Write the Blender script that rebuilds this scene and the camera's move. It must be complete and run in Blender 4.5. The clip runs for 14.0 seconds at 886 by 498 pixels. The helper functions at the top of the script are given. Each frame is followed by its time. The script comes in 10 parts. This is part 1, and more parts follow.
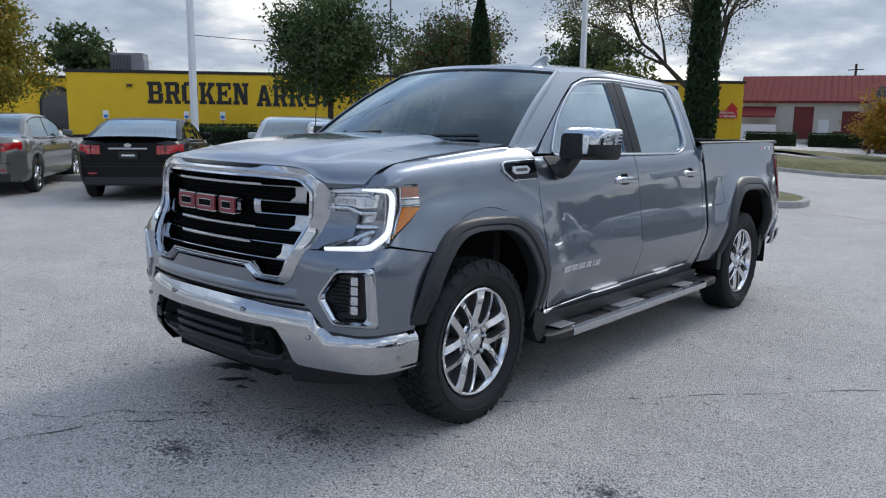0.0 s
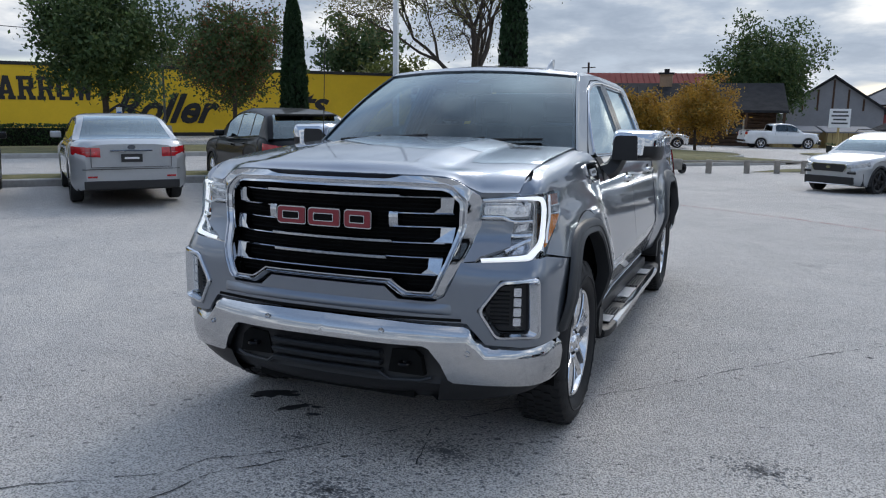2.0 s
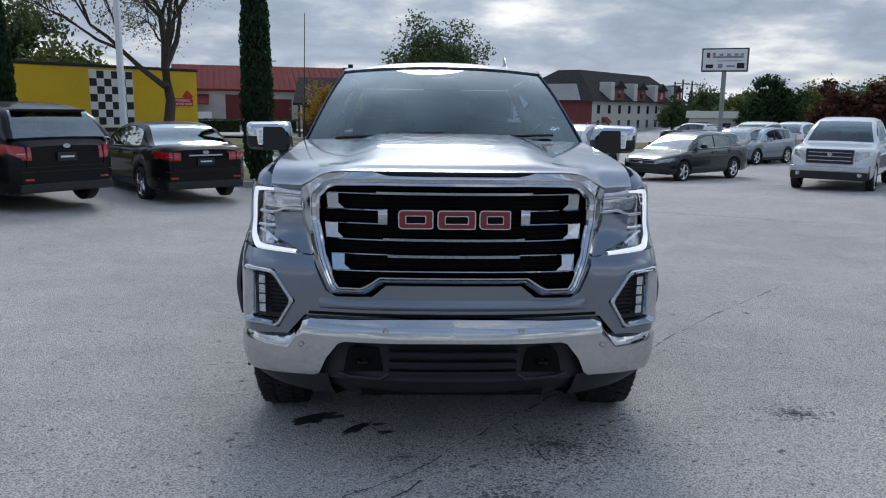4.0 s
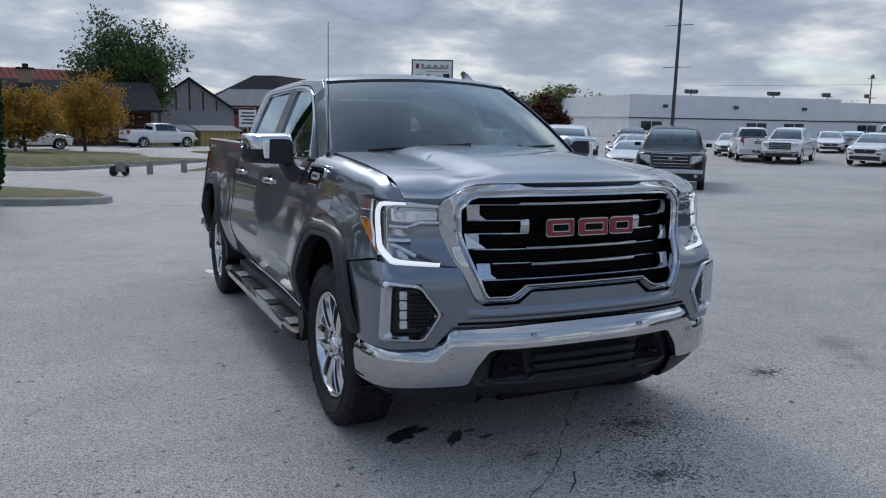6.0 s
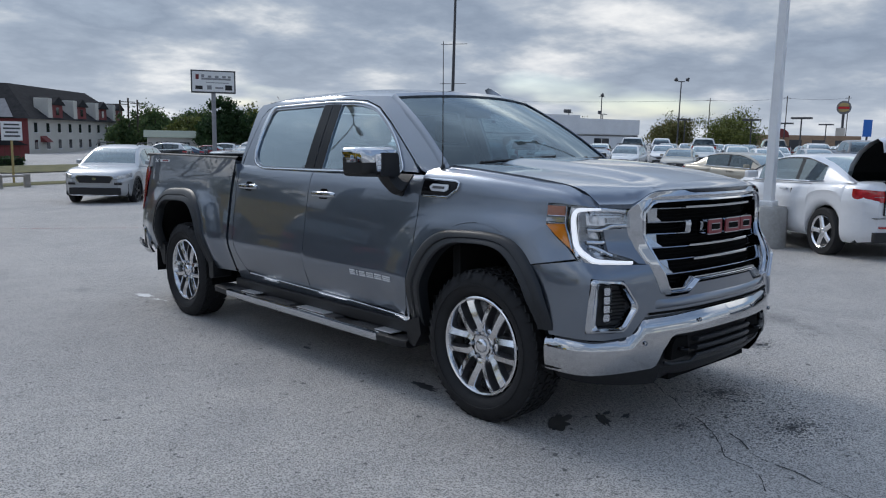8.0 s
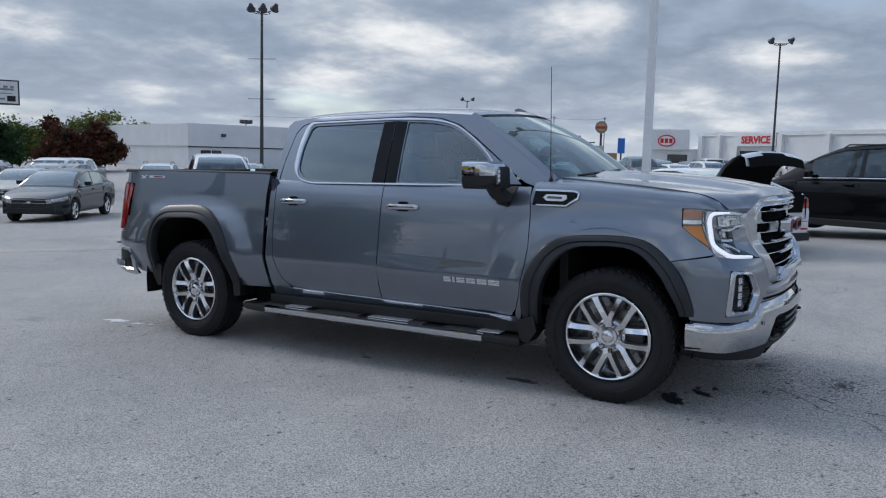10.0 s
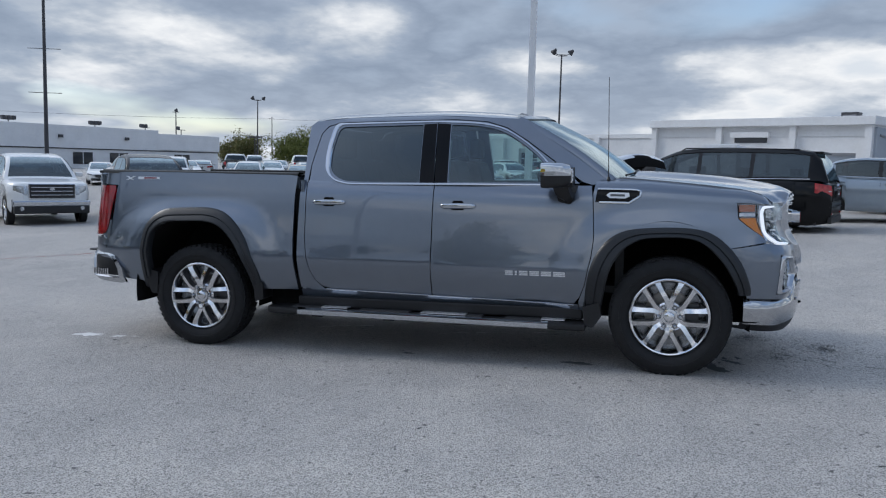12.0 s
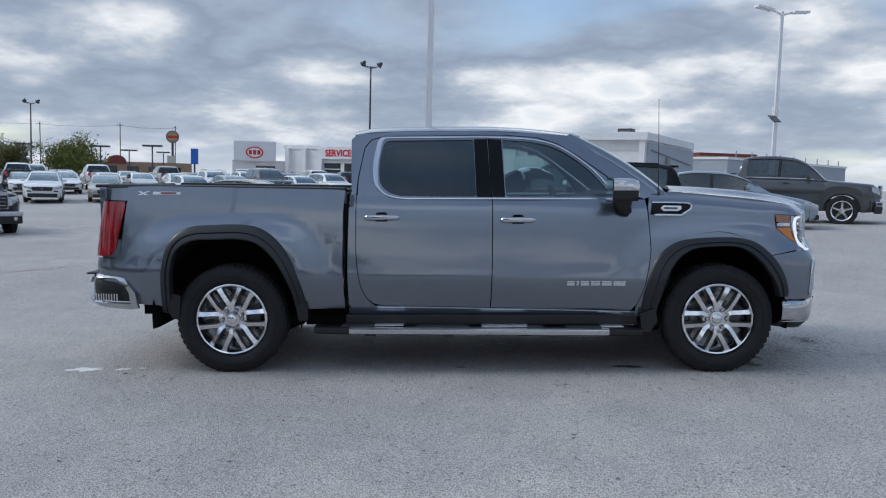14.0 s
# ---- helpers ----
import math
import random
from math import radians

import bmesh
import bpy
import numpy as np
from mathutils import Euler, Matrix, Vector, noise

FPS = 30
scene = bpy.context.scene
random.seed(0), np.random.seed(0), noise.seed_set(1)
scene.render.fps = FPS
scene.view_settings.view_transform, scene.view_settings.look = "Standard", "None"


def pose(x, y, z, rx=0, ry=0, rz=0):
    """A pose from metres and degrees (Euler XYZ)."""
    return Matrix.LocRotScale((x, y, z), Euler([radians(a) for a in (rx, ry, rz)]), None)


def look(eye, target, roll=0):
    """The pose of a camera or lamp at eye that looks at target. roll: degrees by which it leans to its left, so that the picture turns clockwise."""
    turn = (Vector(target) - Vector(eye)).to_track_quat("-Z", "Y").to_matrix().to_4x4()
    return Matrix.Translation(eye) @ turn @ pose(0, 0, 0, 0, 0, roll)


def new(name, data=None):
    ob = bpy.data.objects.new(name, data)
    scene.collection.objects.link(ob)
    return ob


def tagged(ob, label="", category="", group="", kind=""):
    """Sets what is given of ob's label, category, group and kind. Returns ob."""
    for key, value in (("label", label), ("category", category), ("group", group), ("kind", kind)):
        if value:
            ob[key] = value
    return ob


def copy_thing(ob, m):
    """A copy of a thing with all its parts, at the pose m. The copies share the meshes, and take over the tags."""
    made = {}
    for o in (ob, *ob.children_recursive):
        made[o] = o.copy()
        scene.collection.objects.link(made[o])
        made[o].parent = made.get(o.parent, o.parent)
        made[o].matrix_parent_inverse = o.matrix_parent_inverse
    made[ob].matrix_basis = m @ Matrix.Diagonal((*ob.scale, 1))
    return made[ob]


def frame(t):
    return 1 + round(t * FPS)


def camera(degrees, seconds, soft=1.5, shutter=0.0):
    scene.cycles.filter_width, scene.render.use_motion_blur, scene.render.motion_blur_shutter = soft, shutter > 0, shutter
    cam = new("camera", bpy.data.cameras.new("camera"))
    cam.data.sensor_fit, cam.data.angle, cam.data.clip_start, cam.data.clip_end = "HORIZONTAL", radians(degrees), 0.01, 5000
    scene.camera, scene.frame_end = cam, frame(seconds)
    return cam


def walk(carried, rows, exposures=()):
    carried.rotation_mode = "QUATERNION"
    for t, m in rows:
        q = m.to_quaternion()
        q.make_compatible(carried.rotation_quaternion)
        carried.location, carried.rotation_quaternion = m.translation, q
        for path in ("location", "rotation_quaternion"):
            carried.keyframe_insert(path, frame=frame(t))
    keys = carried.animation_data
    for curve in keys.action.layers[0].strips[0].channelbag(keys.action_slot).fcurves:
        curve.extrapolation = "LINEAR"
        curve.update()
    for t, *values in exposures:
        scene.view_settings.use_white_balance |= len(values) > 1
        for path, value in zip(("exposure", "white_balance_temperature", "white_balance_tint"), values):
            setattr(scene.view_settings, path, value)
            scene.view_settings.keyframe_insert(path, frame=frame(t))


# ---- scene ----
cam = camera(59.6, 14.0, 1.15)
METRES, EYE, TURN = 13.70, 1.54, 39.95
START = (3.214, -3.006)
ROWS = [
    (0.0, 0.0, 0.0, 0.0, 0.12, -9.93, -0.66),
    (0.5, -0.0267, 0.0034, 0.0007, -3.45, -10.01, -0.66),
    (1.0, -0.0572, 0.006, 0.0023, -7.73, -10.09, -0.67),
    (1.5, -0.0883, 0.0155, 0.0026, -12.53, -10.12, -0.65),
    (2.0, -0.1215, 0.0244, 0.0028, -17.95, -10.23, -0.64),
    (2.5, -0.1527, 0.04, 0.0019, -23.8, -10.3, -0.7),
    (3.0, -0.1847, 0.0568, 0.0017, -29.92, -10.38, -0.68),
    (3.5, -0.2141, 0.075, 0.002, -35.89, -10.42, -0.67),
    (6.0, -0.3298, 0.2029, 0.0028, -64.38, -9.59, -1.08),
    (6.5, -0.348, 0.2344, 0.0016, -69.36, -9.2, -1.06),
    (7.0, -0.3637, 0.2672, 0.0005, -73.96, -8.89, -1.08),
    (7.5, -0.3766, 0.3025, 0.0005, -78.2, -8.65, -1.11),
    (8.0, -0.3923, 0.3379, 0.0004, -82.27, -8.3, -1.17),
    (8.5, -0.4019, 0.3751, 0.0012, -86.26, -7.8, -1.18),
    (11.0, -0.4191, 0.5587, -0.006, -106.32, -6.53, -1.29),
    (11.5, -0.4116, 0.5945, -0.0061, -110.32, -6.48, -1.34),
    (12.0, -0.3993, 0.63, -0.0064, -114.32, -6.35, -1.39),
    (12.5, -0.3861, 0.6649, -0.0068, -118.32, -6.16, -1.41),
    (13.0, -0.3674, 0.6972, -0.0071, -122.16, -5.86, -1.44),
    (13.5, -0.3472, 0.7297, -0.008, -125.95, -5.53, -1.48),
    (14.0, -0.3224, 0.7568, -0.0077, -129.76, -5.21, -1.52),
]
walk(cam, [(t, pose(*START, EYE, 0, 0, TURN) @ pose(METRES * x, METRES * y, METRES * z, 90 + pitch, roll, yaw)) for t, x, y, z, yaw, pitch, roll in ROWS], [(0.0, 0.62, 6500, 10), (1.5, 0.56, 6500, 10), (3.0, 0.44, 6350, 10), (6.0, 0.27, 6350, 10), (11.0, 0.30, 6270, 10), (14.0, 0.37, 6240, 10)])

# ---- world and sun: broken overcast, the sun veiled behind the truck's tail ----
SUN_DIR = Vector((0.0, 0.79, 0.61)).normalized()
world = bpy.data.worlds.new("World")
scene.world = world
world.use_nodes = True


class Nodes:
    """A short way to write node trees."""

    def __init__(self, tree):
        self.t = tree
        tree.nodes.clear()

    def n(self, kind, operation="", use_clamp=False, data_type="", blend_type="", sky_type="", sun_disc=True):
        node = self.t.nodes.new("ShaderNode" + kind)
        if operation:
            node.operation = operation
        if use_clamp:
            node.use_clamp = True
        if data_type:
            node.data_type = data_type
        if blend_type:
            node.blend_type = blend_type
        if sky_type:
            node.sky_type, node.sun_disc = sky_type, sun_disc
        return node

    def put(self, node, name, value):
        if isinstance(value, bpy.types.NodeSocket):
            self.t.links.new(value, node.inputs[name])
        else:
            node.inputs[name].default_value = value

    def math(self, op, a, b=0.0, c=0.0, clamp=False):
        m = self.n("Math", operation=op, use_clamp=clamp)
        self.put(m, 0, a), self.put(m, 1, b), self.put(m, 2, c)
        return m.outputs[0]

    def vmath(self, op, a, b=(0, 0, 0)):
        m = self.n("VectorMath", operation=op)
        self.put(m, 0, a), self.put(m, 1, b)
        return m.outputs[0]

    def mix(self, f, a, b, blend="MIX"):
        m = self.n("Mix", data_type="RGBA", blend_type=blend)
        self.put(m, "Factor", f), self.put(m, 6, a), self.put(m, 7, b)
        return m.outputs[2]

    def ramp(self, f, stops, interp="LINEAR"):
        r = self.n("ValToRGB")
        r.color_ramp.interpolation = interp
        el = r.color_ramp.elements
        while len(el) < len(stops):
            el.new(0.5)
        for e, (p, c) in zip(el, stops):
            e.position = p
            e.color = (c, c, c, 1) if isinstance(c, (int, float)) else (*c, 1)
        self.put(r, 0, f)
        return r.outputs[0]

    def noise(self, vec, scale, detail=4.0, rough=0.5, distortion=0.0):
        m = self.n("TexNoise")
        self.put(m, "Vector", vec), self.put(m, "Scale", scale), self.put(m, "Detail", detail)
        self.put(m, "Roughness", rough), self.put(m, "Distortion", distortion)
        return m.outputs[0]

    def noise3(self, vec, scale, detail=4.0, rough=0.5):
        """Noise as a vector round zero, to bend another texture."""
        m = self.n("TexNoise")
        self.put(m, "Vector", vec), self.put(m, "Scale", scale), self.put(m, "Detail", detail), self.put(m, "Roughness", rough)
        return self.vmath("SUBTRACT", m.outputs[1], (0.5, 0.5, 0.5))


def build_sky():
    w = Nodes(world.node_tree)
    sky = w.n("TexSky", sky_type="NISHITA", sun_disc=False)
    sky.sun_elevation = math.asin(SUN_DIR.z)
    sky.sun_rotation = math.atan2(SUN_DIR.x, SUN_DIR.y)
    sky.altitude = 200
    d = w.n("TexCoord").outputs["Generated"]
    sep = w.n("SeparateXYZ")
    w.put(sep, 0, d)
    up = w.math("MAXIMUM", sep.outputs[2], 0.0)
    # the cloud deck: a plane overhead, so that clouds flatten towards the horizon
    k = w.math("DIVIDE", 1.0, w.math("ADD", up, 0.22))
    px, py = w.math("MULTIPLY", sep.outputs[0], k), w.math("MULTIPLY", sep.outputs[1], k)
    comb = w.n("CombineXYZ")
    w.put(comb, 0, px), w.put(comb, 1, py)
    deck = comb.outputs[0]
    shape = w.noise(deck, 0.95, 7, 0.54, 0.15)
    fine = w.noise(deck, 3.6, 7, 0.58, 0.1)
    cell = w.n("TexVoronoi")
    cell.feature = "SMOOTH_F1"
    w.put(cell, "Vector", w.vmath("ADD", deck, w.vmath("MULTIPLY", w.noise3(deck, 3.0, 4, 0.6), (0.45, 0.45, 0.45)))), w.put(cell, "Scale", 2.0), w.put(cell, "Smoothness", 0.6)
    puff = w.math("SUBTRACT", 0.92, cell.outputs["Distance"])
    body = w.math("ADD", w.math("ADD", w.math("MULTIPLY", shape, 0.56), w.math("MULTIPLY", fine, 0.24)), w.math("MULTIPLY", puff, 0.20))
    # soft bright heads over heavy grey-blue bellies
    tone = w.ramp(body, [(0.36, (0.31, 0.367, 0.45)), (0.44, (0.228, 0.275, 0.350)), (0.49, (0.285, 0.335, 0.412)), (0.53, (0.39, 0.43, 0.485)),
                         (0.57, (0.57, 0.59, 0.615)), (0.62, (0.75, 0.748, 0.74)), (0.69, (0.60, 0.63, 0.66))])
    # an overcast sky is brighter towards the zenith
    lift = w.ramp(up, [(0.0, 0.95), (0.22, 1.0), (0.50, 1.85), (1.0, 3.0)])
    clouds = w.mix(1.0, tone, lift, "MULTIPLY")
    # the veiled sun warms and lights its part of the deck
    dot = w.n("VectorMath", operation="DOT_PRODUCT")
    w.put(dot, 0, d), w.put(dot, 1, SUN_DIR)
    near = w.ramp(w.math("MAXIMUM", dot.outputs["Value"], 0.0), [(0.55, (1, 1, 1)), (0.80, (1.08, 1.075, 1.06)), (0.92, (1.26, 1.24, 1.20)), (1.0, (2.0, 1.93, 1.82))])
    clouds = w.mix(1.0, clouds, near, "MULTIPLY")
    haze = w.ramp(up, [(0.0, 0.60), (0.05, 0.18), (0.12, 0.0)])
    clouds = w.mix(haze, clouds, (0.59, 0.625, 0.67, 1))
    # the deck breaks up overhead and lets blue through
    thin = w.ramp(up, [(0.30, 0.0), (0.70, 0.22)])
    # and more so away from the sun
    south = w.math("MULTIPLY", w.ramp(w.math("MULTIPLY", sep.outputs[1], -1.0), [(0.20, 0.0), (0.75, 0.20)]), w.ramp(up, [(0.12, 0.0), (0.40, 1.0)]))
    thin = w.math("ADD", thin, south)
    gap = w.ramp(w.math("ADD", w.noise(deck, 0.7, 4, 0.5), thin), [(0.58, 0.0), (0.70, 0.8)])
    blue = w.n("Background")
    w.put(blue, "Color", sky.outputs[0]), w.put(blue, "Strength", 0.13)
    grey = w.n("Background")
    w.put(grey, "Color", clouds), w.put(grey, "Strength", 1.0)
    both = w.n("MixShader")
    w.put(both, 0, gap), w.put(both, 1, grey.outputs[0]), w.put(both, 2, blue.outputs[0])
    out = w.n("OutputWorld")
    w.put(out, "Surface", both.outputs[0])


build_sky()
sun = new("sun", bpy.data.lights.new("sun", "SUN"))
sun.data.energy, sun.data.angle, sun.data.color = 0.80, radians(18), (1.0, 0.95, 0.88)
sun.matrix_world = look((0, 0, 30), Vector((0, 0, 30)) - SUN_DIR)
scene.view_settings.exposure = 0.0

# ---- materials ----
def material(name, base=(0.5, 0.5, 0.5), rough=0.5, metal=0.0, coat=0.0, coat_rough=0.03, spec=0.5, vary=0.0, scale=8.0, bump=0.0, bump_scale=60.0,
             emit=None, power=0.0, alpha=None, rough_vary=0.0, second=None, per_object=0.0, flake=0.0, coat_ior=1.5):
    m = bpy.data.materials.new(name)
    m.use_nodes = True
    w = Nodes(m.node_tree)
    b = w.n("BsdfPrincipled")
    out = w.n("OutputMaterial")
    w.put(out, "Surface", b.outputs[0])
    pos = w.n("TexCoord").outputs["Object"]
    col = (*base, 1)
    if vary or second:
        f = w.noise(pos, scale, 5, 0.6)
        g = w.noise(pos, scale * 7.3, 4, 0.6)
        f = w.math("ADD", w.math("MULTIPLY", f, 0.65), w.math("MULTIPLY", g, 0.35))
        lo = tuple(c * (1 - vary) for c in base)
        hi = second if second else tuple(min(1.0, c * (1 + vary)) for c in base)
        col = w.ramp(f, [(0.36, lo), (0.64, hi)])
        if rough_vary:
            w.put(b, "Roughness", w.math("ADD", rough - rough_vary / 2, w.math("MULTIPLY", f, rough_vary)))
    if per_object:
        info = w.n("ObjectInfo")
        bright = w.math("ADD", 1 - per_object / 2, w.math("MULTIPLY", info.outputs["Random"], per_object))
        col = w.mix(1.0, col, bright, "MULTIPLY")
    w.put(b, "Base Color", col)
    if not (rough_vary and (vary or second)):
        w.put(b, "Roughness", rough)
    w.put(b, "Metallic", metal), w.put(b, "Coat Weight", coat), w.put(b, "Coat Roughness", coat_rough), w.put(b, "Coat IOR", coat_ior), w.put(b, "Specular IOR Level", spec)
    if bump or flake:
        bp = w.n("Bump")
        w.put(bp, "Strength", bump or flake), w.put(bp, "Distance", 0.01)
        w.put(bp, "Height", w.noise(pos, bump_scale, 4, 0.6))
        w.put(b, "Normal", bp.outputs[0])
    if emit:
        w.put(b, "Emission Color", (*emit, 1)), w.put(b, "Emission Strength", power)
    return m


def glass(name, tint, clear=0.6, rough=0.0, shine=0.03, rise=3.3):
    """Window glass: a tinted clear pane with a mirror gloss on it."""
    m = bpy.data.materials.new(name)
    m.use_nodes = True
    w = Nodes(m.node_tree)
    tr = w.n("BsdfTransparent")
    w.put(tr, "Color", (*(t * clear for t in tint), 1))
    gl = w.n("BsdfGlossy")
    w.put(gl, "Roughness", rough), w.put(gl, "Color", (0.82, 0.95, 1.0, 1))
    lw = w.n("LayerWeight")
    w.put(lw, "Blend", 0.5)
    gloss = w.math("ADD", shine, w.math("MULTIPLY", w.math("POWER", lw.outputs["Facing"], rise), 0.9))
    mx = w.n("MixShader")
    w.put(mx, 0, gloss), w.put(mx, 1, tr.outputs[0]), w.put(mx, 2, gl.outputs[0])
    out = w.n("OutputMaterial")
    w.put(out, "Surface", mx.outputs[0])
    return m


def paint(name, base, metal=0.0, rough=0.32, coat=1.0):
    return material(name, base, rough, metal, coat=coat, coat_rough=0.03, vary=0.04, scale=3.0, spec=0.08)


M = {}
M["body"] = material("satin_steel_paint", (0.158, 0.185, 0.227), 0.29, 0.82, coat=1.0, coat_rough=0.006, spec=0.1, vary=0.03, scale=2.0, coat_ior=1.75)
M["chrome"] = material("chrome", (0.56, 0.58, 0.61), 0.04, 1.0, vary=0.03, scale=5.0)
M["name_silver"] = material("bright_silver", (0.72, 0.73, 0.75), 0.28, 0.35, vary=0.1, scale=40.0)
M["chrome_cells"] = material("chrome_cells", (0.50, 0.52, 0.55), 0.10, 1.0, vary=0.12, scale=30.0)
M["bumper_chrome"] = material("bumper_chrome", (0.50, 0.508, 0.522), 0.085, 1.0, vary=0.05, scale=9.0, rough_vary=0.06)
M["alloy"] = material("polished_alloy", (0.78, 0.78, 0.79), 0.15, 1.0, vary=0.05, scale=30.0)
M["alloy_dark"] = material("alloy_pocket", (0.12, 0.12, 0.125), 0.45, 0.6, vary=0.1, scale=20.0)
M["black"] = material("black_plastic", (0.007, 0.007, 0.008), 0.50, vary=0.25, scale=40.0, bump=0.08, bump_scale=400.0)
M["gloss_black"] = material("gloss_black", (0.004, 0.004, 0.005), 0.10, spec=0.18)
M["flare"] = material("dark_flare_plastic", (0.017, 0.019, 0.022), 0.42, spec=0.4, vary=0.12, scale=25.0)
M["liner"] = material("wheel_liner", (0.008, 0.008, 0.008), 1.0, spec=0.1, vary=0.2, scale=20.0)
M["rubber"] = material("tyre_rubber", (0.008, 0.008, 0.009), 0.75, vary=0.35, scale=14.0, bump=0.15, bump_scale=180.0)
M["glass"] = glass("windshield_glass", (0.46, 0.66, 0.80), 0.45, shine=0.035, rise=3.0)
M["side_glass"] = glass("side_glass", (0.72, 0.90, 0.88), 0.80, shine=0.08, rise=1.5)
M["privacy"] = glass("privacy_glass", (0.42, 0.52, 0.62), 0.14, shine=0.06, rise=1.5)
M["lens"] = glass("clear_lens", (0.95, 0.96, 0.98), 0.95)
M["drl"] = material("daylight_tube", (0.9, 0.92, 0.95), 0.3, emit=(0.95, 0.97, 1.0), power=0.5)
M["led"] = material("lamp_reflector", (0.75, 0.76, 0.78), 0.14, 0.9, vary=0.15, scale=60.0)
M["lamp_dark"] = material("lamp_housing", (0.26, 0.27, 0.285), 0.20, 0.8, vary=0.3, scale=40.0)
M["amber"] = material("amber_lens", (0.85, 0.26, 0.02), 0.15, coat=0.8)
M["red_lens"] = material("red_tail_lens", (0.23, 0.005, 0.010), 0.12, coat=1.0, vary=0.35, scale=9.0)
M["badge_red"] = material("badge_red", (0.20, 0.008, 0.018), 0.35, coat=0.25)
M["seat"] = material("grey_seat_cloth", (0.045, 0.045, 0.048), 0.8, vary=0.2, scale=30.0, bump=0.2, bump_scale=300.0)
M["trim"] = material("dark_interior", (0.016, 0.016, 0.017), 0.7, vary=0.2, scale=20.0)
M["pad"] = material("step_pad", (0.03, 0.03, 0.032), 0.6, vary=0.2, scale=50.0, bump=0.3, bump_scale=300.0)
M["white"] = material("white_mark", (0.75, 0.75, 0.74), 0.5, vary=0.05)

# ---- mesh tools ----
from mathutils.geometry import delaunay_2d_cdt


def raw(name, verts, faces, mat, parent=None, label="", normals=None, smooth=False):
    me = bpy.data.meshes.new(name)
    me.from_pydata([tuple(v) for v in verts], [], [tuple(f) for f in faces])
    me.update()
    if mat:
        me.materials.append(mat)
    if smooth or normals is not None:
        me.polygons.foreach_set("use_smooth", [True] * len(me.polygons))
    if normals is not None:
        me.normals_split_custom_set_from_vertices([tuple(n) for n in normals])
    ob = new(name, me)
    if parent:
        ob.parent = parent
    if label:
        tagged(ob, label)
    return ob


def part(name, bm, mat, parent=None, label="", smooth=None, bevel=0.0):
    """Link a bmesh as one mesh object under a thing or a part. smooth: the angle under which edges shade round."""
    if bevel:
        bmesh.ops.bevel(bm, geom=[e for e in bm.edges if e.is_manifold and e.calc_face_angle(0) > 0.5], offset=bevel, segments=2, profile=0.6, affect="EDGES", clamp_overlap=True)
    bmesh.ops.recalc_face_normals(bm, faces=bm.faces)
    if smooth:
        for f in bm.faces:
            f.smooth = True
        for e in bm.edges:
            if e.is_manifold and e.calc_face_angle(0) > radians(smooth):
                e.smooth = False
    me = bpy.data.meshes.new(name)
    bm.to_mesh(me)
    bm.free()
    if mat:
        me.materials.append(mat)
    ob = new(name, me)
    if parent:
        ob.parent = parent
    if label:
        tagged(ob, label)
    return ob


def thing(name, m, label, category, group="", kind=""):
    ob = new(name)
    ob.matrix_world = m
    return tagged(ob, label, category, group, kind)


def box(x0, x1, y0, y1, z0, z1, bm=None):
    bm = bm or bmesh.new()
    r = bmesh.ops.create_cube(bm, size=1.0)
    for v in r["verts"]:
        v.co = Vector((x0 + (v.co.x + 0.5) * (x1 - x0), y0 + (v.co.y + 0.5) * (y1 - y0), z0 + (v.co.z + 0.5) * (z1 - z0)))
    return bm


def tube(path, r, n=10, bm=None, taper=None, closed=False, caps=True):
    """A round bar along a path of points."""
    bm = bm or bmesh.new()
    path = [Vector(p) for p in path]
    rings = []
    up = Vector((0, 0, 1))
    for i, p in enumerate(path):
        d = (path[min(i + 1, len(path) - 1)] - path[max(i - 1, 0)])
        d = d.normalized() if d.length > 1e-9 else Vector((0, 0, 1))
        a = d.cross(up if abs(d.z) < 0.95 else Vector((1, 0, 0))).normalized()
        b = d.cross(a)
        rr = r if taper is None else taper[i]
        rings.append([bm.verts.new(p + rr * (math.cos(t * math.tau / n) * a + math.sin(t * math.tau / n) * b)) for t in range(n)])
    for q, s in zip(rings, rings[1:]):
        for i in range(n):
            bm.faces.new((q[i], q[(i + 1) % n], s[(i + 1) % n], s[i]))
    if caps:
        bm.faces.new(rings[0][::-1]), bm.faces.new(rings[-1])
    return bm


def lathe(profile, n=48, bm=None, axis="x", close=False):
    """Turn (radius, along) points round an axis."""
    bm = bm or bmesh.new()
    rings = []
    for r, h in profile:
        ring = []
        for i in range(n):
            c, s = r * math.cos(i * math.tau / n), r * math.sin(i * math.tau / n)
            ring.append(bm.verts.new((h, c, s) if axis == "x" else (c, s, h)))
        rings.append(ring)
    for a, b in zip(rings, rings[1:]):
        for i in range(n):
            bm.faces.new((a[i], a[(i + 1) % n], b[(i + 1) % n], b[i]))
    if close:
        bm.faces.new(rings[0]), bm.faces.new(rings[-1][::-1])
    return bm


def prism(outline, d0, d1, bm=None, plane="xz"):
    """Extrude a 2D outline between two depths."""
    bm = bm or bmesh.new()

    def at(p, d):
        return (p[0], d, p[1]) if plane == "xz" else ((d, p[0], p[1]) if plane == "yz" else (p[0], p[1], d))

    a = [bm.verts.new(at(p, d0)) for p in outline]
    b = [bm.verts.new(at(p, d1)) for p in outline]
    n = len(outline)
    bm.faces.new(a), bm.faces.new(b[::-1])
    for i in range(n):
        bm.faces.new((a[i], b[i], b[(i + 1) % n], a[(i + 1) % n]))
    return bm


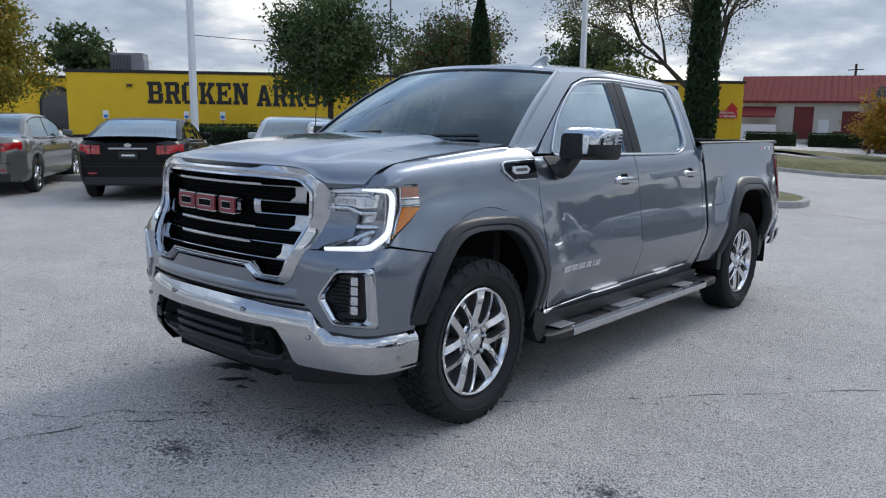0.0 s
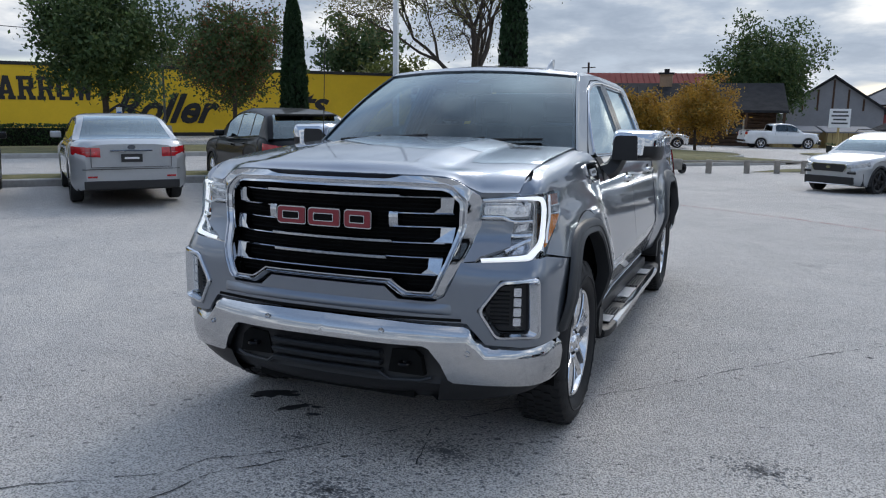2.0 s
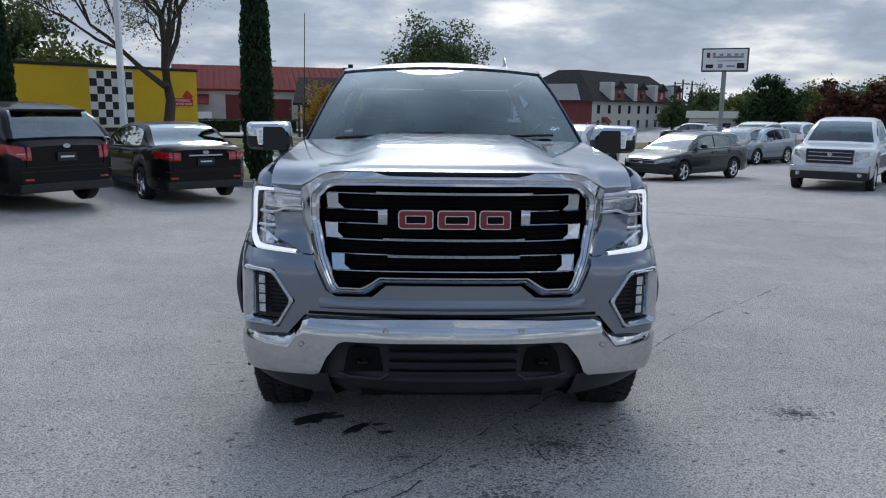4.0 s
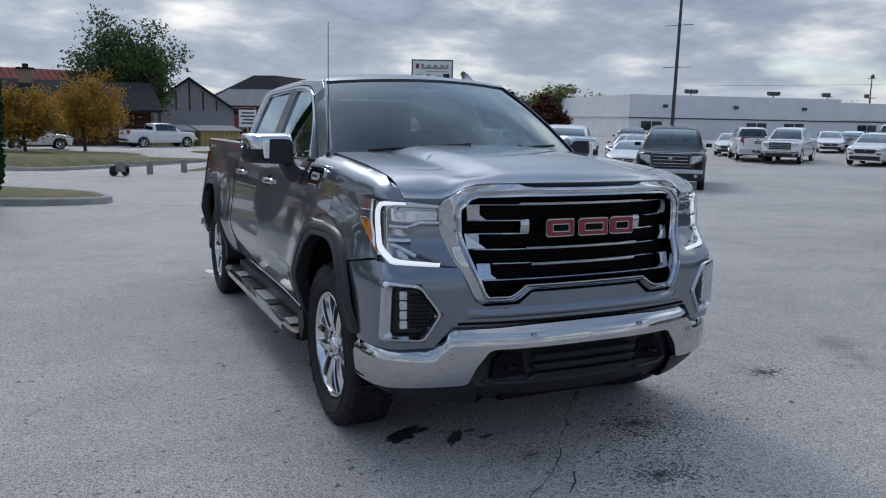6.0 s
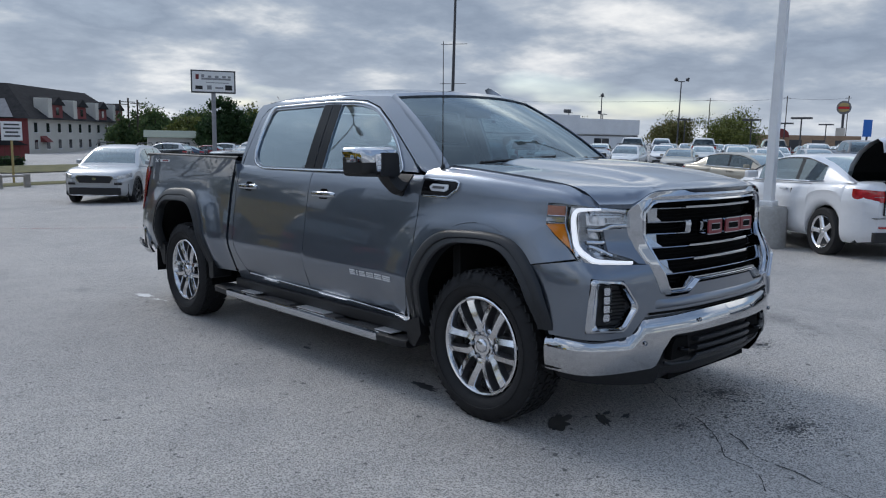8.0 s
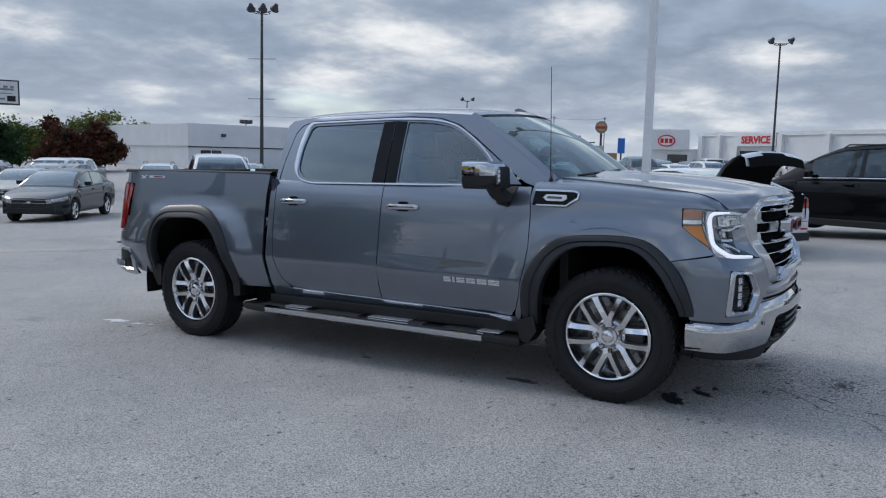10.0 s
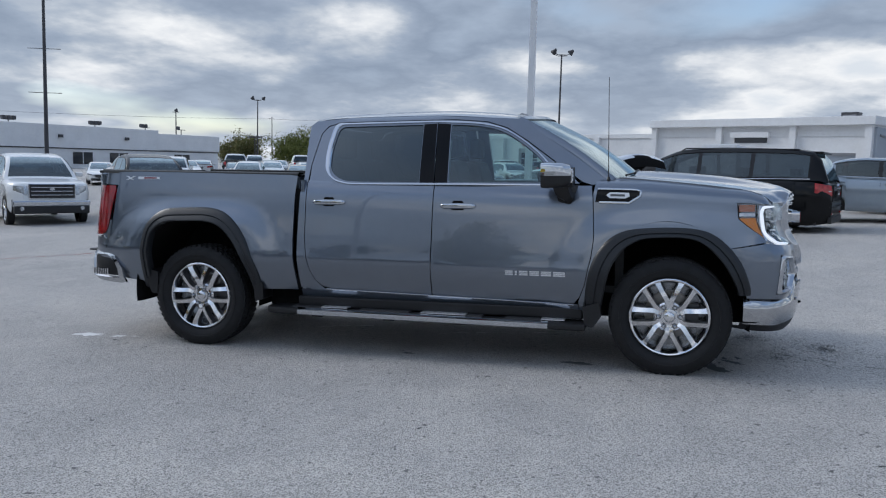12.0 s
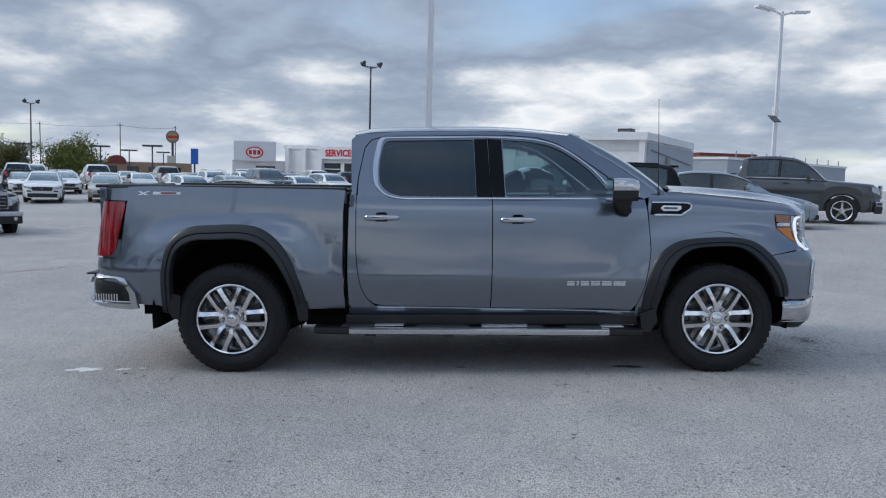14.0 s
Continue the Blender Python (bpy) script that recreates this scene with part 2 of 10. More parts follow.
def rounded(points, seg=5):
    """A closed outline from corners (a, b[, radius]), with each corner rounded."""
    out, n = [], len(points)
    for i, p in enumerate(points):
        c = Vector(p[:2])
        r = p[2] if len(p) > 2 else 0.0
        if r <= 0:
            out.append(c)
            continue
        a, b = Vector(points[i - 1][:2]) - c, Vector(points[(i + 1) % n][:2]) - c
        k = min(r, a.length * 0.48, b.length * 0.48)
        p0, p1 = c + a.normalized() * k, c + b.normalized() * k
        for j in range(seg + 1):
            t = j / seg
            out.append(p0 * (1 - t) ** 2 + c * 2 * t * (1 - t) + p1 * t * t)
    return [tuple(p) for p in out]


def inside(pts, loop):
    """Which of the points lie in the closed outline."""
    x, y = pts[:, 0], pts[:, 1]
    res = np.zeros(len(pts), bool)
    lp = np.asarray(loop, float)
    for (x0, y0), (x1, y1) in zip(lp, np.roll(lp, -1, 0)):
        if y0 == y1:
            continue
        hit = ((y0 > y) != (y1 > y)) & (x < (x1 - x0) * (y - y0) / (y1 - y0) + x0)
        res ^= hit
    return res


def resample(loop, step):
    out, n = [], len(loop)
    for i in range(n):
        a, b = np.array(loop[i]), np.array(loop[(i + 1) % n])
        k = max(1, int(math.ceil(np.linalg.norm(b - a) / step)))
        out += [tuple(a + (b - a) * j / k) for j in range(k)]
    return out


def curve(xs, ys):
    """A smooth curve through points that never overshoots."""
    xs, ys = np.array(xs, float), np.array(ys, float)
    h, d = np.diff(xs), np.diff(ys) / np.diff(xs)
    m = np.zeros(len(xs))
    for i in range(1, len(xs) - 1):
        if d[i - 1] * d[i] > 0:
            w1, w2 = 2 * h[i] + h[i - 1], h[i] + 2 * h[i - 1]
            m[i] = (w1 + w2) / (w1 / d[i - 1] + w2 / d[i])
    m[0], m[-1] = d[0], d[-1]

    def at(q):
        q = np.clip(np.asarray(q, float), xs[0], xs[-1])
        i = np.clip(np.searchsorted(xs, q) - 1, 0, len(xs) - 2)
        t = (q - xs[i]) / h[i]
        return ys[i] * (2 * t**3 - 3 * t**2 + 1) + m[i] * h[i] * (t**3 - 2 * t**2 + t) + ys[i + 1] * (3 * t**2 - 2 * t**3) + m[i + 1] * h[i] * (t**3 - t**2)

    return at


def smoothstep(a, b, x):
    t = np.clip((np.asarray(x, float) - a) / (b - a), 0, 1)
    return t * t * (3 - 2 * t)


def sheet(name, outline, f, mat, parent, holes=(), step=0.06, depth=0.02, sides=(1,), label="", lift=0.0, out=None, skip=None):
    """A panel: an outline (with holes) in a surface's own two coordinates, filled, bent by f, with smooth normals and turned-in edges.
    sides: 1 as it is, -1 its mirror image. lift moves it off the surface. out: a point inside the body that the panel turns its back to."""
    loops = [resample(lp, step) for lp in (outline, *holes)]
    pts = [p for lp in loops for p in lp]
    edges, k = [], 0
    for lp in loops:
        edges += [(k + i, k + (i + 1) % len(lp)) for i in range(len(lp))]
        k += len(lp)
    bnd = np.array(pts)
    lo, hi = bnd.min(0), bnd.max(0)
    g = np.stack(np.meshgrid(np.arange(lo[0] + step / 2, hi[0], step), np.arange(lo[1] + step / 2, hi[1], step)), -1).reshape(-1, 2)
    if len(g):
        ok = inside(g, loops[0])
        for h in loops[1:]:
            ok &= ~inside(g, h)
        g = g[ok]
    if len(g):
        far = np.array([((bnd - q) ** 2).sum(1).min() for q in g]) > (0.45 * step) ** 2
        g = g[far]
    v2, _, tris, *_ = delaunay_2d_cdt([Vector(p) for p in pts] + [Vector(p) for p in g], edges, [], 0, 1e-6)
    v2 = np.array([tuple(v) for v in v2])
    tris = np.array([t for t in tris if len(t) == 3])
    mid = v2[tris].mean(1)
    ok = inside(mid, loops[0])
    for h in loops[1:]:
        ok &= ~inside(mid, h)
    tris = tris[ok]
    e = 1e-4
    P = f(v2[:, 0], v2[:, 1])
    N = np.cross(f(v2[:, 0] + e, v2[:, 1]) - f(v2[:, 0] - e, v2[:, 1]), f(v2[:, 0], v2[:, 1] + e) - f(v2[:, 0], v2[:, 1] - e))
    N /= np.maximum(np.linalg.norm(N, axis=1), 1e-12)[:, None]
    ref = np.array(out if out is not None else (0, 1.9, 0.9))
    if ((P - ref) * N).sum() < 0:
        N = -N
    P = P + lift * N
    fn = np.cross(P[tris[:, 1]] - P[tris[:, 0]], P[tris[:, 2]] - P[tris[:, 0]])
    flip = (fn * N[tris[:, 0]]).sum(1) < 0
    tris[flip] = tris[flip][:, ::-1]
    # turned-in edges
    count = {}
    for t in tris:
        for a, b in ((t[0], t[1]), (t[1], t[2]), (t[2], t[0])):
            count[(a, b)] = 1
    rim = [(a, b) for (a, b) in count if (b, a) not in count]
    verts, norms, faces = list(P), list(N), [tuple(t) for t in tris]
    if depth:
        for a, b in rim:
            if skip is not None and skip(P[a]) and skip(P[b]):
                continue
            d = P[b] - P[a]
            n = np.cross(d, N[a])
            n = n / max(np.linalg.norm(n), 1e-12)
            i = len(verts)
            verts += [P[a], P[b], P[b] - depth * N[b], P[a] - depth * N[a]]
            norms += [n] * 4
            faces.append((i, i + 3, i + 2, i + 1))
    verts, norms = np.array(verts), np.array(norms)
    made = []
    for s in sides:
        v, n, fc = verts.copy(), norms.copy(), faces
        if s < 0:
            v[:, 0] *= -1
            n[:, 0] *= -1
            fc = [q[::-1] for q in faces]
        made.append(raw(name, v, fc, mat, parent, label, normals=n))
    return made


def loft(name, rows, mat, parent, label="", closed=True, smooth=45, caps=False, sides=(1,)):
    """Skin rows of points, all of the same count."""
    made = []
    for s in sides:
        bm = bmesh.new()
        vv = [[bm.verts.new((s * p[0], p[1], p[2])) for p in r] for r in rows]
        n = len(rows[0])
        for a, b in zip(vv, vv[1:]):
            for i in range(n if closed else n - 1):
                bm.faces.new((a[i], a[(i + 1) % n], b[(i + 1) % n], b[i]))
        if caps:
            bm.faces.new(vv[0]), bm.faces.new(vv[-1])
        made.append(part(name, bm, mat, parent, label, smooth=smooth))
    return made

# ---- ground ----
def ground_z(x, y):
    """The lot falls gently towards the truck's tail."""
    w = (smoothstep(-10, -3, x) * 0.9 + 0.1) * (1 - 0.85 * smoothstep(18, 55, x))
    w = w + (0.75 - w) * smoothstep(30, 60, y) * (1 - smoothstep(20, 60, x)) * smoothstep(-30, -10, x)
    yy = np.clip(y, -20, 140)
    rise = 0.20 * smoothstep(4, 10, x) * (1 - smoothstep(-5, 6, y)) * (1 - smoothstep(22, 45, x))
    return w * (-0.0277 * np.minimum(yy, 20.0) - 0.0225 * np.maximum(yy - 20.0, 0.0)) + rise


def stand(x, y, rz=0.0, dz=0.0):
    """A pose on the ground."""
    return pose(x, y, float(ground_z(x, y)) + dz, 0, 0, rz)


def build_ground():
    """One sheet to the horizon, finer near the truck."""
    ticks = np.concatenate([-np.geomspace(900, 34, 14), np.arange(-30, 60.1, 1.5), np.arange(64, 150, 4.0), np.geomspace(155, 900, 10)])
    X, Y = np.meshgrid(ticks, ticks)
    Z = ground_z(X, Y)
    n = len(ticks)
    verts = np.stack([X, Y, Z], -1).reshape(-1, 3)
    faces = [(j * n + i, j * n + i + 1, (j + 1) * n + i + 1, (j + 1) * n + i) for j in range(n - 1) for i in range(n - 1)]
    m = bpy.data.materials.new("lot_asphalt")
    m.use_nodes = True
    w = Nodes(m.node_tree)
    b = w.n("BsdfPrincipled")
    pos = w.n("TexCoord").outputs["Object"]
    big = w.noise(pos, 0.22, 5, 0.6, 0.3)
    mid = w.noise(pos, 1.3, 6, 0.65, 0.4)
    grit = w.noise(pos, 55.0, 5, 0.75)
    peb = w.n("TexVoronoi")
    w.put(peb, "Vector", pos), w.put(peb, "Scale", 110.0)
    tone = w.math("ADD", w.math("MULTIPLY", big, 0.5), w.math("MULTIPLY", mid, 0.5))
    col = w.ramp(tone, [(0.32, (0.270, 0.258, 0.244)), (0.50, (0.352, 0.334, 0.313)), (0.68, (0.430, 0.404, 0.368))])
    stone = w.ramp(w.math("ADD", w.math("MULTIPLY", grit, 0.6), w.math("MULTIPLY", peb.outputs["Distance"], 0.6)), [(0.34, 0.28), (0.46, 0.80), (0.56, 1.05), (0.70, 1.65)])
    col = w.mix(1.0, col, stone, "MULTIPLY")
    # single pale stones bedded in the surface
    chip = w.n("TexVoronoi")
    w.put(chip, "Vector", pos), w.put(chip, "Scale", 62.0)
    pick = w.n("SeparateColor")
    w.put(pick, 0, chip.outputs["Color"])
    some = w.math("MULTIPLY", w.ramp(pick.outputs[0], [(0.74, 0.0), (0.80, 1.0)]), w.ramp(chip.outputs["Distance"], [(0.30, 1.0), (0.42, 0.0)]))
    col = w.mix(w.math("MULTIPLY", some, 0.62), col, (0.62, 0.60, 0.57, 1))
    # scattered dark specks and pale chips
    speck = w.noise(pos, 21.0, 2, 0.5)
    col = w.mix(w.ramp(speck, [(0.27, 0.75), (0.33, 0.0)]), col, (0.05, 0.05, 0.052, 1))
    col = w.mix(w.ramp(speck, [(0.69, 0.0), (0.74, 0.6)]), col, (0.42, 0.42, 0.41, 1))
    # old damp stains with a shape of their own
    stain = w.ramp(w.noise(pos, 0.55, 6, 0.7, 0.8), [(0.62, 0.0), (0.72, 0.45)])
    col = w.mix(stain, col, (0.10, 0.10, 0.105, 1))
    w.put(b, "Base Color", col)
    w.put(b, "Roughness", w.ramp(mid, [(0.3, 0.62), (0.7, 0.80)]))
    w.put(b, "Specular IOR Level", 0.2)
    bp = w.n("Bump")
    w.put(bp, "Strength", 0.8), w.put(bp, "Distance", 0.008)
    w.put(bp, "Height", w.math("ADD", grit, w.math("MULTIPLY", peb.outputs["Distance"], 0.9)))
    w.put(b, "Normal", bp.outputs[0])
    out = w.n("OutputMaterial")
    w.put(out, "Surface", b.outputs[0])
    ob = raw("ground", verts, faces, m, smooth=True)
    return tagged(ob, "weathered grey asphalt lot with fine pale grit", "ground", kind="structure")


build_ground()

# ---- the pickup truck: nose at -y, front axle over the origin, standing on the sloping lot ----
truck = thing("pickup_truck", pose(0, 0, 0, -1.585, 0, 0), "dark grey-blue metallic crew-cab pickup with chrome grille and bumper", "pickup truck")
WB = 3.745  # wheelbase


def arc_table(points, n=600):
    """Smooth plan curve through points; returns arc length, x, y."""
    p = np.array(points, float)
    t = np.arange(len(p))
    fx, fy = curve(t, p[:, 0]), curve(t, p[:, 1])
    q = np.linspace(0, len(p) - 1, n)
    x, y = fx(q), fy(q)
    s = np.concatenate([[0], np.cumsum(np.hypot(np.diff(x), np.diff(y)))])
    return s, x, y


# plan of the body's side at waist height, from the nose's middle round the corner and back to the tail
NOSE = [(0, -0.935), (0.16, -0.927), (0.30, -0.905), (0.42, -0.873), (0.53, -0.829), (0.63, -0.782), (0.72, -0.750), (0.80, -0.715), (0.86, -0.682), (0.895, -0.645), (0.915, -0.58), (0.926, -0.48), (0.938, -0.34), (0.945, -0.18), (0.95, 0.0)]
# the same at bumper height, where the corner is squarer
NOSE_LOW = [(0, -0.945), (0.17, -0.942), (0.31, -0.932), (0.43, -0.917), (0.53, -0.895), (0.63, -0.870), (0.72, -0.846), (0.80, -0.818), (0.87, -0.785), (0.915, -0.745), (0.938, -0.69), (0.948, -0.60), (0.9495, -0.40), (0.95, 0.0)]
_s, _x, _y = arc_table(NOSE)
_ls, _lx, _ly = arc_table(NOSE_LOW)
_lx, _ly = np.interp(np.linspace(0, 1, 600), _ls / _ls[-1], _lx), np.interp(np.linspace(0, 1, 600), _ls / _ls[-1], _ly)
_x, _y = np.interp(np.linspace(0, 1, 600), _s / _s[-1], _x), np.interp(np.linspace(0, 1, 600), _s / _s[-1], _y)
_s = np.linspace(-_s[-1], 0, 600)
TAIL = [(0.95, 4.30), (0.948, 4.44), (0.942, 4.55), (0.925, 4.645), (0.895, 4.71), (0.85, 4.75), (0.78, 4.775)]
_ts, _tx, _ty = arc_table(TAIL, 200)
PU = np.concatenate([_s, [1.0, 2.0, 3.0, 4.0], 4.30 + _ts])
PX = np.concatenate([_x, [0.95] * 4, _tx])
PY = np.concatenate([_y, [1.0, 2.0, 3.0, 4.0], _ty])
QX = np.concatenate([_lx, [0.95] * 4, _tx])
QY = np.concatenate([_ly, [1.0, 2.0, 3.0, 4.0], _ty])


def squareness(z):
    return smoothstep(1.06, 0.84, z)


def u_of_x(x, z=1.06):
    k = float(squareness(z))
    return float(np.interp(x, _x * (1 - k) + _lx * k, _s))


def u_of_y(y, z=1.06):
    k = float(squareness(z))
    return float(np.interp(y, PY * (1 - k) + QY * k, PU))


def front_y(x, z=1.06):
    k = float(squareness(z))
    return float(np.interp(abs(x), _x * (1 - k) + _lx * k, _y * (1 - k) + _ly * k))


def plan(u, z=1.06):
    u = np.asarray(u, float)
    k = squareness(z)
    e = 0.03

    def at(q):
        return np.interp(q, PU, PX) * (1 - k) + np.interp(q, PU, QX) * k, np.interp(q, PU, PY) * (1 - k) + np.interp(q, PU, QY) * k

    (x, y), (x1, y1), (x0, y0) = at(u), at(u + e), at(u - e)
    tx, ty = x1 - x0, y1 - y0
    ln = np.maximum(np.hypot(tx, ty), 1e-9)
    return x, y, ty / ln, -tx / ln


LOW = [(0.30, -0.150), (0.42, -0.082), (0.50, -0.046), (0.60, -0.009), (0.69, 0.019), (0.735, 0.027), (0.79, 0.020), (0.86, 0.012), (1.00, -0.007), (1.10, -0.021)]
SECTION = {
    "door": (LOW + [(1.18, -0.034), (1.24, -0.046), (1.29, -0.062), (1.325, -0.080), (1.36, -0.103)], None),
    "bed": (LOW + [(1.18, -0.034), (1.24, -0.045), (1.30, -0.057), (1.35, -0.067), (1.40, -0.077), (1.43, -0.088)], None),
    "fender": (LOW + [(1.17, -0.032), (1.23, -0.042), (1.28, -0.054), (1.32, -0.070), (1.36, -0.096), (1.42, -0.165)], [(0.30, 0.30), (1.42, 1.42)]),
    "nose": ([(0.30, -0.06), (0.50, -0.018), (0.60, -0.006), (0.70, 0.0), (0.90, 0.0), (1.05, 0.0), (1.15, -0.004), (1.22, -0.012), (1.30, -0.020), (1.42, -0.06)], None),
}
SEC = {k: (curve([p[0] for p in a], [p[1] for p in a]), curve([p[0] for p in b], [p[1] for p in b]) if b else None) for k, (a, b) in SECTION.items()}


FENDER_TOP = curve([-0.70, -0.669, -0.625, -0.525, -0.182, 0.335, 0.55], [1.206, 1.234, 1.262, 1.297, 1.339, 1.384, 1.390])
FENDER_RISE = curve([0, 0.22, 0.41, 0.56, 0.69, 0.81, 1.0], [0, 0.27, 0.52, 0.70, 0.83, 0.92, 1.0])


def surf(kind):
    """The body side as a surface over (u along the plan, v up)."""
    off, zz = SEC[kind]
    nose = SEC["nose"][0]

    def f(u, v):
        u, v = np.asarray(u, float), np.asarray(v, float)
        x, y, nx, ny = plan(u, v)
        rake = 0.018 * (y - 1.5) * smoothstep(-0.3, 0.6, y)
        w = v - rake
        o = off(w)
        if kind in ("fender", "nose"):
            k = smoothstep(-0.75, -0.30, u)
            o = o * k + nose(v) * (1 - k)
        for c, zc, bulge in ((0.0, 0.50, 0.024), (WB, 0.56, 0.038)):
            r = np.hypot((y - c) * 0.98, np.maximum(v - zc, 0.0))
            o = o + bulge * smoothstep(0.86, 0.60, r) * smoothstep(1.22, 1.02, v) * smoothstep(-0.74, -0.50, y)
        z = v
        if zz is not None:
            z = np.where(v > 1.10, 1.10 + FENDER_RISE(np.clip((v - 1.10) / 0.32, 0, 1)) * (FENDER_TOP(y + ny * o) - 1.10), v)
        return np.stack([x + nx * o, y + ny * o, z], -1)

    return f


BODY = M["body"]
LR = (1, -1)


def arch_loop(c, z0, pts):
    return [(c + a, z0 + b) for a, b in pts]


# flare outlines (offset along y from the hub, height), from the rear foot over the top to the front foot
FRONT_OUT = [(0.575, 0.4), (0.535, 0.71), (0.455, 0.895), (0.32, 1.005), (0.12, 1.04), (-0.17, 1.04), (-0.33, 0.985), (-0.47, 0.84), (-0.545, 0.67), (-0.555, 0.594)]
FRONT_IN = [(0.455, 0.4), (0.395, 0.708), (0.305, 0.873), (0.19, 0.953), (0.06, 0.973), (-0.13, 0.973), (-0.25, 0.928), (-0.37, 0.808), (-0.455, 0.658), (-0.475, 0.592)]
REAR_OUT = [(0.515, 0.473), (0.47, 0.884), (0.4, 1.044), (0.28, 1.124), (0.1, 1.142), (-0.16, 1.142), (-0.33, 1.084), (-0.48, 0.924), (-0.585, 0.654), (-0.615, 0.43)]
REAR_IN = [(0.435, 0.44), (0.395, 0.86), (0.335, 0.975), (0.23, 1.025), (0.08, 1.032), (-0.13, 1.032), (-0.27, 0.985), (-0.4, 0.85), (-0.5, 0.64), (-0.535, 0.41)]


def smooth_open(pts, n=40):
    p = np.array(pts)
    t = np.concatenate([[0], np.cumsum(np.hypot(*np.diff(p, axis=0).T))])
    q = np.linspace(0, t[-1], n)
    # Catmull-Rom through the points
    out = []
    for s in q:
        i = min(max(np.searchsorted(t, s) - 1, 0), len(p) - 2)
        k = (s - t[i]) / (t[i + 1] - t[i])
        p0, p1, p2, p3 = p[max(i - 1, 0)], p[i], p[i + 1], p[min(i + 2, len(p) - 1)]
        out.append(tuple(0.5 * (2 * p1 + (p2 - p0) * k + (2 * p0 - 5 * p1 + 4 * p2 - p3) * k**2 + (3 * p1 - p0 - 3 * p2 + p3) * k**3)))
    return out


def shrink(out, inn, k):
    return [((1 - k) * a[0] + k * b[0], (1 - k) * a[1] + k * b[1]) for a, b in zip(out, inn)]


FO, FI = smooth_open(FRONT_OUT), smooth_open(FRONT_IN)
RO, RI = smooth_open(REAR_OUT), smooth_open(REAR_IN)
FMID = [(u_of_y(y, z) if y < 0 else y, z) for y, z in shrink(FO, FI, 0.35)]
RMID = [(WB + y, z) for y, z in shrink(RO, RI, 0.35)]


def build_flares():
    f, g = surf("fender"), surf("bed")
    for o, i, c, s in ((FO, FI, 0.0, f), (RO, RI, WB, g)):
        rows = []
        for a, b in zip(o, i):
            row = []
            for k, lift in ((0.0, 0.000), (0.06, 0.012), (0.16, 0.020), (0.50, 0.024), (0.56, 0.016), (0.62, 0.020), (0.92, 0.026), (1.0, 0.018), (1.0, -0.05)):
                y, z = a[0] * (1 - k) + b[0] * k + c, a[1] * (1 - k) + b[1] * k
                p = s(u_of_y(y, z), z)
                row.append((float(p[0]) + lift, float(p[1]), float(p[2])))
            rows.append(row)
        loft("wheel_arch_flare", rows, M["flare"], truck, "dark plastic wheel-arch flare", closed=False, smooth=40, sides=LR)


build_flares()

# fender: headlamp corner, hood seam, door edge, arch
HL_OUT = [(u_of_y(-0.650, 0.955), 0.955), (u_of_y(-0.606, 1.00), 1.00), (u_of_y(-0.520, 1.06), 1.06), (u_of_y(-0.460, 1.112), 1.112), (u_of_y(-0.456), 1.24)]
fender = [*HL_OUT, (u_of_y(-0.58), 1.256), (u_of_y(-0.63), 1.273), (u_of_x(0.87), 1.298), (u_of_x(0.82), 1.318), (u_of_x(0.80), 1.350), (u_of_x(0.80) + 0.005, 1.42), (-0.58, 1.42), (-0.45, 1.42), (0.0, 1.42), (0.34, 1.42), (0.43, 1.41), (0.50, 1.345),
          (0.515, 1.25), (0.505, 1.10), (0.500, 0.95), (0.515, 0.83), (0.56, 0.62), (0.605, 0.50), (0.605, 0.43)]
fender += FMID[:-8]
sheet("front_fender", fender, surf("fender"), BODY, truck, step=0.05, sides=LR)

# doors below the belt
DOOR_F = [(0.521, 1.25), (0.511, 1.10), (0.506, 0.95), (0.521, 0.83), (0.566, 0.62), (0.60, 0.53), (0.64, 0.478)]
front_door = DOOR_F + [(1.715, 0.500), (1.705, 0.9), (1.702, 1.345), (0.74, 1.330), (0.53, 1.330)]
rear_door = [(1.7225, 0.500), (2.56, 0.515), (2.62, 0.53), (2.675, 0.575), (2.712, 0.66), (2.735, 0.78), (2.748, 0.92), (2.750, 1.365), (1.709, 1.345), (1.712, 0.9)]
sheet("front_door", front_door, surf("door"), BODY, truck, step=0.06, sides=LR)
sheet("rear_door", rear_door, surf("door"), BODY, truck, step=0.06, sides=LR)
# cab corner behind the rear door, and the sill
corner = [(2.756, 1.365), (2.754, 0.92), (2.741, 0.78), (2.718, 0.66), (2.681, 0.575), (2.63, 0.525), (2.60, 0.50), (2.815, 0.50), (2.815, 0.9), (2.805, 1.30), (2.790, 1.395)]
sheet("cab_corner", corner, surf("door"), BODY, truck, step=0.06, sides=LR)
sill = [(0.61, 0.472), (1.71, 0.494), (2.59, 0.508), (2.815, 0.494), (2.815, 0.40), (1.7, 0.395), (0.60, 0.375)]
sheet("rocker_panel", sill, surf("door"), BODY, truck, step=0.06, sides=LR)

# bed side with the fuel door on the left
tail_cut = [(u_of_y(4.60), 0.60), (u_of_y(4.60), 0.885), (4.555, 0.90), (4.545, 1.0), (4.515, 1.29), (4.515, 1.325), (u_of_y(4.66), 1.33)]
bed = [(2.845, 0.49), (3.13, 0.49)] + [p for p in RMID[::-1]][3:-1] + [(4.275, 0.52), (4.44, 0.53), *tail_cut, (u_of_y(4.66), 1.43), (4.3, 1.437), (2.9, 1.408), (2.835, 1.40), (2.85, 1.25), (2.855, 0.9)]
fuel = rounded([(2.98, 0.93, 0.03), (3.15, 0.95, 0.03), (3.16, 1.16, 0.03), (2.99, 1.15, 0.03)])
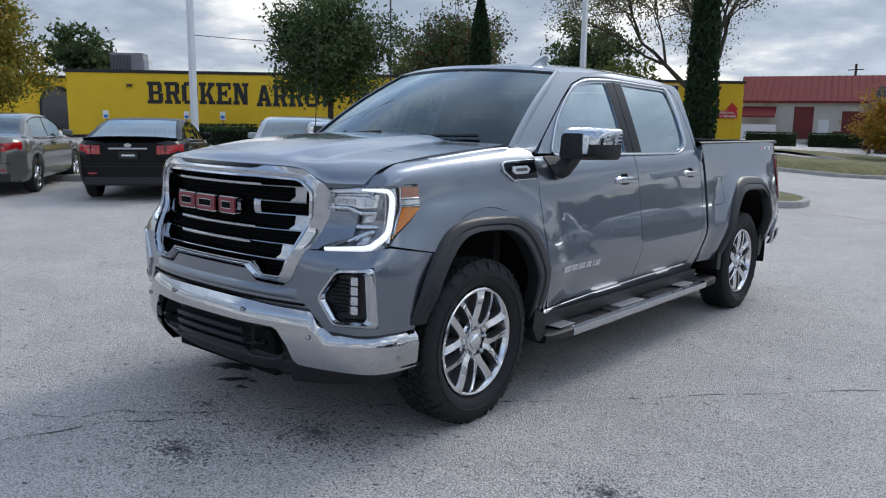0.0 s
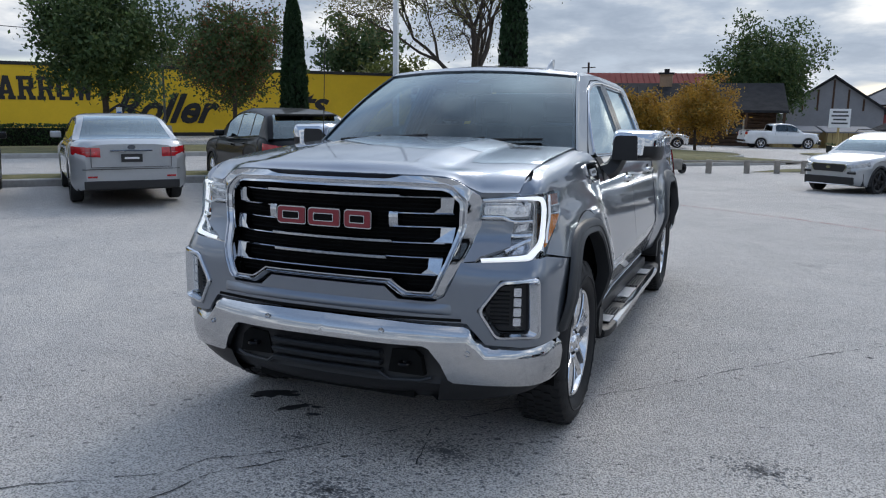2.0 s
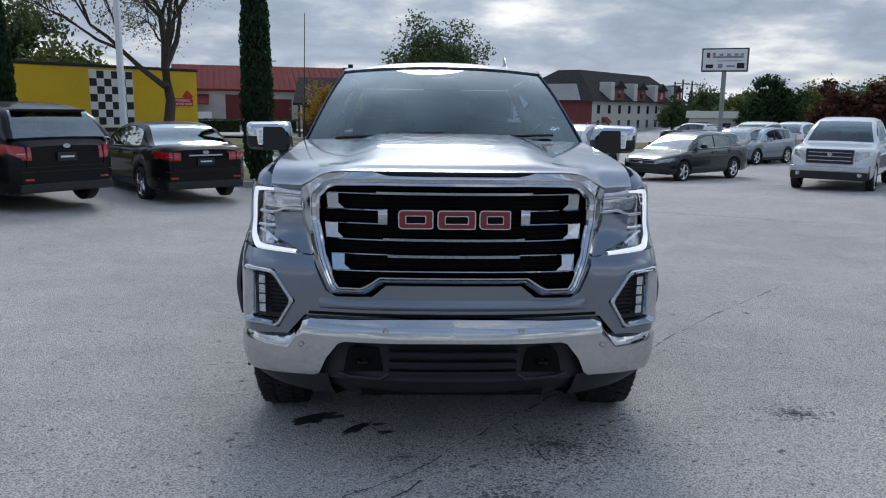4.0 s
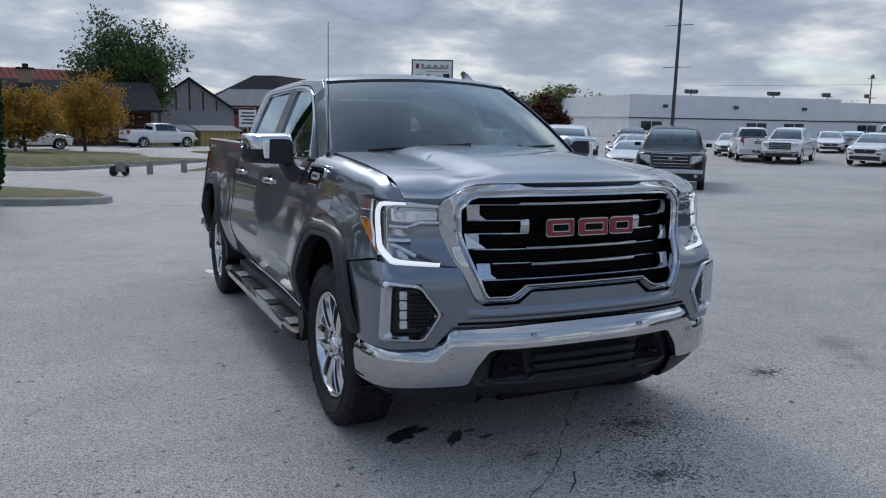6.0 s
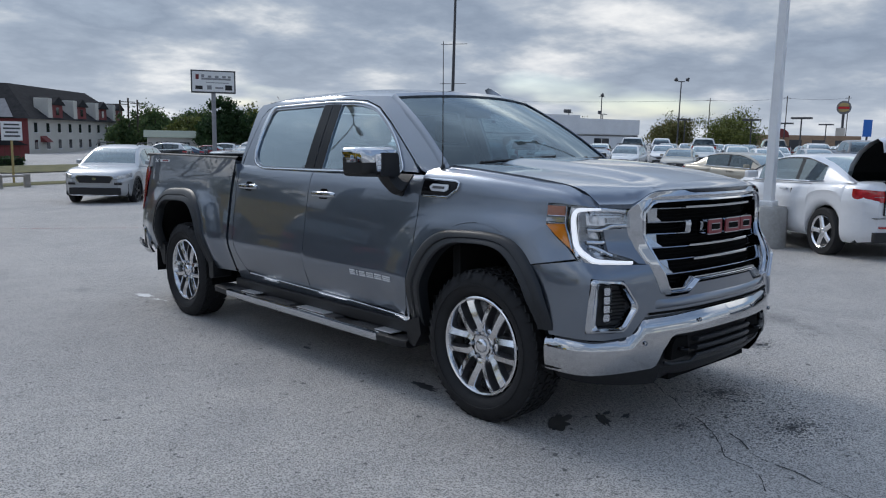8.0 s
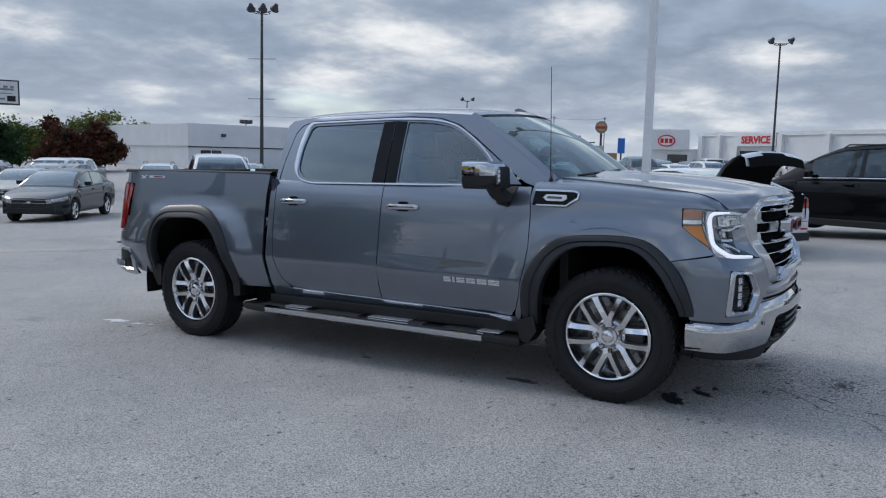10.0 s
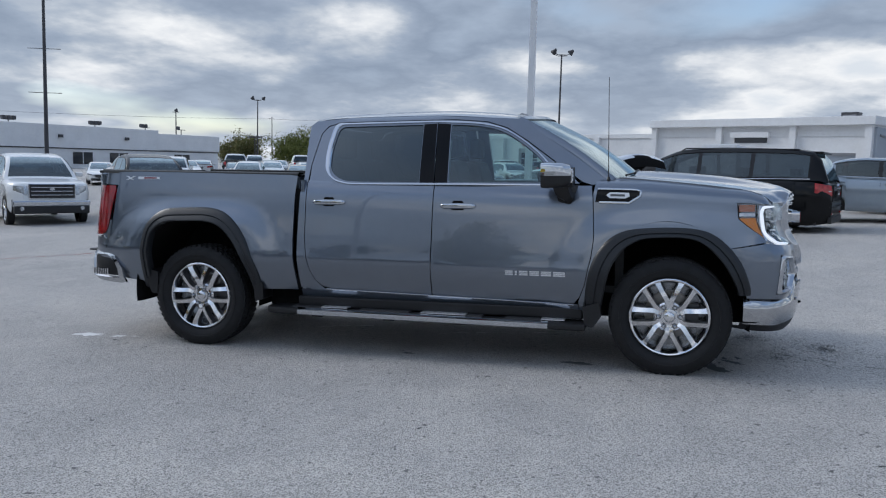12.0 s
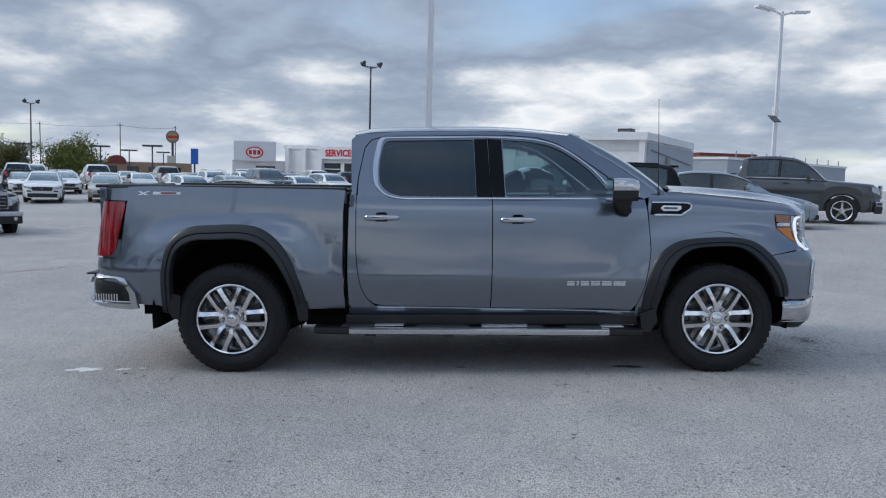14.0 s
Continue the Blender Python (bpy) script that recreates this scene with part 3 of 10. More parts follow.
sheet("bed_side", bed, surf("bed"), BODY, truck, step=0.06, sides=(-1,))
sheet("bed_side", bed, surf("bed"), BODY, truck, holes=[fuel], step=0.06, sides=(1,))
sheet("fuel_door", [(0.96 * (a - 3.07) + 3.07, 0.97 * (b - 1.045) + 1.045) for a, b in fuel], surf("bed"), BODY, truck, step=0.05, sides=(1,))

# ---- nose panel under and beside the grille ----
FOG = [(0.772, 0.855), (0.914, 0.868), (0.928, 0.600), (0.758, 0.598), (0.680, 0.722)]


def nose_uv(pts):
    return [(u_of_x(p[0], p[1]), *p[1:]) for p in pts]


nose_panel = nose_uv([(0, 0.805), (0.285, 0.805), (0.345, 0.755), (0.50, 0.750), (0.545, 0.775), (0.600, 0.92), (0.66, 0.922), (0.85, 0.932)]) + [(u_of_y(-0.655, 0.945), 0.945)]
nose_panel += [(FMID[-9][0], FMID[-9][1] - 0.004)] + FMID[-8:] + [(u_of_y(-0.53, 0.57), 0.572)] + nose_uv([(0.86, 0.565), (0.72, 0.575), (0.64, 0.664), (0.0, 0.674)])
# a black strip on the nose paints the shade of the bumper gap
rows = [[(x, front_y(x, 0.67) - d, z) for x in np.linspace(-0.62, 0.62, 31)] for z, d in ((0.684, -0.010), (0.682, 0.004), (0.671, 0.005), (0.668, -0.03))]
loft("bumper_gap", rows, M["liner"], truck, "black strip drawn as the shaded gap above the bumper", closed=False, smooth=40)
# a soft ledge of body colour under the grille
rows = []
for z, d in ((0.752, -0.008), (0.742, 0.001), (0.728, 0.010), (0.716, 0.014), (0.706, 0.012), (0.698, 0.002), (0.694, -0.010)):
    rows.append([(x, front_y(x, 0.73) - d * min(1.0, (0.60 - abs(x)) / 0.12 + 0.02) + (0.010 if abs(x) > 0.595 else 0.0), z) for x in np.linspace(-0.60, 0.60, 41)])
loft("nose_ledge", rows, BODY, truck, closed=False, smooth=60)
sheet("nose_panel", nose_panel, surf("nose"), BODY, truck, holes=[nose_uv(FOG)], step=0.045, sides=LR)


# ---- hood ----
HOOD_YC = curve([-0.84, -0.6, 0, 0.6, 0.84], [0.36, 0.26, 0.20, 0.26, 0.36])
HOOD_YF = curve([-0.84, -0.80, -0.66, -0.54, -0.31, 0, 0.31, 0.54, 0.66, 0.80, 0.84], [-0.665, -0.695, -0.785, -0.825, -0.875, -0.90, -0.875, -0.825, -0.785, -0.695, -0.665])
HOOD_ZC = curve([0, 0.3, 0.6, 0.85, 0.93, 0.97, 1.0], [1.436, 1.418, 1.388, 1.343, 1.322, 1.303, 1.283])
HOOD_ZS = curve([0, 0.4, 0.7, 0.84, 0.92, 0.97, 1.0], [1.392, 1.355, 1.322, 1.300, 1.275, 1.243, 1.215])
HOOD_T = curve([0, 0.34, 0.42, 0.50, 0.62, 0.72, 0.82], [0, 0.10, 0.40, 0.80, 0.86, 0.92, 1.0])


# at its front edge the hood lifts to the grille frame's corner
HOOD_LIP = curve([0, 0.40, 0.50, 0.545, 0.585, 0.635, 0.66, 0.82], [0, 0.01, 0.05, 0.16, 0.42, 0.88, 1.0, 1.0])


def hood_f(x, s):
    x, s = np.asarray(x, float), np.asarray(s, float)
    y = HOOD_YC(x) * (1 - s) + HOOD_YF(x) * s
    b = smoothstep(0.84, 1.0, s)
    ridge = HOOD_T(np.abs(x)) * (1 - b) + HOOD_LIP(np.abs(x)) * b
    z = HOOD_ZC(s) * (1 - ridge) + HOOD_ZS(s) * ridge
    return np.stack([x, y, z], -1)


hood = [(-0.800, 0.0), (-0.798, 0.5), (-0.803, 0.85), (-0.805, 0.96), (-0.800, 1.0), (-0.66, 1.0), (0.66, 1.0), (0.800, 1.0), (0.805, 0.96), (0.803, 0.85), (0.798, 0.5), (0.800, 0.0)]
sheet("hood", hood, hood_f, BODY, truck, step=0.05, depth=0.025)

# drip channel under the seam between hood and fender
for sgn in (1, -1):
    rows = []
    for s in np.linspace(0.0, 0.985, 24):
        p = hood_f(sgn * 0.788, s)
        rows.append([(float(p[0]) - sgn * 0.06, float(p[1]), float(p[2]) - 0.030), (float(p[0]), float(p[1]), float(p[2]) - 0.016), (float(p[0]) + sgn * 0.018, float(p[1]), float(p[2]) - 0.030), (float(p[0]) + sgn * 0.045, float(p[1]), float(p[2]) - 0.07)])
    loft("hood_channel", rows, BODY, truck, closed=False, smooth=50)

# ---- cab above the belt ----
def cab_f(y, z):
    y, z = np.asarray(y, float), np.asarray(z, float)
    x = 0.868 - 0.37 * (z - 1.34) - 0.12 * (z - 1.34) ** 2 - 0.045 * smoothstep(1.5, 0.4, y) - 0.02 * smoothstep(1.855, 1.90, z)
    return np.stack([x, y, z], -1)


A_EDGE = [(0.37, 1.375), (0.62, 1.535), (0.86, 1.690), (1.00, 1.775), (1.12, 1.832)]
frame_out = [(0.60, 1.36), (0.70, 1.43), (0.84, 1.535), (1.02, 1.665), (1.18, 1.765), (1.34, 1.815), (1.60, 1.836), (2.55, 1.828), (2.65, 1.80), (2.70, 1.74), (2.745, 1.50), (2.750, 1.37)]
cab_side = A_EDGE + [(1.35, 1.846), (1.80, 1.867), (2.45, 1.863), (2.76, 1.840), (2.805, 1.80), (2.80, 1.60), (2.79, 1.395), (2.756, 1.36)] + frame_out[::-1][1:] + [(0.53, 1.335)]
sheet("cab_shell", cab_side, cab_f, BODY, truck, step=0.05, sides=LR, depth=0.03)
B1 = 1.705
fo_f = [(0.62, 1.345)] + [(a + 0.006, b - 0.006) for a, b in frame_out[1:7]] + [(1.728, 1.830), (B1, 1.345)]
win_f = rounded([(0.775, 1.352, 0.05), (0.905, 1.525, 0.1), (1.06, 1.65, 0.12), (1.22, 1.745, 0.12), (1.40, 1.782, 0.1), (1.62, 1.795, 0.02), (1.60, 1.352, 0.02)])
fo_r = [(B1 + 0.008, 1.345), (1.736, 1.830)] + [(a - 0.006, b - 0.006) for a, b in frame_out[7:11]] + [(2.742, 1.37), (2.742, 1.345)]
win_r = rounded([(1.83, 1.352, 0.02), (1.845, 1.797, 0.02), (2.545, 1.790, 0.05), (2.585, 1.60, 0.1), (2.575, 1.45, 0.08), (2.51, 1.385, 0.06), (2.41, 1.356, 0.05)])
sheet("front_door_frame", fo_f, cab_f, BODY, truck, holes=[win_f], step=0.06, sides=LR, depth=0.03)
sheet("rear_door_frame", fo_r, cab_f, BODY, truck, holes=[win_r], step=0.06, sides=LR, depth=0.03)
sheet("side_window", win_f, cab_f, M["side_glass"], truck, step=0.12, sides=LR, lift=-0.010, depth=0, label="lightly tinted front door glass")
sheet("side_window", win_r, cab_f, M["privacy"], truck, step=0.12, sides=LR, lift=-0.010, depth=0, label="dark privacy glass of the rear door")
# gloss-black pillar covers between the two windows
sheet("pillar_cover", [(1.607, 1.35), (1.627, 1.797), (1.730, 1.803), (1.704, 1.35)], cab_f, M["gloss_black"], truck, step=0.1, sides=LR, lift=0.002, depth=0.004)
sheet("pillar_cover", [(1.713, 1.35), (1.738, 1.803), (1.842, 1.80), (1.828, 1.35)], cab_f, M["gloss_black"], truck, step=0.1, sides=LR, lift=0.002, depth=0.004)


def ribbon(name, path, f, width, mat, lift, closed=True, sides=LR, thick=0.006):
    """A narrow raised strip that follows a path on a surface."""
    p = np.array(path, float)
    n = len(p)
    d = (np.roll(p, -1, 0) - np.roll(p, 1, 0)) if closed else np.gradient(p, axis=0)
    d /= np.maximum(np.linalg.norm(d, axis=1), 1e-9)[:, None]
    nrm = np.stack([d[:, 1], -d[:, 0]], -1)
    w = np.broadcast_to(np.asarray(width, float), (n,))[:, None]
    rows = []
    a, b = p - nrm * w / 2, p + nrm * w / 2
    fa, fb = f(a[:, 0], a[:, 1]), f(b[:, 0], b[:, 1])
    e = 1e-4
    N = np.cross(f(p[:, 0] + e, p[:, 1]) - f(p[:, 0] - e, p[:, 1]), f(p[:, 0], p[:, 1] + e) - f(p[:, 0], p[:, 1] - e))
    N /= np.linalg.norm(N, axis=1)[:, None]
    if (N[:, 0]).sum() < 0:
        N = -N
    for i in range(n):
        k = 0.3
        rows.append([tuple(fa[i] + N[i] * (lift - thick)), tuple(fa[i] * (1 - k * 0.4) + fb[i] * k * 0.4 + N[i] * (lift + thick * 0.7)), tuple(0.5 * (fa[i] + fb[i]) + N[i] * (lift + thick)),
                     tuple(fb[i] * (1 - k * 0.4) + fa[i] * k * 0.4 + N[i] * (lift + thick * 0.7)), tuple(fb[i] + N[i] * (lift - thick))])
    if closed:
        rows.append(rows[0])
    return loft(name, rows, mat, truck, closed=False, smooth=50, sides=sides)


day = rounded([(0.735, 1.335, 0.07), (0.885, 1.535, 0.1), (1.05, 1.668, 0.12), (1.21, 1.763, 0.14), (1.40, 1.802, 0.14), (1.75, 1.818, 0.1), (2.575, 1.812, 0.06), (2.612, 1.60, 0.1), (2.60, 1.435, 0.09), (2.53, 1.365, 0.09), (2.41, 1.338, 0.1)], 7)
day = resample(day, 0.05)
wid = [0.015 + 0.034 * float(smoothstep(2.5, 2.6, p[0]) * smoothstep(1.36, 1.5, p[1])) for p in day]
ribbon("window_trim", day, cab_f, wid, M["chrome"], 0.004)

# ---- roof, windshield and back of the cab ----
ROOF_Z = curve([0.98, 1.15, 1.4, 1.8, 2.4, 2.72, 2.80], [1.872, 1.896, 1.920, 1.938, 1.934, 1.918, 1.896])


def roof_f(x, s):
    x, s = np.asarray(x, float), np.asarray(s, float)
    q = np.abs(x) / 0.64
    y = (0.985 + 0.125 * q**2) * (1 - s) + (2.80 - 0.02 * q**2) * s
    return np.stack([x, y, ROOF_Z(y) - 0.050 * q**2 - 0.022 * q**8], -1)


sheet("roof", [(-0.625, 0), (-0.30, 0), (0, 0), (0.30, 0), (0.628, 0), (0.632, 0.12), (0.632, 0.5), (0.626, 1), (-0.626, 1), (-0.632, 0.5), (-0.632, 0.12)], roof_f, BODY, truck, step=0.08, depth=0.03)


def ws_f(x, s):
    x, s = np.asarray(x, float), np.asarray(s, float)
    half = 0.805 * (1 - s) + 0.632 * s
    q = x / half
    y = (0.19 + 0.185 * q**2) * (1 - s) + (0.965 + 0.125 * q**2) * s - 0.035 * np.sin(np.pi * s) * (1 - 0.5 * q**2)
    z = (1.385 - 0.01 * q**2) * (1 - s) + (1.866 - 0.030 * q**2) * s + 0.02 * np.sin(np.pi * s)
    return np.stack([x, y, z], -1)


def ws_line(k, s):
    return (k * (0.805 * (1 - s) + 0.632 * s), s)


ws_out = [ws_line(k, 0.0) for k in np.linspace(-1, 1, 15)] + [ws_line(1, s) for s in np.linspace(0.1, 0.9, 7)] + [ws_line(k, 1.0) for k in np.linspace(1, -1, 15)] + [ws_line(-1, s) for s in np.linspace(0.9, 0.1, 7)]
sheet("windshield", ws_out, ws_f, M["glass"], truck, step=0.10, depth=0, out=(0, 1.5, 1.2))
ws_in = [(a * 0.982, 0.025 + 0.880 * b) for a, b in ws_out]
sheet("windshield_border", ws_out, ws_f, M["gloss_black"], truck, holes=[ws_in], step=0.10, depth=0.0, lift=-0.006, out=(0, 1.5, 1.2))
header = [ws_line(k, 0.945 + 0.010 * k * k) for k in np.linspace(-1, 1, 15)] + [ws_line(k, 1.0) for k in np.linspace(1, -1, 15)]
sheet("roof_header", header, ws_f, BODY, truck, step=0.08, depth=0.012, lift=0.010, out=(0, 1.5, 1.2))
for sgn in (1, -1):
    rows = []
    for s in np.linspace(0, 1, 12):
        p = ws_f(sgn * (0.805 * (1 - s) + 0.632 * s), s)
        q = np.array(ws_f(sgn * 0.996 * (0.805 * (1 - s) + 0.632 * s), s))
        rows.append([tuple(q + [0, -0.004, 0.006]), tuple(p + [0, -0.010, 0.010]), tuple(p + [sgn * 0.008, 0.004, 0.002]), tuple(p + [sgn * 0.012, 0.03, -0.02])])
    loft("windshield_molding", rows, BODY, truck, closed=False)
bm = box(-0.64, 0.64, 2.765, 2.785, 1.37, 1.80)
part("cab_back", bm, BODY, truck, bevel=0.008)
part("back_window", box(-0.58, 0.58, 2.786, 2.794, 1.42, 1.77), M["gloss_black"], truck)
bm = box(-0.90, 0.90, 2.77, 2.80, 0.50, 1.37)
part("cab_back", bm, BODY, truck)

# ---- grille ----
def loop3(points, n_per):
    """Corner points (x, z) resampled so that two loops with the same corners match."""
    out = []
    for (a, b) in zip(points, points[1:] + points[:1]):
        for j in range(n_per):
            t = j / n_per
            out.append((a[0] * (1 - t) + b[0] * t, a[1] * (1 - t) + b[1] * t))
    return out


def full(half):
    """A closed outline from its right half, running from the top middle down to the bottom middle."""
    return half + [(-x, z) for x, z in half[::-1] if x > 1e-6]


G_OUT = full([(0.0, 1.288), (0.30, 1.288), (0.535, 1.282), (0.575, 1.268), (0.655, 1.205), (0.663, 1.175), (0.661, 1.075), (0.606, 0.905), (0.547, 0.775), (0.525, 0.757), (0.37, 0.757), (0.345, 0.768), (0.29, 0.808), (0.0, 0.808)])
G_IN = full([(0.0, 1.222), (0.30, 1.222), (0.505, 1.216), (0.535, 1.206), (0.572, 1.165), (0.575, 1.145), (0.573, 1.06), (0.538, 0.92), (0.500, 0.815), (0.485, 0.795), (0.395, 0.795), (0.372, 0.805), (0.315, 0.842), (0.0, 0.842)])


def grille_y(x, z):
    """The grille's front face."""
    return front_y(x, z) - 0.022 + 0.10 * max(0.0, z - 1.13) ** 1.1 + 0.035 * smoothstep(1.20, 1.29, z) * 1.2


def build_grille():
    go, gi = loop3(G_OUT, 4), loop3(G_IN, 4)

    def outer_edge(x, z):
        """The frame's outer edge: against the hood's lip above, just inside the nose below."""
        side = np.array([x, grille_y(x, z) + 0.032, z])
        lip = hood_f(np.clip(x, -0.66, 0.66), 1.0) + [0, -0.004, -0.005]
        k = float(smoothstep(1.16, 1.215, z))
        return side * (1 - k) + np.array([x, float(lip[1]), min(z, float(lip[2]))]) * k

    def ridge_point(a, b):
        x, z = a[0] * 0.48 + b[0] * 0.52, a[1] * 0.48 + b[1] * 0.52
        return np.array([x, grille_y(x, z) - 0.008, z])

    rows = []
    for a, b in zip(go, gi):
        p, q = outer_edge(*a), ridge_point(a, b)
        row = [tuple(p + [0, 0.05, 0]), tuple(p), tuple(p * 0.97 + q * 0.03 + [0, -0.002, 0]), tuple(p * 0.5 + q * 0.5), tuple(p * 0.05 + q * 0.95)]
        for k, d in ((0.54, -0.009), (0.58, -0.006), (0.61, 0.006), (0.80, 0.020), (0.83, 0.014), (0.96, 0.014), (1.0, 0.020), (1.0, 0.085)):
            x, z = a[0] * (1 - k) + b[0] * k, a[1] * (1 - k) + b[1] * k
            row.append((x, grille_y(x, z) + d, z))
        rows.append(row)
    rows.append(rows[0])
    loft("grille_surround", rows, M["chrome"], truck, "wide polished chrome grille frame", closed=False, smooth=28)
    # black air slot let into the frame's top facet
    rows = []
    for x in np.linspace(-0.335, 0.335, 21):
        p, q = outer_edge(x, 1.288), ridge_point((x, 1.288), (x, 1.222))
        e = min(1.0, (0.336 - abs(x)) / 0.05)
        up = np.array([0, -0.0022, 0.0030])
        lo = 0.06 + 0.52 * e
        rows.append([tuple(p + [0, 0.01, -0.01]), tuple(p * 0.96 + q * 0.04 + up), tuple(p * (1 - lo * 0.5) + q * lo * 0.5 + up * 1.15), tuple(p * (1 - lo) + q * lo + up), tuple(p * (1 - lo) + q * lo - up * 3)])
    loft("hood_slot", rows, M["gloss_black"], truck, closed=False)
    # black backing with fine mesh bars
    bm = bmesh.new()
    prev = None
    for x in np.linspace(-0.60, 0.60, 25):
        pair = [bm.verts.new((x, front_y(x, z) + 0.085, z)) for z in (0.77, 0.85, 0.95, 1.05, 1.24)]
        if prev:
            for q in range(4):
                bm.faces.new((prev[q], pair[q], pair[q + 1], prev[q + 1]))
        prev = pair
    part("grille_backing", bm, M["liner"], truck, smooth=60)
    bm = bmesh.new()
    for z in np.arange(0.81, 1.215, 0.018):
        path = [(x, front_y(x, z) + 0.066, z) for x in np.linspace(-0.53 + 0.1 * max(0, 1.0 - z), 0.53 - 0.1 * max(0, 1.0 - z), 11)]
        tube(path, 0.0035, 4, bm)
    part("grille_mesh", bm, M["liner"], truck)

    def bar(x0, x1, z, h, proud, name="grille_bar", mat="chrome", deep=0.05, flat=False):
        rows = []
        for x in np.linspace(x0, x1, max(3, int(abs(x1 - x0) / 0.06))):
            y = front_y(x, z) + 0.018 - proud
            rows.append([(x, y + deep, z + h / 2), (x, y + 0.006, z + h / 2), (x, y, z + h * 0.25), (x, y + 0.004, z - h * 0.35), (x, y + 0.010, z - h / 2), (x, y + deep, z - h / 2)])
        loft(name, rows, M[mat], truck, smooth=40, caps=True)

    # long bars: thin at the ends, thicker over the middle
    for z, end, mid in ((1.188, 0.530, 0.33), (0.993, 0.545, 0.30), (0.933, 0.520, 0.28), (0.863, 0.500, 0.0)):
        bar(-end, end, z, 0.009, 0.0)
        if mid:
            bar(-mid, mid, z + (0.004 if z > 1.1 or z > 0.98 else -0.006), 0.018, 0.006)
    for s in (1, -1):
        for z in (1.119, 1.061):
            bar(s * 0.300, s * 0.548, z, 0.009, 0.0)
        # bright blocks that tie the bars together
        bar(s * 0.283, s * 0.322, 1.090, 0.066, 0.002, "grille_block", "chrome_cells")
        for z0, z1, x0, x1 in ((1.119, 1.188, 0.495, 0.548), (0.993, 1.061, 0.497, 0.555), (0.863, 0.933, 0.465, 0.522)):
            bm = prism([(s * x0, z1), (s * x1, z1), (s * (x1 - 0.006), z0), (s * (x0 - 0.030), z0), (s * x0, z0 + 0.025)], -1.0, -0.9)
            for v in bm.verts:
                y = front_y(v.co.x, v.co.z)
                v.co.y = y + (0.022 if v.co.y < -0.95 else 0.07)
            part("grille_block", bm, M["chrome_cells"], truck, bevel=0.010)
    # badge: three plain red blocks, each in a bright rim
    for x0, x1 in ((-0.236, -0.090), (-0.074, 0.086), (0.100, 0.232)):
        w, k = (x1 - x0) / 2, (x0 + x1) / 2
        y = front_y(k, 1.09) - 0.024
        rim = rounded([(k - w, 1.048, 0.02), (k + w, 1.048, 0.012), (k + w, 1.128, 0.012), (k - w, 1.128, 0.02)])
        part("badge_rim", prism(rim, y - 0.004, y + 0.055), M["chrome"], truck, bevel=0.003)
        face = rounded([(k - w + 0.005, 1.053, 0.016), (k + w - 0.005, 1.053, 0.008), (k + w - 0.005, 1.123, 0.008), (k - w + 0.005, 1.123, 0.016)])
        part("badge_face", prism(face, y - 0.009, y - 0.002), M["badge_red"], truck, "plain red badge block", bevel=0.002)
        slot = rounded([(k - w + 0.030, 1.070, 0.006), (k + w - 0.030, 1.070, 0.006), (k + w - 0.030, 1.106, 0.006), (k - w + 0.030, 1.106, 0.006)])
        part("badge_rim", prism(slot, y - 0.0115, y - 0.006), M["chrome"], truck)
        slot = rounded([(k - w + 0.034, 1.074, 0.005), (k + w - 0.034, 1.074, 0.005), (k + w - 0.034, 1.102, 0.005), (k - w + 0.034, 1.102, 0.005)])
        part("badge_slot", prism(slot, y - 0.0130, y - 0.008), M["liner"], truck)


build_grille()
# ---- headlamps ----
def hl(pts):
    return [(u_of_x(x, z) if y is None else u_of_y(y, z), z) for x, y, z in pts]


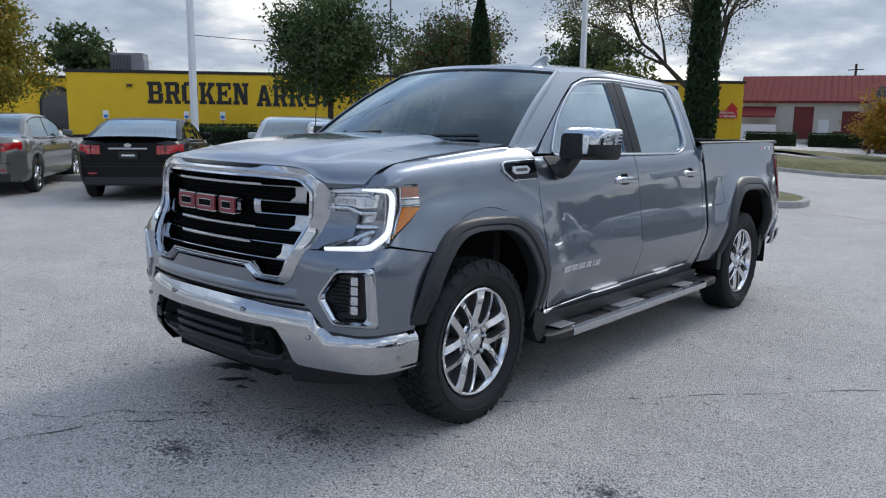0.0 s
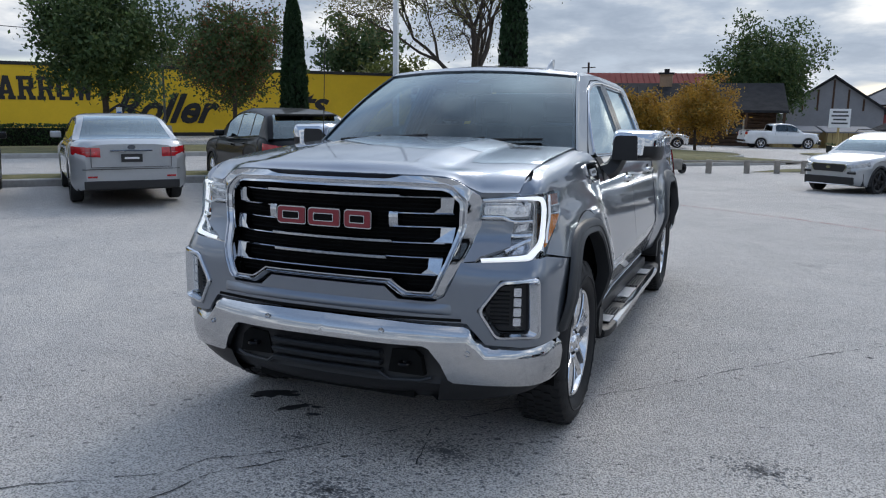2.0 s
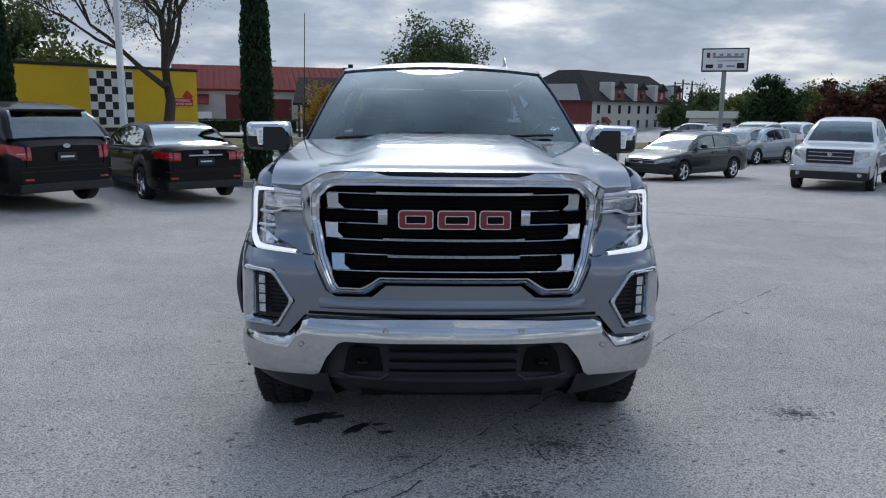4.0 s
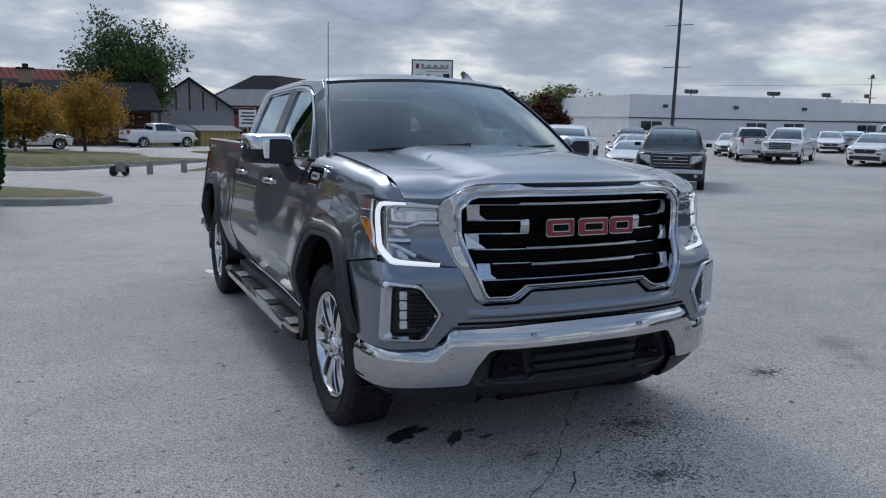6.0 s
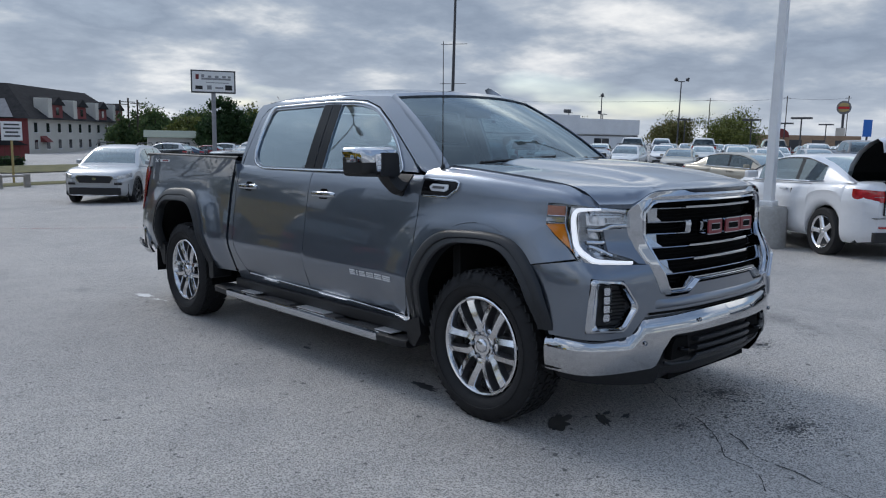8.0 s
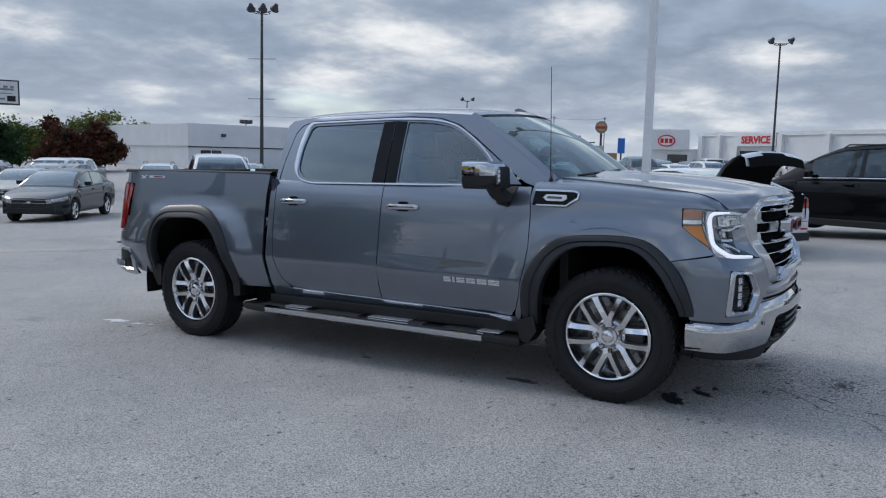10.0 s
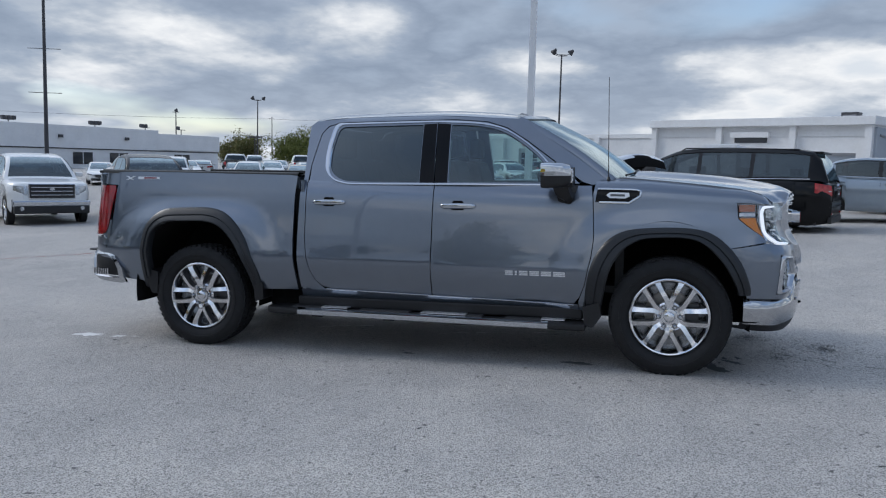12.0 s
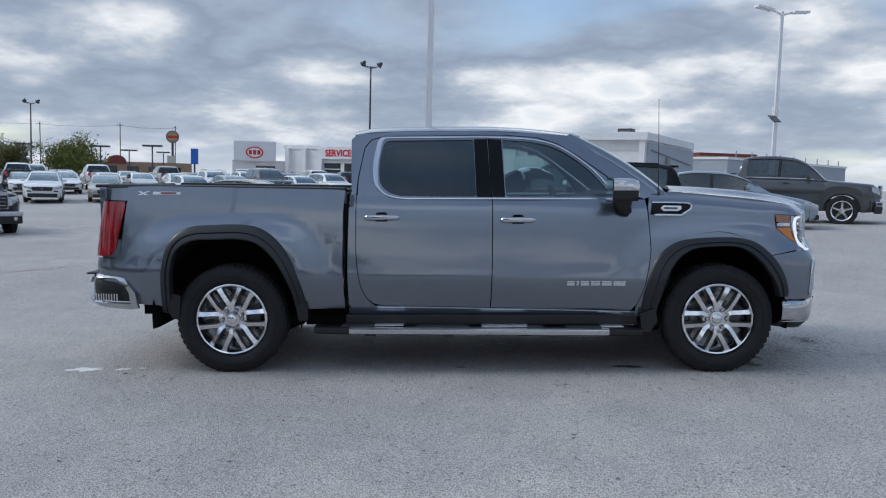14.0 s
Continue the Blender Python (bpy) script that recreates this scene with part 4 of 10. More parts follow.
def build_headlamp():
    f = surf("nose")

    def rim_y(z):
        """The lamp's rear edge on the fender."""
        return float(np.interp(z, (0.945, 1.00, 1.06, 1.112, 1.216), (-0.655, -0.611, -0.525, -0.464, -0.464)))

    outer = [(u_of_y(rim_y(z), z), z) for z in (1.216, 1.165, 1.112, 1.06, 1.00, 0.945)]
    top = hl([(0.650, None, 1.200), (0.78, None, 1.212), (0.87, None, 1.217)])
    sheet("headlamp", top + outer + hl([(0.66, None, 0.926), (0.650, None, 0.945)]), f, M["lamp_dark"], truck, step=0.04, sides=LR, lift=-0.045, depth=0.03, label="dark headlamp housing")
    sheet("lamp_lens", top + outer + hl([(0.69, None, 0.926), (0.69, None, 0.955), (0.796, None, 0.985), (0.803, None, 1.095), (0.652, None, 1.10)]), f, M["lens"], truck, step=0.04, sides=LR, lift=0.002, depth=0.0)
    # the bright tube: a slim bar above, a broad outer side, a foot that runs inward
    side = hl([(0.80, None, 1.192), (0.882, None, 1.192), (0, -0.630, 1.184), (0, -0.615, 1.15), (0, -0.622, 1.08), (0, -0.645, 1.01), (0.882, None, 0.968), (0.864, None, 0.953), (0.80, None, 0.946), (0.68, None, 0.937)])
    n = 40
    ribbon("light_tube", smooth_open(side, n), f, np.interp(np.linspace(0, 1, n), [0, 0.15, 0.3, 0.55, 0.66, 0.75, 1.0], [0.011, 0.018, 0.028, 0.029, 0.026, 0.019, 0.014]), M["drl"], -0.012, closed=False)
    clear = hl([(0.664, None, 1.182), (0.76, None, 1.188), (0.84, None, 1.190)])
    ribbon("light_bar", smooth_open(clear, 12), f, 0.026, M["led"], -0.016, closed=False)
    flank = [(u_of_y(-0.612, 1.20), 1.20), (u_of_y(-0.605, 1.15), 1.15), (u_of_y(-0.612, 1.08), 1.08), (u_of_y(-0.630, 1.02), 1.02), (u_of_y(-0.652, 0.97), 0.97)]
    ribbon("lamp_edge", smooth_open(flank, 20), f, np.linspace(0.035, 0.02, 20), M["led"], -0.018, closed=False)
    # inner body-coloured panel beside a dark gap
    notch = hl([(0.615, None, 1.096), (0.792, None, 1.092), (0.786, None, 0.990), (0.675, None, 0.950), (0.655, None, 0.930), (0.580, None, 0.922)])
    sheet("lamp_panel", notch, f, M["body"], truck, step=0.05, sides=LR, lift=-0.006, depth=0.03)
    sheet("bar_reflector", hl([(0.660, None, 1.112), (0.800, None, 1.110), (0.862, None, 1.116), (0.868, None, 1.174), (0.80, None, 1.174), (0.660, None, 1.168)]), f, M["led"], truck, step=0.04, sides=LR, lift=-0.036, depth=0.006)
    # a strip of small cells, two reflector modules and their bright edges
    for k in range(8):
        x = 0.664 + 0.0125 * k
        sheet("lamp_cell", hl([(x, None, 1.124), (x + 0.009, None, 1.124), (x + 0.012, None, 1.150), (x + 0.003, None, 1.150)]), f, M["lamp_grey"], truck, step=0.03, sides=LR, lift=-0.024, depth=0.01)
    for x0, x1, z0, z1 in ((0.795, 0.845, 1.118, 1.168), (0.800, 0.850, 1.048, 1.086), (0.800, 0.842, 0.968, 1.022)):
        sheet("reflector", rounded([(a, b, 0.008) for a, b in hl([(x0, None, z0), (x1, None, z0 + 0.006), (x1 + 0.01, None, z1), (x0 + 0.012, None, z1 - 0.012)])]), f, M["lamp_grey"], truck, step=0.02, sides=LR, lift=-0.034, depth=0.012)
        mx, mz = (x0 + x1) / 2 + 0.006, (z0 + z1) / 2
        ring = [(u_of_x(mx + 0.014 * math.cos(a), mz), mz + 0.013 * math.sin(a)) for a in np.linspace(0, math.tau, 13)[:-1]]
        sheet("lamp_bulb", ring, f, M["led"], truck, step=0.02, sides=LR, lift=-0.026, depth=0.008)
    for pts, wd in (([(0.655, 1.108), (0.74, 1.110), (0.770, 1.098), (0.80, 1.090), (0.865, 1.094)], 0.016), ([(0.782, 1.056), (0.776, 1.040), (0.80, 1.034), (0.868, 1.036)], 0.017),
                    ([(0.770, 0.974), (0.80, 0.992), (0.835, 1.010), (0.862, 1.018)], 0.013), ([(0.655, 1.160), (0.75, 1.164), (0.82, 1.164)], 0.005), ([(0.653, 1.196), (0.653, 1.15), (0.653, 1.108)], 0.006)):
        ribbon("lamp_trim", smooth_open([(u_of_x(x, z), z) for x, z in pts], 16), f, wd, M["led"], -0.014, closed=False)

    def quad(z0, z1, yi):
        """A strip of the outer flank, from depth yi to the rear edge, between two heights."""
        return [(u_of_y(yi, z0), z0), (u_of_y(rim_y(z0) - 0.003, z0), z0), (u_of_y(rim_y(z1) - 0.003, z1), z1), (u_of_y(yi, z1), z1)]

    amber = [(u_of_y(-0.570, 1.118), 1.118), (u_of_y(-0.466, 1.114), 1.114), (u_of_y(-0.530, 1.060), 1.060), (u_of_y(-0.614, 1.002), 1.002), (u_of_y(-0.634, 0.985), 0.985), (u_of_y(-0.596, 1.045), 1.045)]
    sheet("amber_lens", amber, f, M["amber"], truck, step=0.03, sides=LR, lift=-0.006, depth=0.01, label="amber side marker lens")
    sheet("marker_bar", quad(1.128, 1.150, -0.570), f, M["led"], truck, step=0.03, sides=LR, lift=-0.006, depth=0.01)
    sheet("marker_lens", quad(1.160, 1.206, -0.570), f, M["amber_dim"], truck, step=0.03, sides=LR, lift=-0.008, depth=0.01, label="brownish orange reflector")
    ribbon("lamp_rim", smooth_open([(u_of_y(-0.580, z), z) for z in (1.206, 1.16, 1.118)] + [(u_of_y(-0.600, 1.06), 1.06), (u_of_y(-0.622, 1.0), 1.0)], 16), f, 0.007, M["chrome"], -0.004, closed=False)
    for z in (1.157, 1.121):
        ribbon("lamp_trim", [(u_of_y(-0.58, z), z), (u_of_y(-0.53, z), z), (u_of_y(-0.478, z), z)], f, 0.006, M["chrome"], -0.004, closed=False)


M["lamp_grey"] = material("lamp_inner_grey", (0.62, 0.63, 0.65), 0.18, 0.8, vary=0.3, scale=70.0)
M["amber_dim"] = material("dim_amber_reflector", (0.42, 0.16, 0.09), 0.2, 0.3, coat=0.8)
build_headlamp()

# ---- fog lamps ----
def build_fog():
    f = surf("nose")
    c = (0.805, 0.728)
    out = [(u_of_x(x, z), z) for x, z in FOG]
    inn = [(u_of_x(c[0] + (x - c[0]) * 0.74, c[1] + (z - c[1]) * 0.79), c[1] + (z - c[1]) * 0.79) for x, z in FOG]
    o, i = rounded([(a, b, 0.025) for a, b in out], 4), rounded([(a, b, 0.02) for a, b in inn], 4)
    rows = []
    for a, b in zip(o, i):
        row = []
        for k, d in ((0.0, -0.01), (0.02, 0.006), (0.2, 0.012), (0.55, 0.012), (0.66, 0.004), (0.9, -0.006), (1.0, -0.012), (1.0, -0.05)):
            p = f(a[0] * (1 - k) + b[0] * k, a[1] * (1 - k) + b[1] * k)
            _, _, nx, ny = plan(a[0] * (1 - k) + b[0] * k, 0.73)
            row.append((float(p[0] + nx * d), float(p[1] + ny * d), float(p[2])))
        rows.append(row)
    rows.append(rows[0])
    loft("fog_lamp_bezel", rows, M["chrome"], truck, closed=False, smooth=40, sides=LR, label="chrome fog-lamp bezel")
    sheet("fog_lamp_recess", [(a, b) for a, b in i], f, M["black"], truck, step=0.05, sides=LR, lift=-0.045, depth=0)
    for k in range(9):
        z = 0.655 + 0.018 * k
        ribbon("recess_rib", [(u_of_x(0.735, 0.73), z), (u_of_x(0.775, 0.73), z), (u_of_x(0.815, 0.73), z)], f, 0.007, M["gloss_black"], -0.04, closed=False)
    sheet("fog_lamp", rounded([(u_of_x(0.822, 0.73), 0.640, 0.01), (u_of_x(0.866, 0.73), 0.640, 0.01), (u_of_x(0.862, 0.73), 0.832, 0.01), (u_of_x(0.828, 0.73), 0.832, 0.01)]), f, M["lens"], truck, step=0.05, sides=LR, lift=-0.012, depth=0.02)
    for k in range(4):
        z = 0.655 + 0.043 * k
        sheet("fog_light_cell", rounded([(u_of_x(0.829, 0.73), z, 0.006), (u_of_x(0.860, 0.73), z, 0.006), (u_of_x(0.860, 0.73), z + 0.036, 0.006), (u_of_x(0.829, 0.73), z + 0.036, 0.006)]), f, M["led"], truck, step=0.02, sides=LR, lift=-0.02, depth=0.008)


build_fog()

# ---- front bumper ----
BUMP = [(0, -0.985), (0.18, -0.980), (0.32, -0.966), (0.46, -0.938), (0.58, -0.907), (0.69, -0.868), (0.78, -0.826), (0.855, -0.778), (0.915, -0.722), (0.952, -0.66), (0.970, -0.59), (0.975, -0.52), (0.978, -0.44)]
_bs, _bx, _by = arc_table(BUMP, 300)


def bu(x):
    return float(np.interp(x, _bx, _bs))


BUMP_Z = curve([0.33, 0.38, 0.45, 0.55, 0.60, 0.635, 0.655, 0.675, 0.70], [-0.045, -0.022, -0.004, 0.0, -0.004, -0.018, -0.034, -0.052, -0.07])


def bumper_f(u, z):
    u, z = np.asarray(u, float), np.asarray(z, float)
    x, y = np.interp(u, _bs, _bx), np.interp(u, _bs, _by)
    e = 0.02
    tx, ty = np.interp(u + e, _bs, _bx) - np.interp(u - e, _bs, _bx), np.interp(u + e, _bs, _by) - np.interp(u - e, _bs, _by)
    ln = np.maximum(np.hypot(tx, ty), 1e-9)
    # the top edge steps down towards the wheels: keep its rolled edge along that line
    top = 0.668 - 0.092 * smoothstep(0.655, 0.715, x)
    o = BUMP_Z(np.where(z > 0.5, z + (0.668 - top) * smoothstep(0.45, top, z), z))
    return np.stack([x + o * ty / ln, y - o * tx / ln, z], -1)


end = bu(0.9755)
bumper = [(0, 0.668), (bu(0.635), 0.662), (bu(0.66), 0.648), (bu(0.70), 0.592), (bu(0.72), 0.580), (bu(0.80), 0.572), (end, 0.575), (end, 0.395), (bu(0.90), 0.383), (bu(0.60), 0.402), (bu(0.578), 0.415), (bu(0.545), 0.485), (bu(0.492), 0.552), (bu(0.465), 0.562), (0, 0.566)]
sheet("front_bumper", bumper, bumper_f, M["bumper_chrome"], truck, step=0.04, sides=LR, depth=0.03, label="chrome front bumper")
for x, z in ((0.289, 0.618), (0.655, 0.538)):
    for s in (1, -1):
        p = bumper_f(bu(x), z)
        bm = lathe([(0.0, 0.0), (0.009, 0.0), (0.011, 0.002), (0.011, 0.008)], 16, axis="z")
        bmesh.ops.transform(bm, matrix=look((s * float(p[0]), float(p[1]), float(p[2])), (s * float(p[0]) * 0.9, float(p[1]) + 1, float(p[2]))), verts=bm.verts)
        part("parking_sensor", bm, M["bumper_chrome"], truck, smooth=40)


def bump_row(x, z, back=0.0):
    p = bumper_f(bu(abs(x)), z)
    return (math.copysign(float(p[0]), x), float(p[1]) + back, z)


# black lower valance in the opening, with bars and hook pockets
rows = []
for z, back in ((0.575, 0.03), (0.555, 0.045), (0.50, 0.060), (0.42, 0.055), (0.385, 0.030), (0.355, 0.035), (0.325, 0.055), (0.295, 0.10)):
    rows.append([bump_row(x, max(z, 0.33), back) [:2] + (z,) for x in np.linspace(-0.66, 0.66, 29)])
loft("lower_valance", rows, M["black"], truck, closed=False, smooth=50, label="black plastic lower valance")
rows = []
for u in np.linspace(bu(0.55), end, 14):
    x, y = float(np.interp(u, _bs, _bx)), float(np.interp(u, _bs, _by))
    k = (u - bu(0.55)) / (end - bu(0.55))
    zb = 0.300 + 0.055 * k**1.5
    rows.append([(x - 0.008, y + 0.020, 0.41), (x - 0.014 - 0.01 * k, y + 0.024, 0.385), (x - 0.025 - 0.03 * k, y + 0.04, (0.385 + zb) / 2), (x - 0.04 - 0.04 * k, y + 0.07, zb), (x - 0.12, y + 0.12, zb + 0.02)])
loft("bumper_skirt", rows, M["black"], truck, closed=False, smooth=50, sides=LR)
for z in (0.510, 0.466, 0.424):
    rows = []
    for x in np.linspace(-0.275, 0.275, 11):
        p = bump_row(x, z, 0.012)
        rows.append([(x, p[1] + 0.05, z + 0.010), (x, p[1] + 0.008, z + 0.010), (x, p[1], z + 0.004), (x, p[1] + 0.010, z - 0.014), (x, p[1] + 0.05, z - 0.014)])
    loft("valance_bar", rows, M["flare"], truck, smooth=30, caps=True)
for s in (1, -1):
    p = bump_row(0.385, 0.46, 0.040)
    bm = prism([(s * 0.300, 0.425), (s * 0.470, 0.425), (s * 0.455, 0.505), (s * 0.425, 0.535), (s * 0.320, 0.530)], p[1] - 0.004, p[1] + 0.03)
    part("hook_pocket", bm, M["liner"], truck, bevel=0.02)
    hook = [(s * 0.385 + 0.022 * math.cos(a), p[1] - 0.02 + 0.025 * math.sin(a), 0.475) for a in np.linspace(0, math.tau, 13)]
    part("tow_hook", tube(hook, 0.009, 8), M["gloss_black"], truck, smooth=40)
    lip = [bump_row(s * 0.27, 0.425, 0.02), bump_row(s * 0.315, 0.395, 0.02), bump_row(s * 0.45, 0.400, 0.02), bump_row(s * 0.50, 0.415, 0.025)]
    part("valance_lip", tube(lip, 0.008, 6), M["flare"], truck, smooth=40)

# ---- wheels ----
def build_wheel():
    """A wheel at the origin, its face towards +x; the rim is 20 inch with six forked spokes."""
    wheel = new("wheel")
    R = 0.422
    tread = [(0.272, 0.070), (0.285, 0.098), (0.31, 0.118), (0.345, 0.126), (0.378, 0.120), (0.398, 0.108), (0.410, 0.096), (0.4135, 0.080), (0.4135, 0.0), (0.4135, -0.09), (0.405, -0.105), (0.36, -0.128), (0.29, -0.115), (0.272, -0.09)]
    bm = lathe([(r, h) for r, h in tread], 72)
    part("tyre", bm, M["rubber"], wheel, "black all-terrain tyre", smooth=38)
    # tread blocks in five rows
    bm = bmesh.new()
    for row, (h0, h1, ph, n) in enumerate(((0.070, 0.104, 0.0, 52), (0.030, 0.062, 0.5, 52), (-0.016, 0.018, 0.25, 52), (-0.062, -0.030, 0.75, 52), (-0.104, -0.070, 0.4, 52))):
        for i in range(n):
            a0, a1 = (i + ph) * math.tau / n, (i + ph + 0.74) * math.tau / n
            sk = 0.012 * (1 if row % 2 else -1)
            top = R if row not in (0, 4) else R - 0.0035
            q = []
            for rr in (0.408, top):
                for a, hh in ((a0, h0), (a1, h0 + sk), (a1, h1 + sk), (a0, h1)):
                    q.append(bm.verts.new((hh, rr * math.cos(a), rr * math.sin(a))))
            for fc in ((4, 5, 6, 7), (0, 1, 5, 4), (1, 2, 6, 5), (2, 3, 7, 6), (3, 0, 4, 7)):
                bm.faces.new([q[k] for k in fc])
            if row == 0 and i % 2 == 0:  # shoulder lugs that run down the side wall
                q = []
                for rr, hh in ((0.413, 0.103), (0.392, 0.1165), (0.372, 0.1245)):
                    for a in (a0, a1 * 0.35 + a0 * 0.65 + 0.02):
                        q.append(bm.verts.new((hh + 0.0035, rr * math.cos(a), rr * math.sin(a))))
                bm.faces.new((q[0], q[1], q[3], q[2])), bm.faces.new((q[2], q[3], q[5], q[4]))
    part("tread", bm, M["rubber"], wheel)
    # raised ring on the side wall
    part("sidewall_ring", lathe([(0.336, 0.122), (0.338, 0.1295), (0.346, 0.1295), (0.348, 0.122)], 60), M["rubber"], wheel, smooth=40)
    # rim: lip, barrel
    part("rim", lathe([(0.262, 0.080), (0.274, 0.092), (0.275, 0.100), (0.268, 0.104), (0.259, 0.100), (0.252, 0.085), (0.243, 0.060), (0.238, -0.02), (0.236, -0.10)], 72), M["alloy"], wheel, "polished alloy rim", smooth=40)
    part("rim_barrel", lathe([(0.24, -0.055), (0.10, -0.055), (0.0, -0.055)], 48), M["lamp_dark"], wheel)
    part("brake_disc", lathe([(0.0, -0.02), (0.09, -0.02), (0.10, -0.03), (0.172, -0.03), (0.172, -0.05)], 48), M["disc"], wheel, smooth=30)
    part("brake_caliper", prism(rounded([(0.09, -0.075, 0.02), (0.195, -0.09, 0.02), (0.205, 0.09, 0.02), (0.09, 0.075, 0.02)]), -0.045, 0.005, plane="yz"), M["alloy_dark"], wheel, bevel=0.006)
    # forked spokes
    for i in range(6):
        a = (i + 0.5) * math.tau / 6

        def at(r, off, h):
            ca, sa = math.cos(a), math.sin(a)
            return (h, r * ca - off * sa, r * sa + off * ca)

        face, flank = bmesh.new(), bmesh.new()
        for s in (1, -1):
            tops, sides = [], []
            for t in np.linspace(0, 1, 9):
                r = 0.075 + t * 0.179
                c = s * max(0.008, 0.022 + 0.066 * (r - 0.132) / 0.122)
                w = 0.0215 - 0.0020 * math.sin(t * math.pi) + 0.008 * smoothstep(0.86, 1.0, t)
                h = 0.072 + 0.026 * math.sin(0.25 + t * 1.9) - 0.004 * t
                # a broad machined face that tips towards the fork, over dark steep flanks
                tip = 0.006 * s
                tops.append([face.verts.new(at(r, c + w * k, h + d)) for k, d in ((-0.99, -0.005 - tip), (-0.88, -tip), (0.88, tip), (0.99, -0.005 + tip))])
                sides.append([flank.verts.new(at(r, c + w * k, h + d)) for k, d in ((-1.08, -0.055), (-0.99, -0.005 - tip), (0.99, -0.005 + tip), (1.08, -0.055))])
            for p, q in zip(tops, tops[1:]):
                for k in range(3):
                    face.faces.new((p[k], p[k + 1], q[k + 1], q[k]))
            for p, q in zip(sides, sides[1:]):
                for k in (0, 2):
                    flank.faces.new((p[k], p[k + 1], q[k + 1], q[k]))
        spoke = part("spoke", face, M["alloy"], wheel, smooth=25)
        part("spoke_flank", flank, M["spoke_side"], spoke, "dark grey spoke flank", smooth=35)
    part("hub", lathe([(0.108, 0.02), (0.106, 0.066), (0.096, 0.074), (0.060, 0.070), (0.056, 0.078), (0.040, 0.080)], 36), M["alloy"], wheel, smooth=35)
    part("center_cap", lathe([(0.0, 0.098), (0.024, 0.096), (0.036, 0.091), (0.040, 0.080), (0.041, 0.06)], 30), M["alloy"], wheel, "domed center cap", smooth=50)
    for i in range(6):
        a = i * math.tau / 6
        bm = lathe([(0.0, 0.094), (0.009, 0.093), (0.0135, 0.087), (0.0135, 0.05)], 8)
        bmesh.ops.translate(bm, vec=(0, 0.078 * math.cos(a), 0.078 * math.sin(a)), verts=bm.verts)
        part("lug_nut", bm, M["chrome"], wheel, smooth=40)
        bm = lathe([(0.014, 0.0735), (0.021, 0.0735), (0.022, 0.060)], 12)
        bmesh.ops.translate(bm, vec=(0, 0.078 * math.cos(a), 0.078 * math.sin(a)), verts=bm.verts)
        part("lug_pocket", bm, M["lamp_dark"], wheel)
    return wheel


M["spoke_side"] = material("grey_spoke_side", (0.16, 0.16, 0.165), 0.35, 0.7, vary=0.15, scale=25.0)
M["disc"] = material("brake_disc_steel", (0.30, 0.29, 0.28), 0.35, 0.9, vary=0.2, scale=20.0)
base_wheel = build_wheel()
base_wheel.parent = truck
first = True
for x, y, turn in ((1, -0.028, 12), (-1, -0.028, 1), (1, WB - 0.028, 27), (-1, WB - 0.028, 3)):
    m = pose(x * 0.845, y, 0.412, turn, 0, 0) if x > 0 else pose(x * 0.845, y, 0.412, turn, 0, 180)
    if first:
        base_wheel.matrix_local = m
        first = False
    else:
        copy_thing(base_wheel, m)

# wheel wells and the dark underside
for c, hw in ((0.0, 0.52), (WB, 0.54)):
    for s in (1, -1):
        rows = []
        for x in (0.955, 0.90, 0.60, 0.42):
            k = 0.0 if x > 0.92 else 0.012
            rows.append([(s * x, c + (hw + 0.04 - k * 2) * math.cos(a) * (1.0 if x > 0.5 else 0.98), 0.42 + (0.67 - k if x > 0.5 else 0.62) * math.sin(a)) for a in np.linspace(-0.12, math.pi + 0.12, 25)])
        loft("wheel_liner", rows, M["liner"], truck, closed=False)
        part("wheel_liner", prism([(c + 0.56 * math.cos(a), 0.42 + 0.64 * math.sin(a)) for a in np.linspace(-0.12, math.pi + 0.12, 17)], s * 0.42, s * 0.40, plane="yz"), M["liner"], truck)
part("chassis", box(-0.72, 0.72, 0.55, 3.18, 0.33, 0.46), M["liner"], truck)
part("chassis", box(-0.40, 0.40, -0.86, 0.6, 0.30, 0.50), M["liner"], truck)
part("chassis", box(-0.40, 0.40, 3.1, 4.6, 0.36, 0.55), M["liner"], truck)
part("axle", tube([(-0.80, WB, 0.41), (0.80, WB, 0.41)], 0.055, 14), M["liner"], truck, smooth=40)
part("axle", tube([(-0.80, 0, 0.40), (0.80, 0, 0.40)], 0.04, 14), M["liner"], truck, smooth=40)
for s in (1, -1):
    part("mud_flap", prism(rounded([(4.175, 0.62), (4.21, 0.53), (4.165, 0.42, 0.02), (4.11, 0.415, 0.02), (4.10, 0.60)]), s * 0.80, s * 0.965, plane="yz"), M["black"], truck, bevel=0.006)
    part("mud_flap", prism(rounded([(3.13, 0.55), (3.205, 0.52), (3.20, 0.40, 0.02), (3.12, 0.405, 0.03)]), s * 0.80, s * 0.965, plane="yz"), M["black"], truck, bevel=0.006)
    part("mud_flap", prism(rounded([(0.46, 0.50), (0.575, 0.46), (0.56, 0.33, 0.02), (0.50, 0.31, 0.02), (0.44, 0.40)]), s * 0.82, s * 0.965, plane="yz"), M["black"], truck, bevel=0.006)

M["plate"] = material("brushed_step_plate", (0.86, 0.86, 0.87), 0.32, 0.7, vary=0.08, scale=30.0)
